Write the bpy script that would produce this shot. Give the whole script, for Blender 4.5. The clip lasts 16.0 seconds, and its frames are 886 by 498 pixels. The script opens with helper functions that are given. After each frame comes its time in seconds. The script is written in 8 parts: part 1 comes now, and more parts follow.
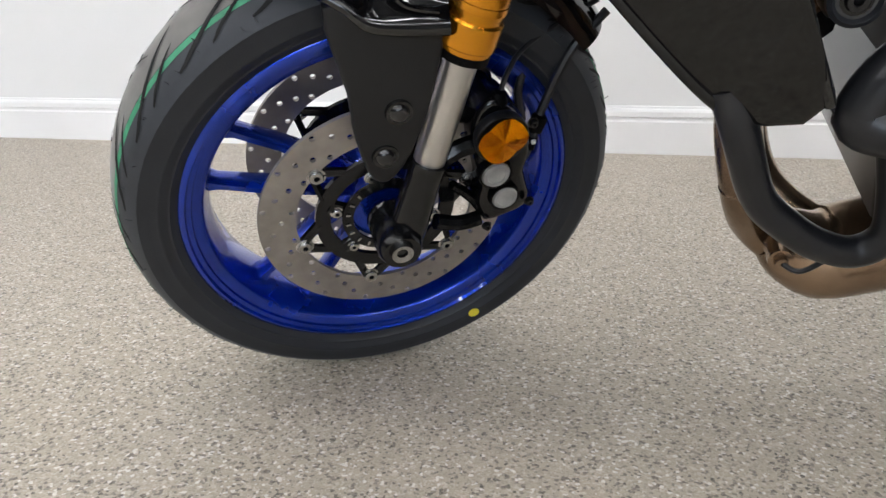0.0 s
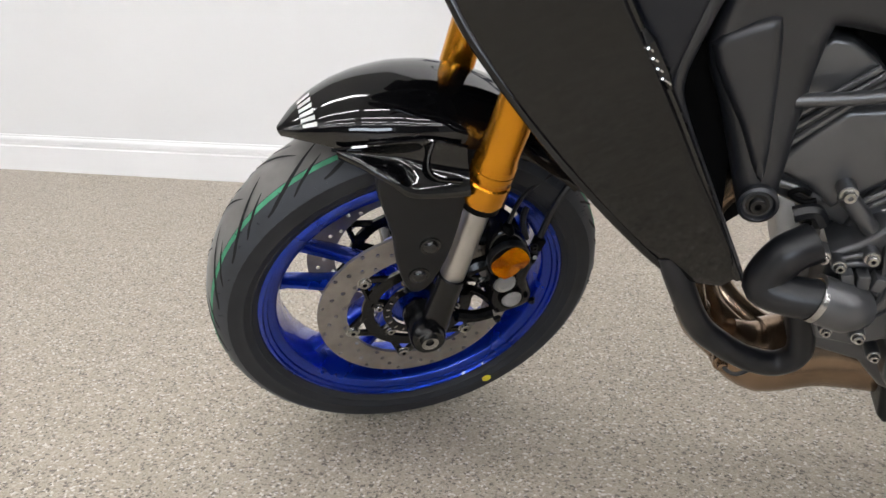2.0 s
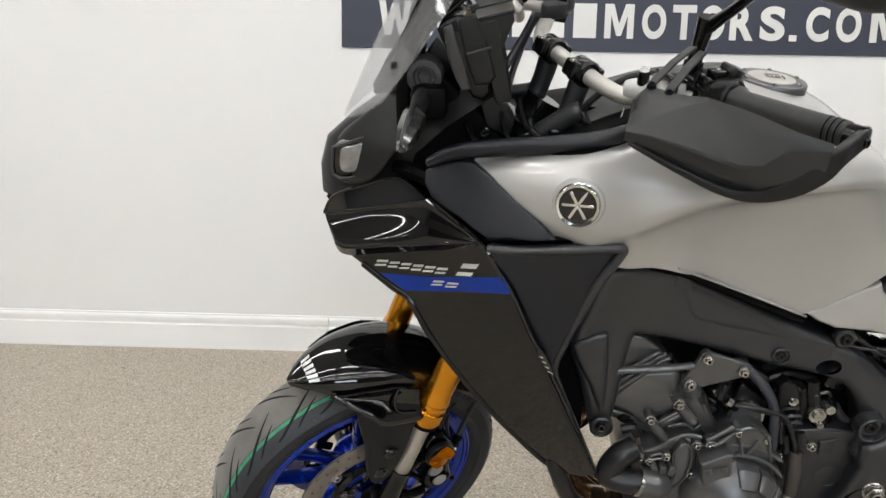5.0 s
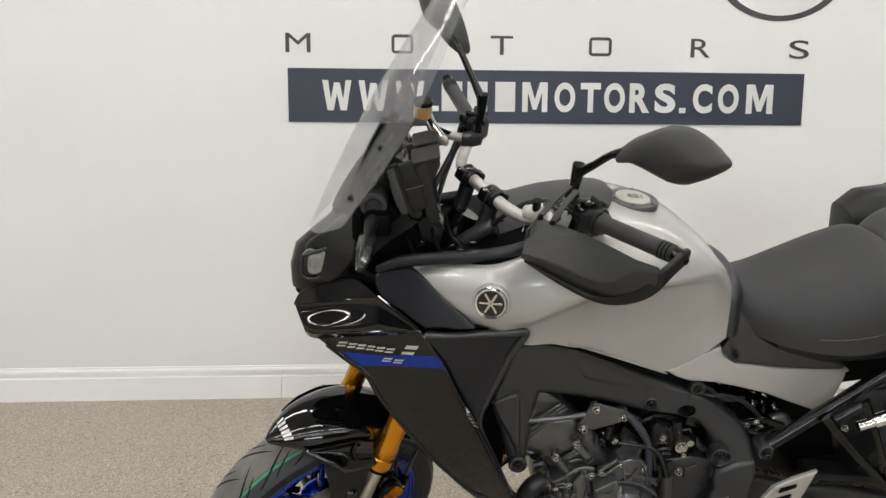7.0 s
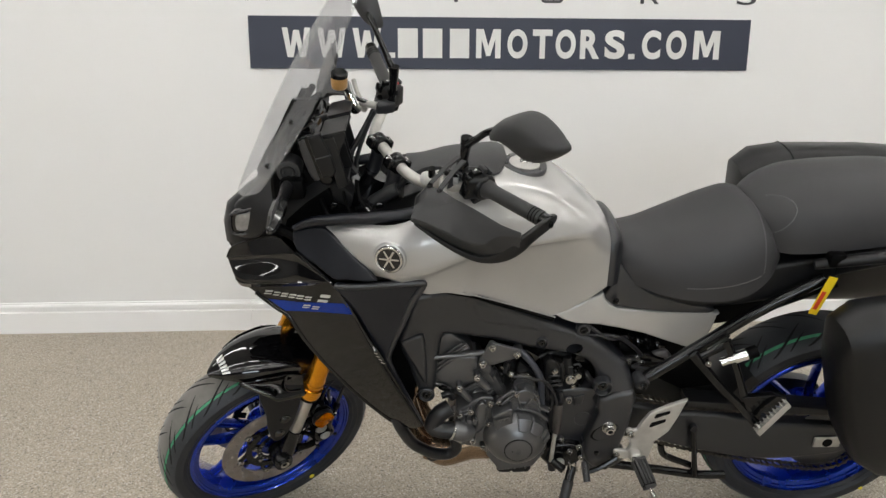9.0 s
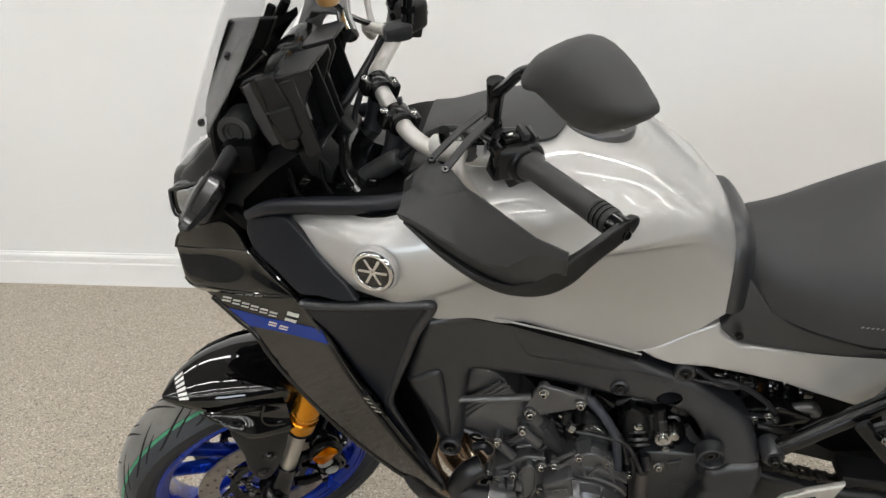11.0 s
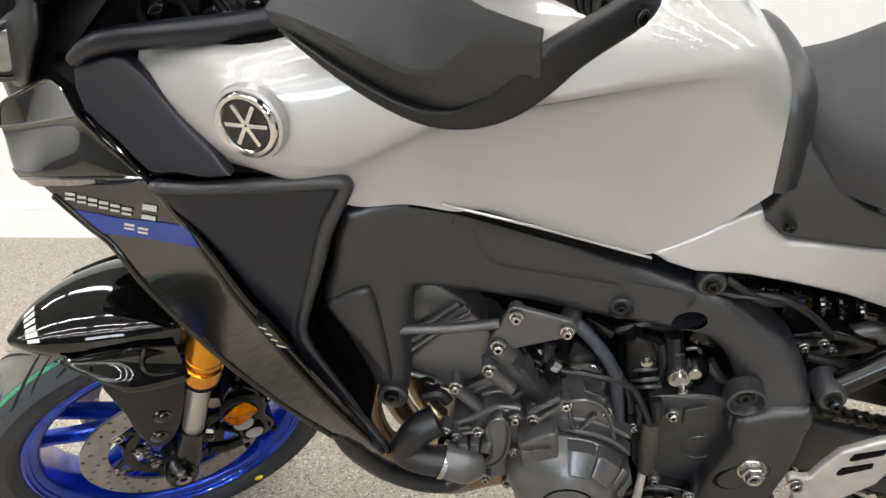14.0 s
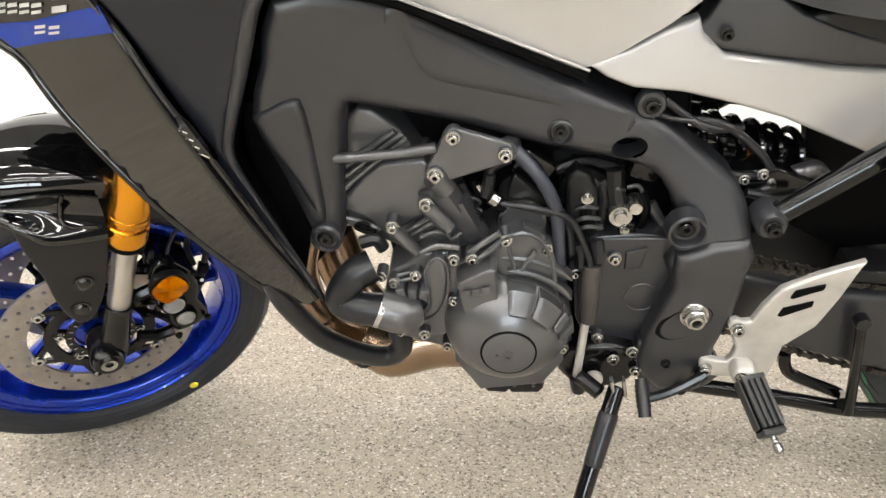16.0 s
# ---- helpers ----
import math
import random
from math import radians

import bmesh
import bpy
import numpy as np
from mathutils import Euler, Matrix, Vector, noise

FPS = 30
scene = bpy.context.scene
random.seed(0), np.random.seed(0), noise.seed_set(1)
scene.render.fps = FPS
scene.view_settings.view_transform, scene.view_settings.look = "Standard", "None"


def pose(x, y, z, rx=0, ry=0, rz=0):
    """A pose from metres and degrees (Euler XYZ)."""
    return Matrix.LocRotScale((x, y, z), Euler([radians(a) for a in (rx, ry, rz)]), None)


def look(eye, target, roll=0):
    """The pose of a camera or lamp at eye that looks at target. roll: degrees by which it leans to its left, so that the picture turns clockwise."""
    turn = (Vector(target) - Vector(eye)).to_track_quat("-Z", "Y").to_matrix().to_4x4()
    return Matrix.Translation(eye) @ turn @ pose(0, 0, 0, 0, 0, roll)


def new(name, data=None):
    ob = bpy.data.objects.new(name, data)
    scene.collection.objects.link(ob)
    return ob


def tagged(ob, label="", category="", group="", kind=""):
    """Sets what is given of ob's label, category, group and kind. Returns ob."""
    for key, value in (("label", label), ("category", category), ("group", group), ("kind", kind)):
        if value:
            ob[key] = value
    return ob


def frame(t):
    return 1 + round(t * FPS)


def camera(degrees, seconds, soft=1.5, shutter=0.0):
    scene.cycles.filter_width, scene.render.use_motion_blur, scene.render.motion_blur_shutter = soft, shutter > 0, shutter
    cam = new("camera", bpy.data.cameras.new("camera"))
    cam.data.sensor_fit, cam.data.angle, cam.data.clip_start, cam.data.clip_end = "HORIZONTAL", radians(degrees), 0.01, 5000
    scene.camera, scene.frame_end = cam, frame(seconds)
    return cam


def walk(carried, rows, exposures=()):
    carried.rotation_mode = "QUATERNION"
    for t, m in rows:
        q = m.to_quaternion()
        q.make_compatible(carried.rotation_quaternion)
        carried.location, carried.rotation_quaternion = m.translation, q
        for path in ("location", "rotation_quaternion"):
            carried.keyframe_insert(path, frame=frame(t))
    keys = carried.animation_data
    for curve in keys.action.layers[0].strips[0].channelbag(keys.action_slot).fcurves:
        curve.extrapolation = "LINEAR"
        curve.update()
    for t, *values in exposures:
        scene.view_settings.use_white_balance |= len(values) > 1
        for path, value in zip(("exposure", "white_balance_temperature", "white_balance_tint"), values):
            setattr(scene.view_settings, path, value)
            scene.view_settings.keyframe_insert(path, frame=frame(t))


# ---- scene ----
import functools

cam = camera(62.3, 16.0, soft=1.45, shutter=0.15)
PATH = [
    (0, (0.307, 0.2, 0.497), (-0.094, 2.05, -0.148), -0.9),
    (0.5, (0.308, 0.159, 0.496), (-0.174, 2.011, -0.084), -0.4),
    (1, (0.322, 0.107, 0.492), (-0.207, 1.949, -0.079), -0.0),
    (1.5, (0.336, 0.064, 0.568), (-0.185, 1.9, -0.03), -0.2),
    (2, (0.347, 0.029, 0.685), (-0.112, 1.872, 0.056), -0.2),
    (2.5, (0.345, -0.014, 0.777), (0.011, 1.849, 0.13), -0.3),
    (3, (0.302, -0.072, 0.823), (0.142, 1.813, 0.173), -0.7),
    (3.5, (0.265, -0.128, 0.867), (0.179, 1.779, 0.27), -0.5),
    (4, (0.244, -0.224, 0.898), (0.176, 1.708, 0.387), 0.2),
    (4.5, (0.227, -0.308, 0.946), (0.174, 1.645, 0.519), 0.6),
    (5, (0.233, -0.382, 1.0), (0.19, 1.588, 0.659), 1.1),
    (5.2, (0.238, -0.404, 1.031), (0.204, 1.569, 0.707), 1.1),
    (7.3, (0.22, -0.756, 1.229), (0.365, 1.22, 0.959), 0.3),
    (7.5, (0.227, -0.791, 1.267), (0.381, 1.177, 0.945), 0.4),
    (8, (0.25, -0.877, 1.284), (0.42, 1.081, 0.912), 0.5),
    (8.5, (0.312, -0.902, 1.287), (0.469, 1.045, 0.861), 0.5),
    (8.7, (0.355, -0.909, 1.285), (0.501, 1.036, 0.84), 0.4),
    (10.8, (0.579, -0.401, 1.268), (0.432, 1.492, 0.64), -0.5),
    (11, (0.593, -0.309, 1.249), (0.394, 1.573, 0.601), -0.7),
    (11.5, (0.621, -0.158, 1.225), (0.326, 1.705, 0.561), -1.0),
    (12, (0.621, -0.09, 1.201), (0.262, 1.756, 0.521), -1.1),
    (12.5, (0.626, -0.058, 1.173), (0.241, 1.777, 0.477), -1.1),
    (13, (0.631, -0.028, 1.124), (0.263, 1.798, 0.395), -1.0),
    (13.5, (0.637, 0.001, 1.076), (0.362, 1.84, 0.339), -0.7),
    (14, (0.626, -0.013, 1.024), (0.466, 1.842, 0.293), -1.5),
    (14.5, (0.624, -0.05, 0.98), (0.536, 1.81, 0.251), -1.4),
    (15, (0.624, -0.064, 0.914), (0.561, 1.798, 0.186), -0.9),
    (15.5, (0.637, -0.06, 0.842), (0.587, 1.807, 0.127), -0.5),
    (16, (0.653, -0.062, 0.8), (0.605, 1.813, 0.106), -0.3),
]
EXPOSURES = [(0.0, 0.38, 6250, 11), (1.0, 0.29, 6250, 11), (2.0, 0.33, 6400, 12), (3.5, 0.38, 6500, 11), (5.0, 0.17, 6600, 9), (8.0, -0.06, 6700, 9), (11.0, 0.10, 6650, 9), (12.5, 0.32, 6550, 9), (13.5, 0.48, 6550, 9), (14.5, 0.85, 6600, 10), (16.0, 1.11, 6850, 10)]
LAMP_ROWS, LAMP_COLS = (-4.6, -3.1, -1.6, -0.1, 1.4), (-9.8, -8.1, -6.4, -4.7, -3.0, -1.3, 0.4, 2.1, 3.8, 5.5)

walk(cam, [(t, look(eye, target, roll)) for t, eye, target, roll in PATH], EXPOSURES)

# ---- world and lamps ----
world = bpy.data.worlds.new("showroom_world")
scene.world = world
world.use_nodes = True
world.node_tree.nodes["Background"].inputs[0].default_value = (0.9, 0.95, 1.0, 1)
world.node_tree.nodes["Background"].inputs[1].default_value = 0.1
LAMP_STRENGTH = 20.4
day = bpy.data.lights.new("window_daylight", "AREA")
day.shape, day.size, day.size_y, day.energy, day.color = "RECTANGLE", 3.1, 1.2, 95.0, (0.80, 0.90, 1.0)
day_ob = bpy.data.objects.new("window_daylight", day)
scene.collection.objects.link(day_ob)
day_ob.matrix_world = pose(0.8, -6.42, 1.65, 90, 0, 0)


# ---- materials ----
def ramp_node(nt, fac, stops):
    r = nt.nodes.new("ShaderNodeValToRGB")
    while len(r.color_ramp.elements) < len(stops):
        r.color_ramp.elements.new(0.5)
    for e, (p, c) in zip(r.color_ramp.elements, stops):
        e.position, e.color = p, (*c, 1)
    nt.links.new(fac, r.inputs[0])
    return r.outputs[0]


def noise_node(nt, coord, scale, detail=4.0, rough=0.55):
    n = nt.nodes.new("ShaderNodeTexNoise")
    n.inputs["Scale"].default_value, n.inputs["Detail"].default_value, n.inputs["Roughness"].default_value = scale, detail, rough
    nt.links.new(coord, n.inputs["Vector"])
    return n


def shade(v, k):
    return tuple(min(1.0, c * k) for c in v)


def material(name, base, rough=0.5, metal=0.0, coat=0.0, vary=0.12, scale=14.0, grain=900.0, bump=0.15, depth=0.0004, smear=0.12, **extra):
    """A surface with two scales of variation: broad wear in tone and gloss, and a fine grain in relief."""
    m = bpy.data.materials.new(name)
    m.use_nodes = True
    nt = m.node_tree
    b = nt.nodes["Principled BSDF"]
    tc = nt.nodes.new("ShaderNodeTexCoord").outputs["Object"]
    broad = noise_node(nt, tc, scale)
    fine = noise_node(nt, tc, grain, 2.0)
    col = ramp_node(nt, broad.outputs[0], [(0.3, shade(base, 1 - vary)), (0.7, shade(base, 1 + vary))])
    nt.links.new(col, b.inputs["Base Color"])
    mr = nt.nodes.new("ShaderNodeMapRange")
    mr.inputs[3].default_value, mr.inputs[4].default_value = max(0.02, rough * (1 - smear)), min(1, rough * (1 + smear))
    nt.links.new(broad.outputs[0], mr.inputs[0])
    nt.links.new(mr.outputs[0], b.inputs["Roughness"])
    b.inputs["Metallic"].default_value = metal
    b.inputs["Specular IOR Level"].default_value = 0.45
    b.inputs["Coat Weight"].default_value = coat
    b.inputs["Coat Roughness"].default_value = 0.03
    if bump > 0:
        bp = nt.nodes.new("ShaderNodeBump")
        bp.inputs["Strength"].default_value, bp.inputs["Distance"].default_value = bump, depth
        nt.links.new(fine.outputs[0], bp.inputs["Height"])
        nt.links.new(bp.outputs[0], b.inputs["Normal"])
    for k, v in extra.items():
        b.inputs[k].default_value = v
    return m


RUBBER = material("tyre_rubber", (0.0200, 0.0220, 0.0265), 0.46, vary=0.25, scale=9, grain=500, bump=0.25, **{"Specular IOR Level": 0.35})
SHOULDER = material("tyre_shoulder_rubber", (0.034, 0.038, 0.045), 0.62, vary=0.25, scale=12, grain=400, bump=0.35, **{"Sheen Weight": 0.1, "Sheen Roughness": 0.4})
TREAD = material("tyre_tread", (0.15, 0.143, 0.132), 0.85, vary=0.3, scale=12, grain=350, bump=0.4, **{"Sheen Weight": 0.3, "Sheen Roughness": 0.4})
# Near-black of the sipe strips, standing for shade in the grooves.
SIPE_SHADE = material("sipe_shade_strip", (0.008, 0.008, 0.008), 0.9)
GREEN = material("green_paint", (0.05, 0.27, 0.14), 0.6, vary=0.25, scale=60)
YELLOW = material("yellow_paint", (0.85, 0.72, 0.05), 0.6)
BLUE = material("blue_wheel_paint", (0.004, 0.040, 0.43), 0.27, metal=0.8, coat=0.8, vary=0.12, grain=1500, bump=0.05)
STRIPE = material("blue_decal", (0.004, 0.030, 0.25), 0.2, coat=0.0, bump=0, **{"Specular IOR Level": 0.25})
DISC = material("brake_disc_steel", (0.37, 0.345, 0.32), 0.42, metal=0.9, vary=0.15, scale=30, grain=700, bump=0.2)
STEEL = material("bright_steel", (0.46, 0.455, 0.44), 0.25, metal=1.0, vary=0.12, scale=60)
CHROME = material("chrome", (0.75, 0.75, 0.74), 0.1, metal=1.0, bump=0)
FORKTUBE = material("fork_tube_steel", (0.55, 0.53, 0.5), 0.3, metal=0.9, vary=0.06)
GOLD = material("gold_anodised", (0.74, 0.31, 0.018), 0.24, metal=0.95, coat=0.2, vary=0.1, grain=1200, bump=0.05)
GLOSS = material("black_gloss_paint", (0.003, 0.003, 0.0034), 0.045, coat=0.6, vary=0.2, bump=0, **{"Specular IOR Level": 0.4})
INNERBLACK = material("black_grained_panel", (0.0068, 0.0080, 0.0122), 0.33, vary=0.12, grain=1500, bump=0.3, **{"Specular IOR Level": 0.42})
CAST = material("bare_cast_metal", (0.55, 0.545, 0.53), 0.42, metal=0.25, vary=0.12, scale=60)
FAIRBLACK = material("black_fairing_paint", (0.0024, 0.0024, 0.0026), 0.07, coat=0.1, vary=0.15, scale=20, grain=70, bump=0.04, **{"Specular IOR Level": 0.44})
SATIN = material("black_satin_paint", (0.0142, 0.0152, 0.0184), 0.38, vary=0.15, grain=1400, bump=0.12, **{"Specular IOR Level": 0.8})
SEMI = material("black_semi_gloss_paint", (0.0036, 0.0037, 0.0041), 0.14, vary=0.15, grain=1200, bump=0.05, **{"Specular IOR Level": 0.42})
MATTE = material("black_moulded_plastic", (0.0062, 0.0064, 0.0072), 0.38, vary=0.15, grain=1600, bump=0.3, **{"Specular IOR Level": 0.38})
# Near-black for rubber parts and for fills that stand in for shade.
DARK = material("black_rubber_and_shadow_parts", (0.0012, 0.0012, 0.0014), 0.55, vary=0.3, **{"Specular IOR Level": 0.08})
CHAIN = material("oiled_chain_steel", (0.085, 0.078, 0.070), 0.35, metal=0.9, vary=0.25, scale=80)
GUARDGREY = material("grey_black_plastic", (0.027, 0.0275, 0.0285), 0.46, vary=0.08, grain=1500, bump=0.35)
PEGRUBBER = material("footrest_rubber", (0.034, 0.034, 0.034), 0.5, vary=0.15, scale=30)
ENGINE = material("engine_grey_paint", (0.125, 0.126, 0.130), 0.29, metal=0.65, vary=0.06, scale=20, grain=1300, bump=0.15, **{"Specular IOR Level": 0.6})
SILVER = material("silver_tank_paint", (0.465, 0.46, 0.448), 0.41, metal=0.45, coat=1.0, vary=0.05, scale=5, grain=2500, bump=0.04)
ALU = material("brushed_aluminium", (0.52, 0.505, 0.475), 0.4, metal=0.55, vary=0.1, scale=40, grain=900, bump=0.2)
VINYL = material("seat_vinyl", (0.031, 0.031, 0.033), 0.52, vary=0.12, scale=8, grain=700, bump=0.55, depth=0.0006)
THREAD = material("grey_thread", (0.2, 0.2, 0.2), 0.8)
EXHAUST = material("heat_tinted_exhaust_steel", (0.33, 0.235, 0.16), 0.24, metal=0.95, vary=0.4, scale=7, grain=700, bump=0.1)
BLUEHOSE = material("blue_grey_rubber_hose", (0.034, 0.038, 0.050), 0.38, vary=0.12, scale=30)
BELLOWS = material("worn_brown_rubber", (0.045, 0.038, 0.034), 0.6, vary=0.2, scale=40)
HOSE = material("rubber_hose", (0.011, 0.0115, 0.0135), 0.32, vary=0.2, scale=30)
AMBER = material("amber_reflector", (0.95, 0.29, 0.001), 0.14, metal=0.95, coat=0.0, vary=0.25, scale=50, bump=0)
LENS = material("indicator_lens", (0.020, 0.020, 0.020), 0.16, coat=0.5, bump=0)
LAMPGLASS = material("headlight_lens", (0.25, 0.255, 0.26), 0.14, metal=0.6, coat=0.8, vary=0.35, scale=40, bump=0)
WHITE = material("white_decal", (0.75, 0.75, 0.73), 0.4, bump=0)
GREYDECAL = material("grey_decal", (0.5, 0.5, 0.47), 0.4, bump=0)
BRASS = material("reservoir_plastic", (0.5, 0.28, 0.1), 0.3, vary=0.2)
RED = material("red_plastic", (0.45, 0.02, 0.02), 0.4)
TAG = material("yellow_tag", (0.85, 0.62, 0.02), 0.5)
TAGRED = material("red_print", (0.6, 0.05, 0.02), 0.5)
SCREENBLACK = material("display_glass", (0.004, 0.004, 0.005), 0.1, coat=0.0, bump=0)
PAINT_WALL = material("wall_paint", (0.80, 0.80, 0.795), 0.75, vary=0.015, scale=1.2, grain=260, bump=0.12, depth=0.0006, smear=0.05)
PAINT_TRIM = material("baseboard_paint", (0.88, 0.88, 0.878), 0.35, vary=0.02, scale=3, grain=300, bump=0.05)
# Unseen ceiling, toned down so that the lamps contrast in gloss paint.
CEILING = material("unseen_ceiling_dark", (0.36, 0.36, 0.36), 0.9, vary=0.02)
# Unseen far wall, darkened so that black panels reflect little light.
FAR_DARKENED = material("unseen_far_wall_dark", (0.07, 0.07, 0.073), 0.8, vary=0.1, scale=1.0)
# Unseen side walls, toned down to keep reflections dark.
SIDE_DARKENED = material("unseen_side_wall_dark", (0.3, 0.3, 0.3), 0.8, vary=0.05, scale=1.0)
NAVY = material("navy_vinyl_board", (0.032, 0.038, 0.06), 0.45, vary=0.06, scale=3)
LETTER = material("white_vinyl", (0.72, 0.72, 0.70), 0.5, vary=0.02)
DARKLETTER = material("dark_grey_vinyl", (0.05, 0.05, 0.055), 0.5)


def glass_material():
    m = bpy.data.materials.new("smoked_screen")
    m.use_nodes = True
    nt = m.node_tree
    out = nt.nodes["Material Output"]
    nt.nodes.remove(nt.nodes["Principled BSDF"])
    tr = nt.nodes.new("ShaderNodeBsdfTransparent")
    tr.inputs[0].default_value = (0.945, 0.945, 0.95, 1)
    gl = nt.nodes.new("ShaderNodeBsdfGlossy")
    gl.inputs["Roughness"].default_value = 0.06
    lw = nt.nodes.new("ShaderNodeLayerWeight")
    pw = nt.nodes.new("ShaderNodeMath")
    pw.operation, pw.inputs[1].default_value = "POWER", 3.0
    nt.links.new(lw.outputs["Facing"], pw.inputs[0])
    fr = nt.nodes.new("ShaderNodeMapRange")
    fr.inputs[3].default_value, fr.inputs[4].default_value = 0.03, 0.28
    nt.links.new(pw.outputs[0], fr.inputs[0])
    # White diffuse veil paints the screen's hazy reflection into its colour.
    haze = nt.nodes.new("ShaderNodeBsdfDiffuse")
    haze.inputs[0].default_value = (0.75, 0.75, 0.76, 1)
    veil = nt.nodes.new("ShaderNodeMixShader")
    veil.inputs[0].default_value = 0.08
    nt.links.new(tr.outputs[0], veil.inputs[1])
    nt.links.new(haze.outputs[0], veil.inputs[2])
    mix = nt.nodes.new("ShaderNodeMixShader")
    nt.links.new(fr.outputs[0], mix.inputs[0])
    nt.links.new(veil.outputs[0], mix.inputs[1])
    nt.links.new(gl.outputs[0], mix.inputs[2])
    nt.links.new(mix.outputs[0], out.inputs[0])
    return m


def floor_material():
    """Epoxy with scattered flakes of several sizes."""
    m = bpy.data.materials.new("flake_epoxy")
    m.use_nodes = True
    nt = m.node_tree
    b = nt.nodes["Principled BSDF"]
    tc = nt.nodes.new("ShaderNodeTexCoord").outputs["Object"]
    base = ramp_node(nt, noise_node(nt, tc, 2.2).outputs[0], [(0.3, (0.415, 0.355, 0.275)), (0.7, (0.48, 0.42, 0.335))])
    last = base
    for scale, mixed, stops in ((430.0, 0.66, [(0.0, (0.08, 0.072, 0.06)), (0.14, (0.25, 0.217, 0.17)), (0.3, (0.41, 0.355, 0.28)), (0.65, (0.50, 0.445, 0.36)), (0.88, (0.66, 0.61, 0.53))]),
                                (260.0, 0.62, [(0.0, (0.03, 0.028, 0.025)), (0.08, (0.18, 0.155, 0.13)), (0.17, (0.42, 0.365, 0.288)), (0.80, (0.54, 0.49, 0.41)), (0.93, (0.82, 0.8, 0.76))])):
        v = nt.nodes.new("ShaderNodeTexVoronoi")
        v.inputs["Scale"].default_value = scale
        nt.links.new(tc, v.inputs["Vector"])
        sep = nt.nodes.new("ShaderNodeSeparateColor")
        nt.links.new(v.outputs["Color"], sep.inputs[0])
        c = ramp_node(nt, sep.outputs[0], stops)
        c.node.color_ramp.interpolation = "CONSTANT"
        mx = nt.nodes.new("ShaderNodeMix")
        mx.data_type = "RGBA"
        mx.inputs[0].default_value = mixed
        nt.links.new(last, mx.inputs[6])
        nt.links.new(c, mx.inputs[7])
        last = mx.outputs[2]
    nt.links.new(last, b.inputs["Base Color"])
    mr = nt.nodes.new("ShaderNodeMapRange")
    mr.inputs[3].default_value, mr.inputs[4].default_value = 0.42, 0.62
    nt.links.new(noise_node(nt, tc, 6.0).outputs[0], mr.inputs[0])
    nt.links.new(mr.outputs[0], b.inputs["Roughness"])
    bp = nt.nodes.new("ShaderNodeBump")
    bp.inputs["Strength"].default_value, bp.inputs["Distance"].default_value = 0.35, 0.0012
    nt.links.new(noise_node(nt, tc, 170.0, 2.0).outputs[0], bp.inputs["Height"])
    nt.links.new(bp.outputs[0], b.inputs["Normal"])
    return m


def lamp_material():
    m = bpy.data.materials.new("lamp_diffuser")
    m.use_nodes = True
    nt = m.node_tree
    nt.nodes.remove(nt.nodes["Principled BSDF"])
    em = nt.nodes.new("ShaderNodeEmission")
    em.inputs[0].default_value, em.inputs[1].default_value = (1.0, 0.995, 0.99, 1), LAMP_STRENGTH
    nt.links.new(em.outputs[0], nt.nodes["Material Output"].inputs[0])
    return m


SMOKED, FLAKE, GLOW = glass_material(), floor_material(), lamp_material()


# ---- mesh helpers ----
def finish(name, bm, mat, smooth=True, sharp=40):
    bmesh.ops.recalc_face_normals(bm, faces=bm.faces)
    for f in bm.faces:
        f.smooth = smooth
    if smooth:
        lim = radians(sharp)
        for e in bm.edges:
            e.smooth = len(e.link_faces) == 2 and e.calc_face_angle(0) < lim
    me = bpy.data.meshes.new(name)
    bm.to_mesh(me)
    bm.free()
    me.materials.append(mat)
    return me


def home(parent, m):
    """The nearest holder above the third level, and the pose under it."""
    while parent.parent and parent.parent.parent:
        m = parent.matrix_basis @ (m or Matrix.Identity(4))
        parent = parent.parent
    return parent, m


def part(name, bm, mat, parent, label="", smooth=True, sharp=40, m=None):
    """Links a bmesh as one mesh object under a thing or a part."""
    ob = new(name, finish(name, bm, mat, smooth, sharp))
    parent, m = home(parent, m)
    ob.parent = parent
    if m is not None:
        ob.matrix_basis = m
    if label:
        ob["label"] = label
    return ob


def share(name, source, parent, m, label=""):
    """Another object on the mesh of an earlier one."""
    ob = new(name, source.data)
    ob.parent, ob.matrix_basis = home(parent, m)
    if label:
        ob["label"] = label
    return ob


FLIP = Matrix.Diagonal((1, -1, 1, 1))


def spline(pts, n, closed=False):
    """Points along a smooth curve through pts."""
    p = [Vector(q) for q in pts]
    k, out = len(p), []
    for i in range(k if closed else k - 1):
        a, b, c, d = (p[(i + j) % k] if closed else p[min(max(i + j, 0), k - 1)] for j in (-1, 0, 1, 2))
        for s in range(n):
            t = s / n
            out.append(0.5 * ((2 * b) + (c - a) * t + (2 * a - 5 * b + 4 * c - d) * t * t + (3 * b - a - 3 * c + d) * t ** 3))
    if not closed:
        out.append(p[-1])
    return out


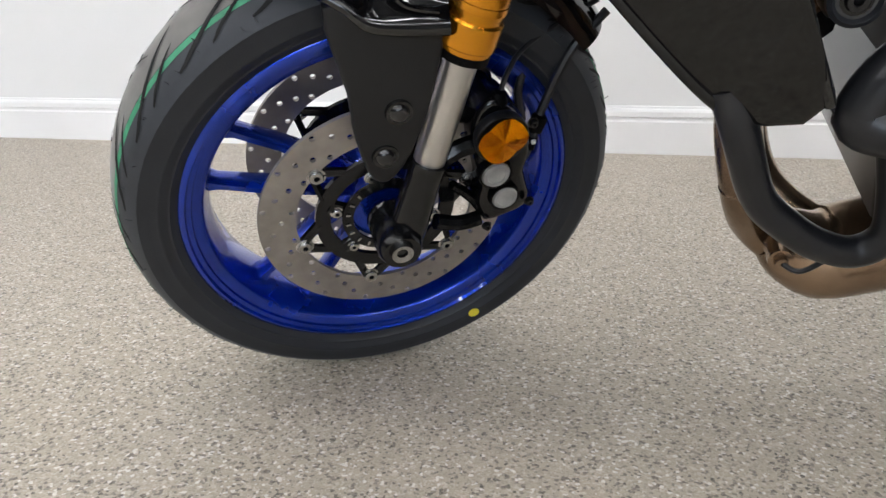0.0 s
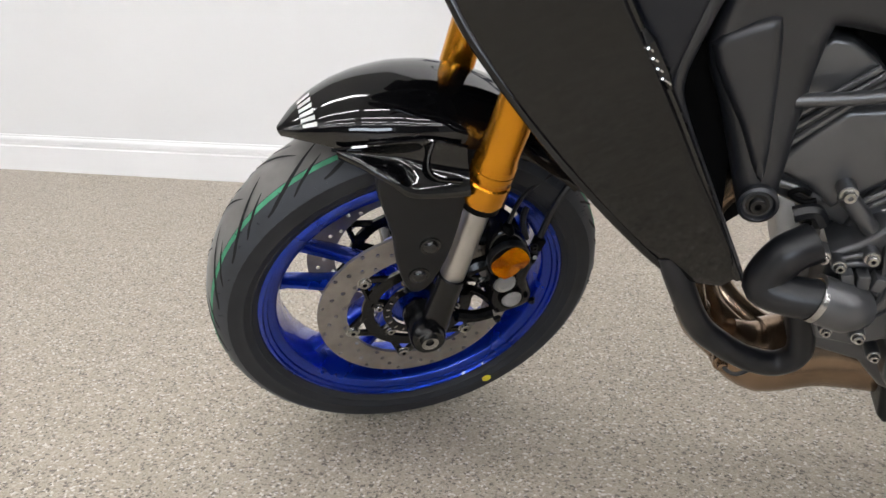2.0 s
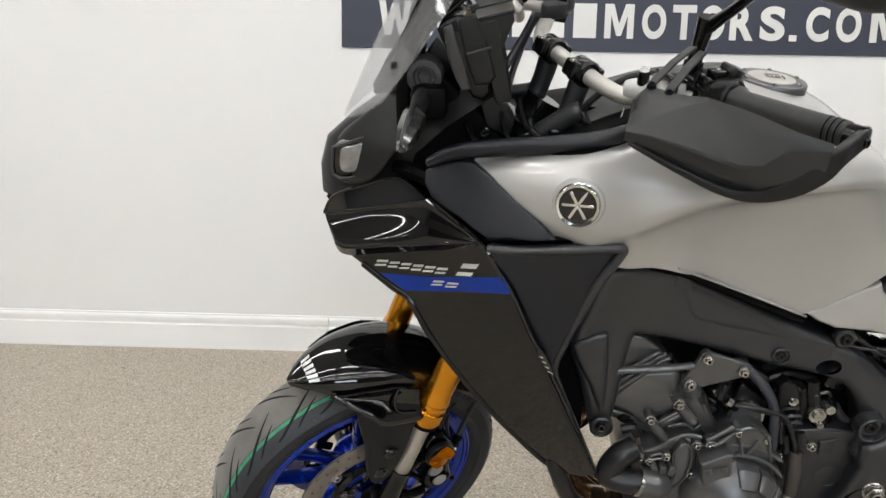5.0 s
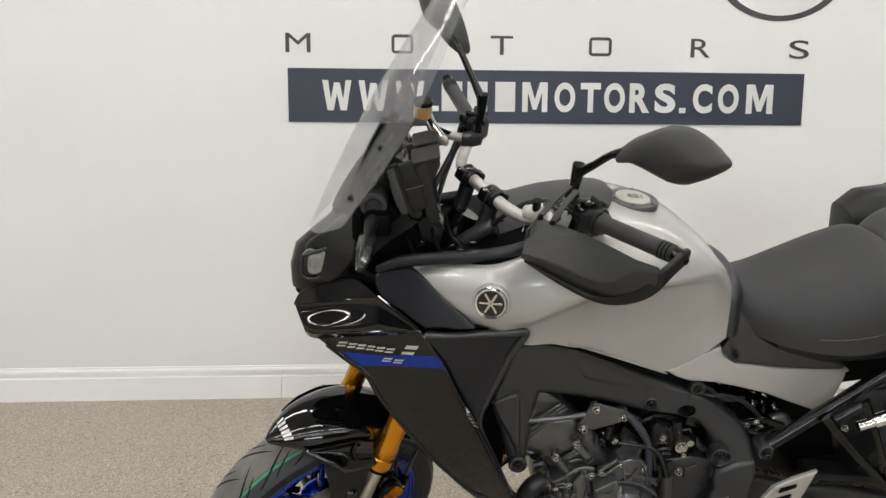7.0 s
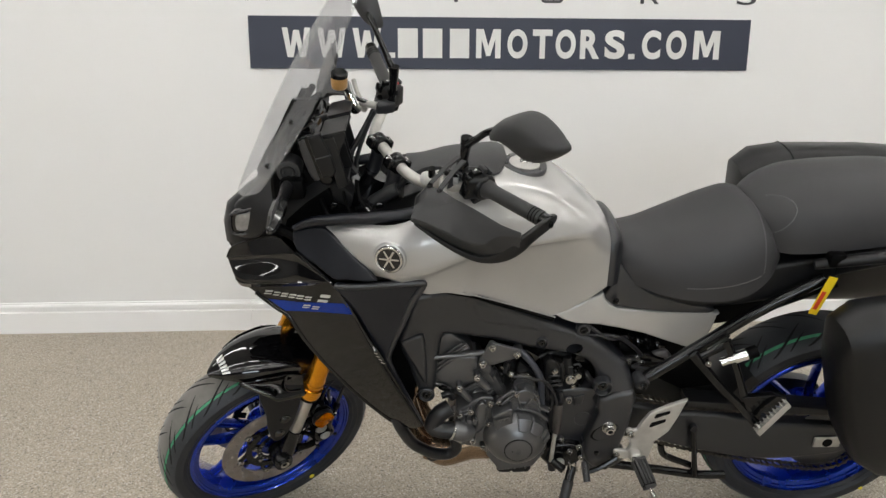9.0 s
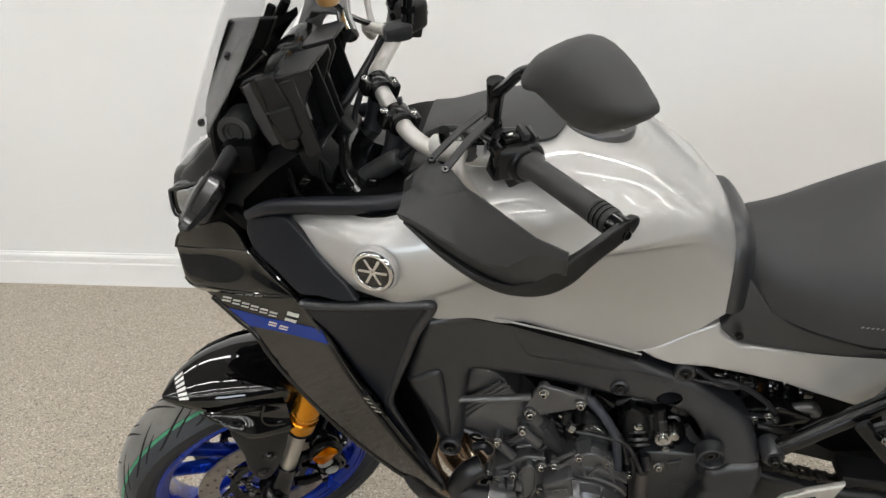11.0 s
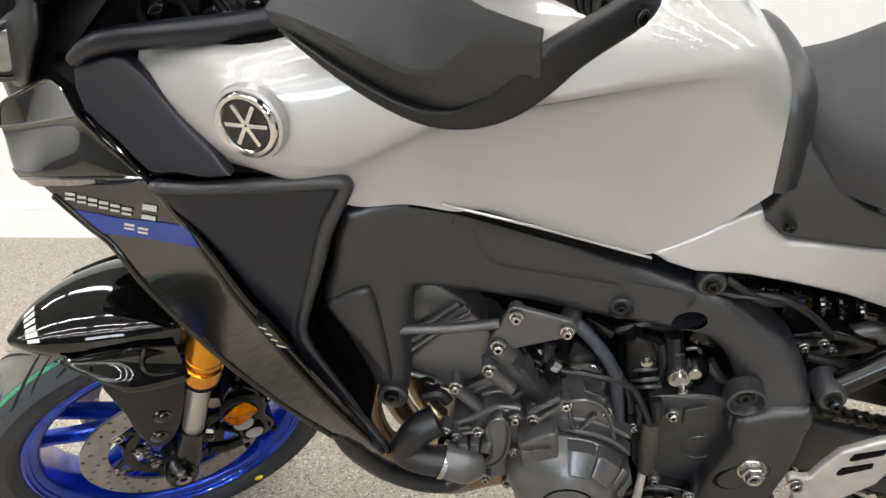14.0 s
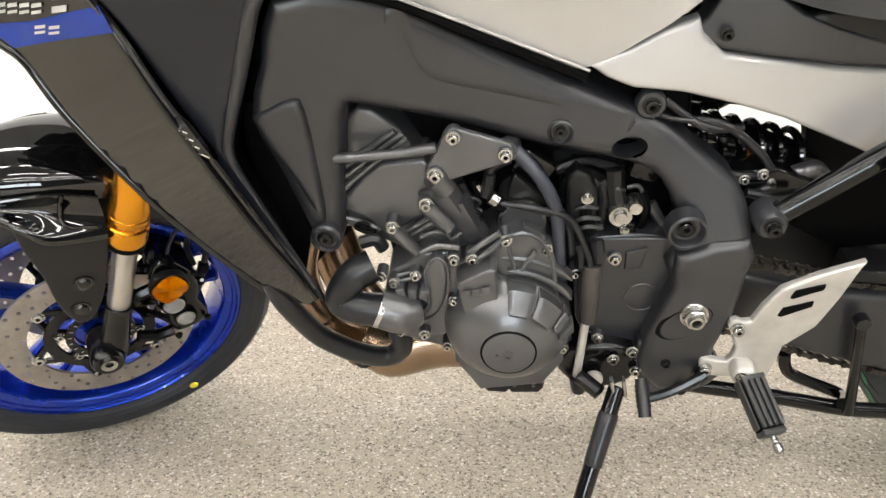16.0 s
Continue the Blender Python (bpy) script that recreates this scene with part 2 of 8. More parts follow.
def tube(pts, radius, seg=10, n=6, bm=None, smooth=True, scale_y=1.0):
    """A swept round bar; radius is one number or one for each point of pts."""
    bm = bm or bmesh.new()
    path = spline(pts, n) if smooth and len(pts) > 2 else [Vector(q) for q in pts]
    rad = [radius] * len(path) if isinstance(radius, (int, float)) else [float(np.interp(i / (len(path) - 1), np.linspace(0, 1, len(radius)), radius)) for i in range(len(path))]
    up, rings = Vector((0.13, 0.31, 0.94)), []
    for i, p in enumerate(path):
        d = (path[min(i + 1, len(path) - 1)] - path[max(i - 1, 0)]).normalized()
        u = (up - d * up.dot(d)).normalized()
        v = d.cross(u)
        up = u
        rings.append([bm.verts.new(p + rad[i] * (u * math.cos(a) + v * math.sin(a) * scale_y)) for a in (2 * math.pi * k / seg for k in range(seg))])
    for a, b in zip(rings, rings[1:]):
        for k in range(seg):
            bm.faces.new((a[k], a[(k + 1) % seg], b[(k + 1) % seg], b[k]))
    bm.faces.new(rings[0][::-1])
    bm.faces.new(rings[-1])
    return bm


def lathe(profile, centre=(0, 0, 0), seg=48, closed=False, bm=None, axis="y", arc=(0, 360)):
    """Turns (radius, offset) round the y axis (or another) through centre."""
    bm = bm or bmesh.new()
    full = abs(arc[1] - arc[0]) >= 360
    rings = []
    for k in range(seg if full else seg + 1):
        a = radians(arc[0] + (arc[1] - arc[0]) * k / seg)
        ring = []
        for r, h in profile:
            c, s = r * math.cos(a), r * math.sin(a)
            q = {"y": (c, h, s), "x": (h, c, s), "z": (c, s, h)}[axis]
            ring.append(bm.verts.new(Vector(centre) + Vector(q)))
        rings.append(ring)
    m = len(profile)
    for i in range(seg):
        a, b = rings[i], rings[(i + 1) % len(rings)]
        for j in range(m if closed else m - 1):
            bm.faces.new((a[j], b[j], b[(j + 1) % m], a[(j + 1) % m]))
    bmesh.ops.remove_doubles(bm, verts=bm.verts, dist=1e-6)
    return bm


def box(size, centre=(0, 0, 0), bevel=0.004, seg=2, turn=None, bm=None):
    bm = bm or bmesh.new()
    made = bmesh.ops.create_cube(bm, size=1.0)["verts"]
    m = Matrix.Translation(centre) @ (turn or Matrix.Identity(4)) @ Matrix.Diagonal((*size, 1))
    bmesh.ops.transform(bm, matrix=m, verts=made)
    if bevel:
        edges = list({e for v in made for e in v.link_edges})
        bmesh.ops.bevel(bm, geom=edges, offset=bevel, segments=seg, profile=0.5, affect="EDGES")
    return bm


def loft(rings, closed_ring=True, caps=True, bm=None):
    bm = bm or bmesh.new()
    vs = [[bm.verts.new(p) for p in r] for r in rings]
    n = len(vs[0])
    for a, b in zip(vs, vs[1:]):
        for k in range(n if closed_ring else n - 1):
            bm.faces.new((a[k], a[(k + 1) % n], b[(k + 1) % n], b[k]))
    if caps:
        bm.faces.new(vs[0][::-1])
        bm.faces.new(vs[-1])
    return bm


class Skin:
    """A gently curved side surface: y over (x, z), carried by an outline of places and swollen in the middle."""

    def __init__(self, outline, bulge=0.0, power=2.0):
        self.o, self.bulge, self.power = np.array(outline), bulge, power
        a = self.o[:, [0, 2]]
        self.a, self.d = a, np.roll(a, -1, axis=0) - a
        self.mid, self.size = a.mean(0), max(0.02, float(np.ptp(a, axis=0).max()) / 2)
        t = np.array([self.terms(x, z) for x, z in a])
        self.fit = np.linalg.solve(t.T @ t + np.diag((0, 0.01, 0.01, 0.15, 0.15, 0.15)), t.T @ self.o[:, 1])
        self.box, self.half = (a.min(0) + a.max(0)) / 2, np.maximum(np.ptp(a, axis=0) / 2 * 1.02, 0.01)

    def terms(self, x, z):
        u, w = (x - self.mid[0]) / self.size, (z - self.mid[1]) / self.size
        return np.array((1.0, u, w, u * u, u * w, w * w))

    def edge(self, x, z):
        w = np.array((x, z)) - self.a
        t = np.clip((w * self.d).sum(1) / np.maximum((self.d ** 2).sum(1), 1e-12), 0, 1)
        return float(np.sqrt(((w - self.d * t[:, None]) ** 2).sum(1).min()))

    def y(self, x, z):
        flat = float(self.terms(x, z) @ self.fit)
        if not self.bulge:
            return flat
        u, w = (x - self.box[0]) / self.half[0], (z - self.box[1]) / self.half[1]
        return flat - self.bulge * max(0.0, 1 - u * u) ** 0.8 * max(0.0, 1 - w * w) ** 0.8


def resample(loop, gap):
    """The closed loop with a vertex about every gap metres."""
    out = []
    for p, q in zip(loop, loop[1:] + loop[:1]):
        n = max(1, int(round((q - p).length / gap)))
        out += [p.lerp(q, k / n) for k in range(n)]
    return out


def panel(outline, thick=0.004, edge=0.004, bulge=0.0, step=0.02, smooth=3, skin=None, lift=0.0, hollow=False):
    """A moulded panel with rounded rim over an outline of (x, y, z) places on the near side; its depth runs inwards (+y)."""
    skin = skin or Skin(outline, bulge)
    rim = spline(outline, smooth, True) if smooth > 1 else [Vector(p) for p in outline]
    rim = [Vector((p.x, 0, p.z)) for p in rim]
    rim = [p for p, q in zip(rim, rim[1:] + rim[:1]) if (q - p).length > 1e-4]
    rim = resample(rim, max(0.004, step * 0.6))
    n = len(rim)
    area = sum(p.x * q.z - q.x * p.z for p, q in zip(rim, rim[1:] + rim[:1]))
    side = 1 if area > 0 else -1
    normal = []
    for k in range(n):
        d = (rim[(k + 1) % n] - rim[k - 1]).normalized()
        normal.append(Vector((-d.z, 0, d.x)) * side)
    for _ in range(3):
        normal = [(normal[k - 1] + normal[k] * 2 + normal[(k + 1) % n]).normalized() for k in range(n)]
    bm = bmesh.new()
    offs = [(0.0, 1.0), (0.08, 0.61), (0.3, 0.29), (0.62, 0.075), (1.0, 0.0)] if edge > 0 else [(0.0, 0.0)]
    loops = []
    for f, drop in offs:
        loops.append([bm.verts.new((rim[k].x + normal[k].x * f * edge, drop * edge, rim[k].z + normal[k].z * f * edge)) for k in range(n)])
    for a, c in zip(loops, loops[1:]):
        for k in range(n):
            bm.faces.new((a[k], a[(k + 1) % n], c[(k + 1) % n], c[k]))
    core = bm.faces.new(loops[-1])
    xs, zs = [p.x for p in rim], [p.z for p in rim]
    faces = bmesh.ops.triangulate(bm, faces=[core], ngon_method="EAR_CLIP")["faces"] if hollow else [core]
    for lo, hi, no in ((min(xs), max(xs), Vector((1, 0, 0))), (min(zs), max(zs), Vector((0, 0, 1)))):
        for k in range(1, int((hi - lo) / step) + 1):
            faces = [f for f in faces if f.is_valid]
            geom = list({v for f in faces for v in f.verts}) + list({e for f in faces for e in f.edges}) + faces
            out = bmesh.ops.bisect_plane(bm, geom=geom, plane_co=no * (lo + k * step), plane_no=no)
            faces = [g for g in out["geom"] if isinstance(g, bmesh.types.BMFace)]
    big = [g for g in bm.faces if len(g.verts) > 4]
    if big:
        bmesh.ops.triangulate(bm, faces=big)
    for v in bm.verts:
        v.co.y = min(v.co.y, thick) + skin.y(v.co.x, v.co.z) - lift
    rimverts = loops[0]
    back = [bm.verts.new(v.co + Vector((0, thick, 0))) for v in rimverts]
    for k in range(n):
        bm.faces.new((rimverts[(k + 1) % n], rimverts[k], back[k], back[(k + 1) % n]))
    bm.faces.new(back)
    return bm


def cut_oval(bm, cx, cz, ax, az, turn):
    """Cuts an oval opening through the near side of a panel."""
    def spot(k, f=1.0):
        a = 2 * math.pi * k / 20
        x, z = ax * f * math.cos(a), az * f * math.sin(a)
        return Vector((cx + x * math.cos(turn) - z * math.sin(turn), 0, cz + x * math.sin(turn) + z * math.cos(turn)))
    mid = Vector((cx, 0, cz))
    flat = lambda f: Vector((f.calc_center_median().x, 0, f.calc_center_median().z))
    for k in range(20):
        p, q = spot(k), spot(k + 1)
        no = Vector((q.z - p.z, 0, p.x - q.x))
        near = [f for f in bm.faces if (flat(f) - mid).length < 0.05 and len(f.verts) < 8]
        geom = near + list({e for f in near for e in f.edges}) + list({v for f in near for v in f.verts})
        bmesh.ops.bisect_plane(bm, geom=geom, plane_co=p, plane_no=no)
    gone = []
    for f in bm.faces:
        if len(f.verts) < 12 and (flat(f) - mid).length < 0.05:
            c = flat(f)
            if all((c - spot(k)).dot(Vector((spot(k + 1).z - spot(k).z, 0, spot(k).x - spot(k + 1).x)).normalized()) < 1e-5 for k in range(20)):
                gone.append(f)
    bmesh.ops.delete(bm, geom=gone, context="FACES")
    return bm


def block(outline, depth, edge=0.006, bulge=0.0, step=0.03, smooth=2):
    """A solid casting: a near face on an outline, going depth metres inwards."""
    return panel(outline, depth, edge, bulge, step, smooth)


def shift(outline, dx=0.0, dy=0.0, dz=0.0):
    return [(x + dx, y + dy, z + dz) for x, y, z in outline]


def words(text, height, width, depth=0.002, bold=0.0):
    """Raised letters in the x-z plane, from (0, 0) to (width, height), facing -y."""
    cu = bpy.data.curves.new("letters", "FONT")
    cu.body, cu.extrude, cu.offset = text, depth / 2, bold
    ob = bpy.data.objects.new("letters", cu)
    me = bpy.data.meshes.new_from_object(ob)
    bm = bmesh.new()
    bm.from_mesh(me)
    bpy.data.objects.remove(ob)
    bpy.data.meshes.remove(me)
    lo = [min(v.co[i] for v in bm.verts) for i in (0, 1)]
    hi = [max(v.co[i] for v in bm.verts) for i in (0, 1)]
    for v in bm.verts:
        x, y, z = v.co
        v.co = ((x - lo[0]) / (hi[0] - lo[0]) * width, -depth / 2 - z, (y - lo[1]) / (hi[1] - lo[1]) * height)
    return bm


def strokes(loop, height, width, depth=0.002):
    """A block letter from one outline in unit coordinates, raised by its depth."""
    bm = bmesh.new()
    f = bm.faces.new([bm.verts.new((x * width, 0, z * height)) for x, z in loop])
    new_faces = bmesh.ops.extrude_face_region(bm, geom=[f])["geom"]
    bmesh.ops.translate(bm, vec=(0, -depth, 0), verts=[v for v in new_faces if isinstance(v, bmesh.types.BMVert)])
    bmesh.ops.recalc_face_normals(bm, faces=bm.faces)
    return bm


def frame_letter(height, width, stroke, depth=0.003):
    """A squarish letter O: a ring with rounded corners."""
    bm = bmesh.new()
    loops = []
    for g, y in ((0, 0.0), (0, -depth), (stroke, -depth), (stroke, 0.0)):
        rad = max(0.004, 0.018 - g)
        w, h = width / 2 - g, height / 2 - g
        ring = []
        for cx, cz, a0 in ((w - rad, h - rad, 0), (rad - w, h - rad, 90), (rad - w, rad - h, 180), (w - rad, rad - h, 270)):
            for k in range(5):
                a = radians(a0 + 22.5 * k)
                ring.append(bm.verts.new((width / 2 + cx + rad * math.cos(a), y, height / 2 + cz + rad * math.sin(a))))
        loops.append(ring)
    for a, b in zip(loops, loops[1:]):
        for k in range(20):
            bm.faces.new((a[k], a[(k + 1) % 20], b[(k + 1) % 20], b[k]))
    bmesh.ops.recalc_face_normals(bm, faces=bm.faces)
    return bm


LETTER_M = [(0, 0), (0, 1), (0.30, 1), (0.5, 0.42), (0.70, 1), (1, 1), (1, 0), (0.78, 0), (0.78, 0.66), (0.58, 0.08), (0.42, 0.08), (0.22, 0.66), (0.22, 0)]
LETTER_W = [(0.17, 0), (0, 1), (0.20, 1), (0.29, 0.36), (0.40, 0.92), (0.60, 0.92), (0.71, 0.36), (0.80, 1), (1, 1), (0.83, 0), (0.62, 0), (0.5, 0.55), (0.38, 0)]

# ---- the room ----
def slab(name, size, centre, mat, label, category):
    ob = new(name, finish(name, box(size, bevel=0), mat, False))
    ob.location = centre
    return tagged(ob, label, category, kind="structure")


WALL_Y = 2.706
slab("floor", (18, 9.4, 0.2), (-2.0, -1.9, -0.1), FLAKE, "grey speckled flake epoxy showroom floor", "floor")
slab("wall_north", (18, 0.2, 3.2), (-2.0, WALL_Y + 0.1, 1.6), PAINT_WALL, "plain white painted showroom wall behind the motorcycle", "wall")
WIN = (-0.8, 2.4, 1.0, 2.3)
# The far wall is out of view; its dark tone shapes the reflections.
wall_south = slab("wall_south", (18, 0.2, WIN[2]), (-2.0, -6.5, WIN[2] / 2), FAR_DARKENED, "unseen far wall, darkened to deepen reflections, with a window", "wall")
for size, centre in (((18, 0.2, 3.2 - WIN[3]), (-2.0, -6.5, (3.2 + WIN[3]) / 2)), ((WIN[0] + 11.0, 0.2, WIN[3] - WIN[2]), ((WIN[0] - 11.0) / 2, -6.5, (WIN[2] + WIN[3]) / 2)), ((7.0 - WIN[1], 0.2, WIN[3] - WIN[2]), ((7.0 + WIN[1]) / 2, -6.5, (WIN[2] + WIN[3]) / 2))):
    ob = new("wall_piece", finish("wall_piece", box(size, bevel=0), FAR_DARKENED, False))
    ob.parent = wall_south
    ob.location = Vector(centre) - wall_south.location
window = new("window_1", finish("window_1", box((WIN[1] - WIN[0] + 0.12, 0.05, 0.07), (0.8, -6.395, WIN[2] - 0.036), 0.006), PAINT_TRIM, False))
tagged(window, "wide white framed window in the far wall letting in daylight", "window", kind="structure")
for size, centre in (((WIN[1] - WIN[0] + 0.12, 0.05, 0.07), (0.8, -6.395, WIN[3] + 0.036)), ((0.07, 0.05, WIN[3] - WIN[2]), (WIN[0] - 0.036, -6.395, 1.65)), ((0.07, 0.05, WIN[3] - WIN[2]), (WIN[1] + 0.036, -6.395, 1.65)), ((0.05, 0.04, WIN[3] - WIN[2]), (0.8, -6.392, 1.65))):
    part("window_frame", box(size, centre, 0.005), PAINT_TRIM, window, smooth=False)
# Side walls and ceiling are out of view, darkened to shape the light.
slab("wall_east", (0.2, 9.4, 3.2), (7.1, -1.9, 1.6), SIDE_DARKENED, "unseen side wall, toned down to deepen reflections", "wall")
slab("wall_west", (0.2, 9.4, 3.2), (-11.1, -1.9, 1.6), SIDE_DARKENED, "unseen side wall, toned down to deepen reflections", "wall")
slab("ceiling", (18, 9.4, 0.2), (-2.0, -1.9, 3.3), CEILING, "unseen grey ceiling, toned down to deepen contrast", "ceiling")


def baseboard(x0, x1):
    prof = [(0.0, 0.0), (-0.016, 0.0), (-0.016, 0.106), (-0.009, 0.111), (-0.008, 0.119), (-0.016, 0.123), (-0.016, 0.139), (-0.012, 0.146), (-0.007, 0.149), (-0.006, 0.156), (0.0, 0.157)]
    bm = loft([[(x, WALL_Y + y, z) for y, z in prof] for x in (x0, x1)])
    ob = new("baseboard", finish("baseboard", bm, PAINT_TRIM, True, 25))
    return tagged(ob, "white painted moulded baseboard along the wall", "baseboard", group="baseboards", kind="structure")


baseboard(-11.0, -0.328)
baseboard(-0.325, 7.0)


def ceiling_lamp(x, y):
    ob = new("ceiling_lamp")
    ob.location = (x, y, 3.2)
    part("housing", box((1.5, 0.16, 0.05), (0, 0, -0.026), 0.006), PAINT_TRIM, ob)
    part("diffuser", box((1.46, 0.09, 0.03), (0, 0, -0.067), 0.006), GLOW, ob)
    return tagged(ob, "long white tube lamp fixed to the ceiling, lit", "lamp", group="ceiling lamps")


for y in LAMP_ROWS:
    for x in LAMP_COLS:
        if x > -4 or -4 < y < 0:
            ceiling_lamp(x, y)

# ---- the sign on the wall ----
sign = new("sign_board", finish("sign_board", box((2.396, 0.008, 0.238), bevel=0.001), NAVY, False))
sign.location = (0.934, WALL_Y - 0.0045, 1.413)
tagged(sign, "dark navy banner board with white web address on the wall", "sign")
for text, x0, x1 in (("W", -0.111, 0.020), ("W", 0.052, 0.185), ("W", 0.217, 0.350), (".", 0.385, 0.415), ("", 0.428, 0.522), ("", 0.546, 0.638), ("", 0.674, 0.766), ("M", 0.799, 0.916), ("O", 0.949, 1.045), ("T", 1.070, 1.164), ("O", 1.181, 1.278), ("R", 1.300, 1.395), ("S", 1.420, 1.518), (".", 1.538, 1.568), ("C", 1.602, 1.693), ("O", 1.721, 1.820), ("M", 1.857, 1.985)):
    if text == ".":
        bm = box((x1 - x0, 0.002, 0.024), ((x1 - x0) / 2, -0.001, 0.012), 0)
    elif text:
        bm = strokes(LETTER_M if text == "M" else LETTER_W, 0.134, x1 - x0) if text in "MW" else words(text, 0.134, x1 - x0, 0.002, 0.04)
    else:
        bm = box((x1 - x0, 0.002, 0.134), ((x1 - x0) / 2, -0.001, 0.067), 0)
    part("letter" if text else "plain_bar", bm, LETTER, sign, "white block letter" if text else "white bar", False, m=Matrix.Translation((x0 - 0.934, -0.0045, 1.346 - 1.413)))
for text, x0, x1 in (("M", -0.272, -0.161), ("O", 0.201, 0.299), ("T", 0.651, 0.753), ("O", 1.105, 1.21), ("R", 1.583, 1.674), ("S", 2.054, 2.148)):
    ob = new("wall_letter", finish("wall_letter", frame_letter(0.084, x1 - x0, 0.013) if text == "O" else words(text, 0.084, x1 - x0, 0.003), DARKLETTER, False))
    ob.location = (x0, WALL_Y - 0.0005, 1.601)
    tagged(ob, "dark grey cut-out letter " + text + " on the white wall", "letter", group="wall letters")


def emblem(cx, cz, rx, rz, width):
    bm = bmesh.new()
    rings = [[], [], [], []]
    for k in range(96):
        a = 2 * math.pi * k / 96
        for i, (g, y) in enumerate(((0, 0.0), (0, -0.003), (width, -0.003), (width, 0.0))):
            rings[i].append(bm.verts.new(((rx - g) * math.cos(a), y, (rz - g * 0.7) * math.sin(a))))
    for i in range(3):
        for k in range(96):
            bm.faces.new((rings[i][k], rings[i][(k + 1) % 96], rings[i + 1][(k + 1) % 96], rings[i + 1][k]))
    ob = new("wall_emblem", finish("wall_emblem", bm, DARKLETTER, False))
    ob.location = (cx, WALL_Y - 0.0005, cz)
    return tagged(ob, "dark grey oval ring of a wall emblem", "emblem", group="wall emblem")


emblem(1.99, 2.04, 0.33, 0.27, 0.035)
emblem(0.22, 2.06, 0.22, 0.18, 0.03)
emblem(0.80, 2.06, 0.20, 0.18, 0.03)

# ---- the motorcycle ----
bike = new("motorcycle")
bike.matrix_basis = Matrix.Translation((0.0433, 1.143, 0.0)) @ pose(0, 0, 0, 0, 0, -2.0) @ pose(0, 0, 0, 15.0)
tagged(bike, "black and silver touring motorcycle with blue wheels on its stand", "motorcycle")
RAKE, TURN_LEFT = radians(25.0), radians(31.8)
AXLE = Vector((-0.007, 0, 0.302))
PIVOT = AXLE - 0.029 * Vector((-math.cos(RAKE), 0, math.sin(RAKE)))
STEER = Matrix.Translation(PIVOT) @ Matrix.Rotation(TURN_LEFT, 4, Vector((math.sin(RAKE), 0, math.cos(RAKE)))) @ Matrix.Translation(-PIVOT)


def bolt_mesh(name):
    bm = lathe([(1.15, 0.0), (1.15, -0.12), (0.86, -0.16), (0.84, -0.62), (0.74, -0.72), (0.36, -0.72), (0.33, -0.40), (0.0, -0.40)], seg=14)
    me = finish(name, bm, STEEL, True, 35)
    # Second slot colours the socket near-black in place of its shade.
    me.materials.append(DARK)
    for f in me.polygons:
        c = f.center
        if math.hypot(c.x, c.z) < 0.345:
            f.material_index = 1
    return me


SOCKET = bolt_mesh("socket_bolt")
BOLT_DARK = SOCKET.copy()
BOLT_DARK.materials[0] = SEMI


def bolt(parent, p, r=0.006, dark=False, name="bolt", turn=None, deep=1.0):
    ob = new(name, BOLT_DARK if dark else SOCKET)
    ob.parent, ob.matrix_basis = home(parent, Matrix.Translation(p) @ (turn or Matrix.Identity(4)) @ Matrix.Diagonal((r, r * 1.5 * deep, r, 1)))
    return ob


# ---- wheels ----
TYRE_L = [(0.228, -0.044), (0.236, -0.051), (0.2395, -0.0528), (0.2405, -0.0545), (0.2425, -0.0545), (0.2435, -0.0552), (0.250, -0.058), (0.2515, -0.0592), (0.2535, -0.0592), (0.255, -0.0588), (0.262, -0.060), (0.273, -0.059)]
TREAD_P = [(0.273, -0.059), (0.281, -0.054), (0.288, -0.045), (0.294, -0.031), (0.298, -0.015), (0.299, 0.0), (0.298, 0.015), (0.294, 0.031), (0.288, 0.045), (0.281, 0.054), (0.273, 0.059)]


def tyre_radius(y, prof):
    ys, rs = [p[1] for p in prof], [p[0] for p in prof]
    return float(np.interp(y, ys, rs))


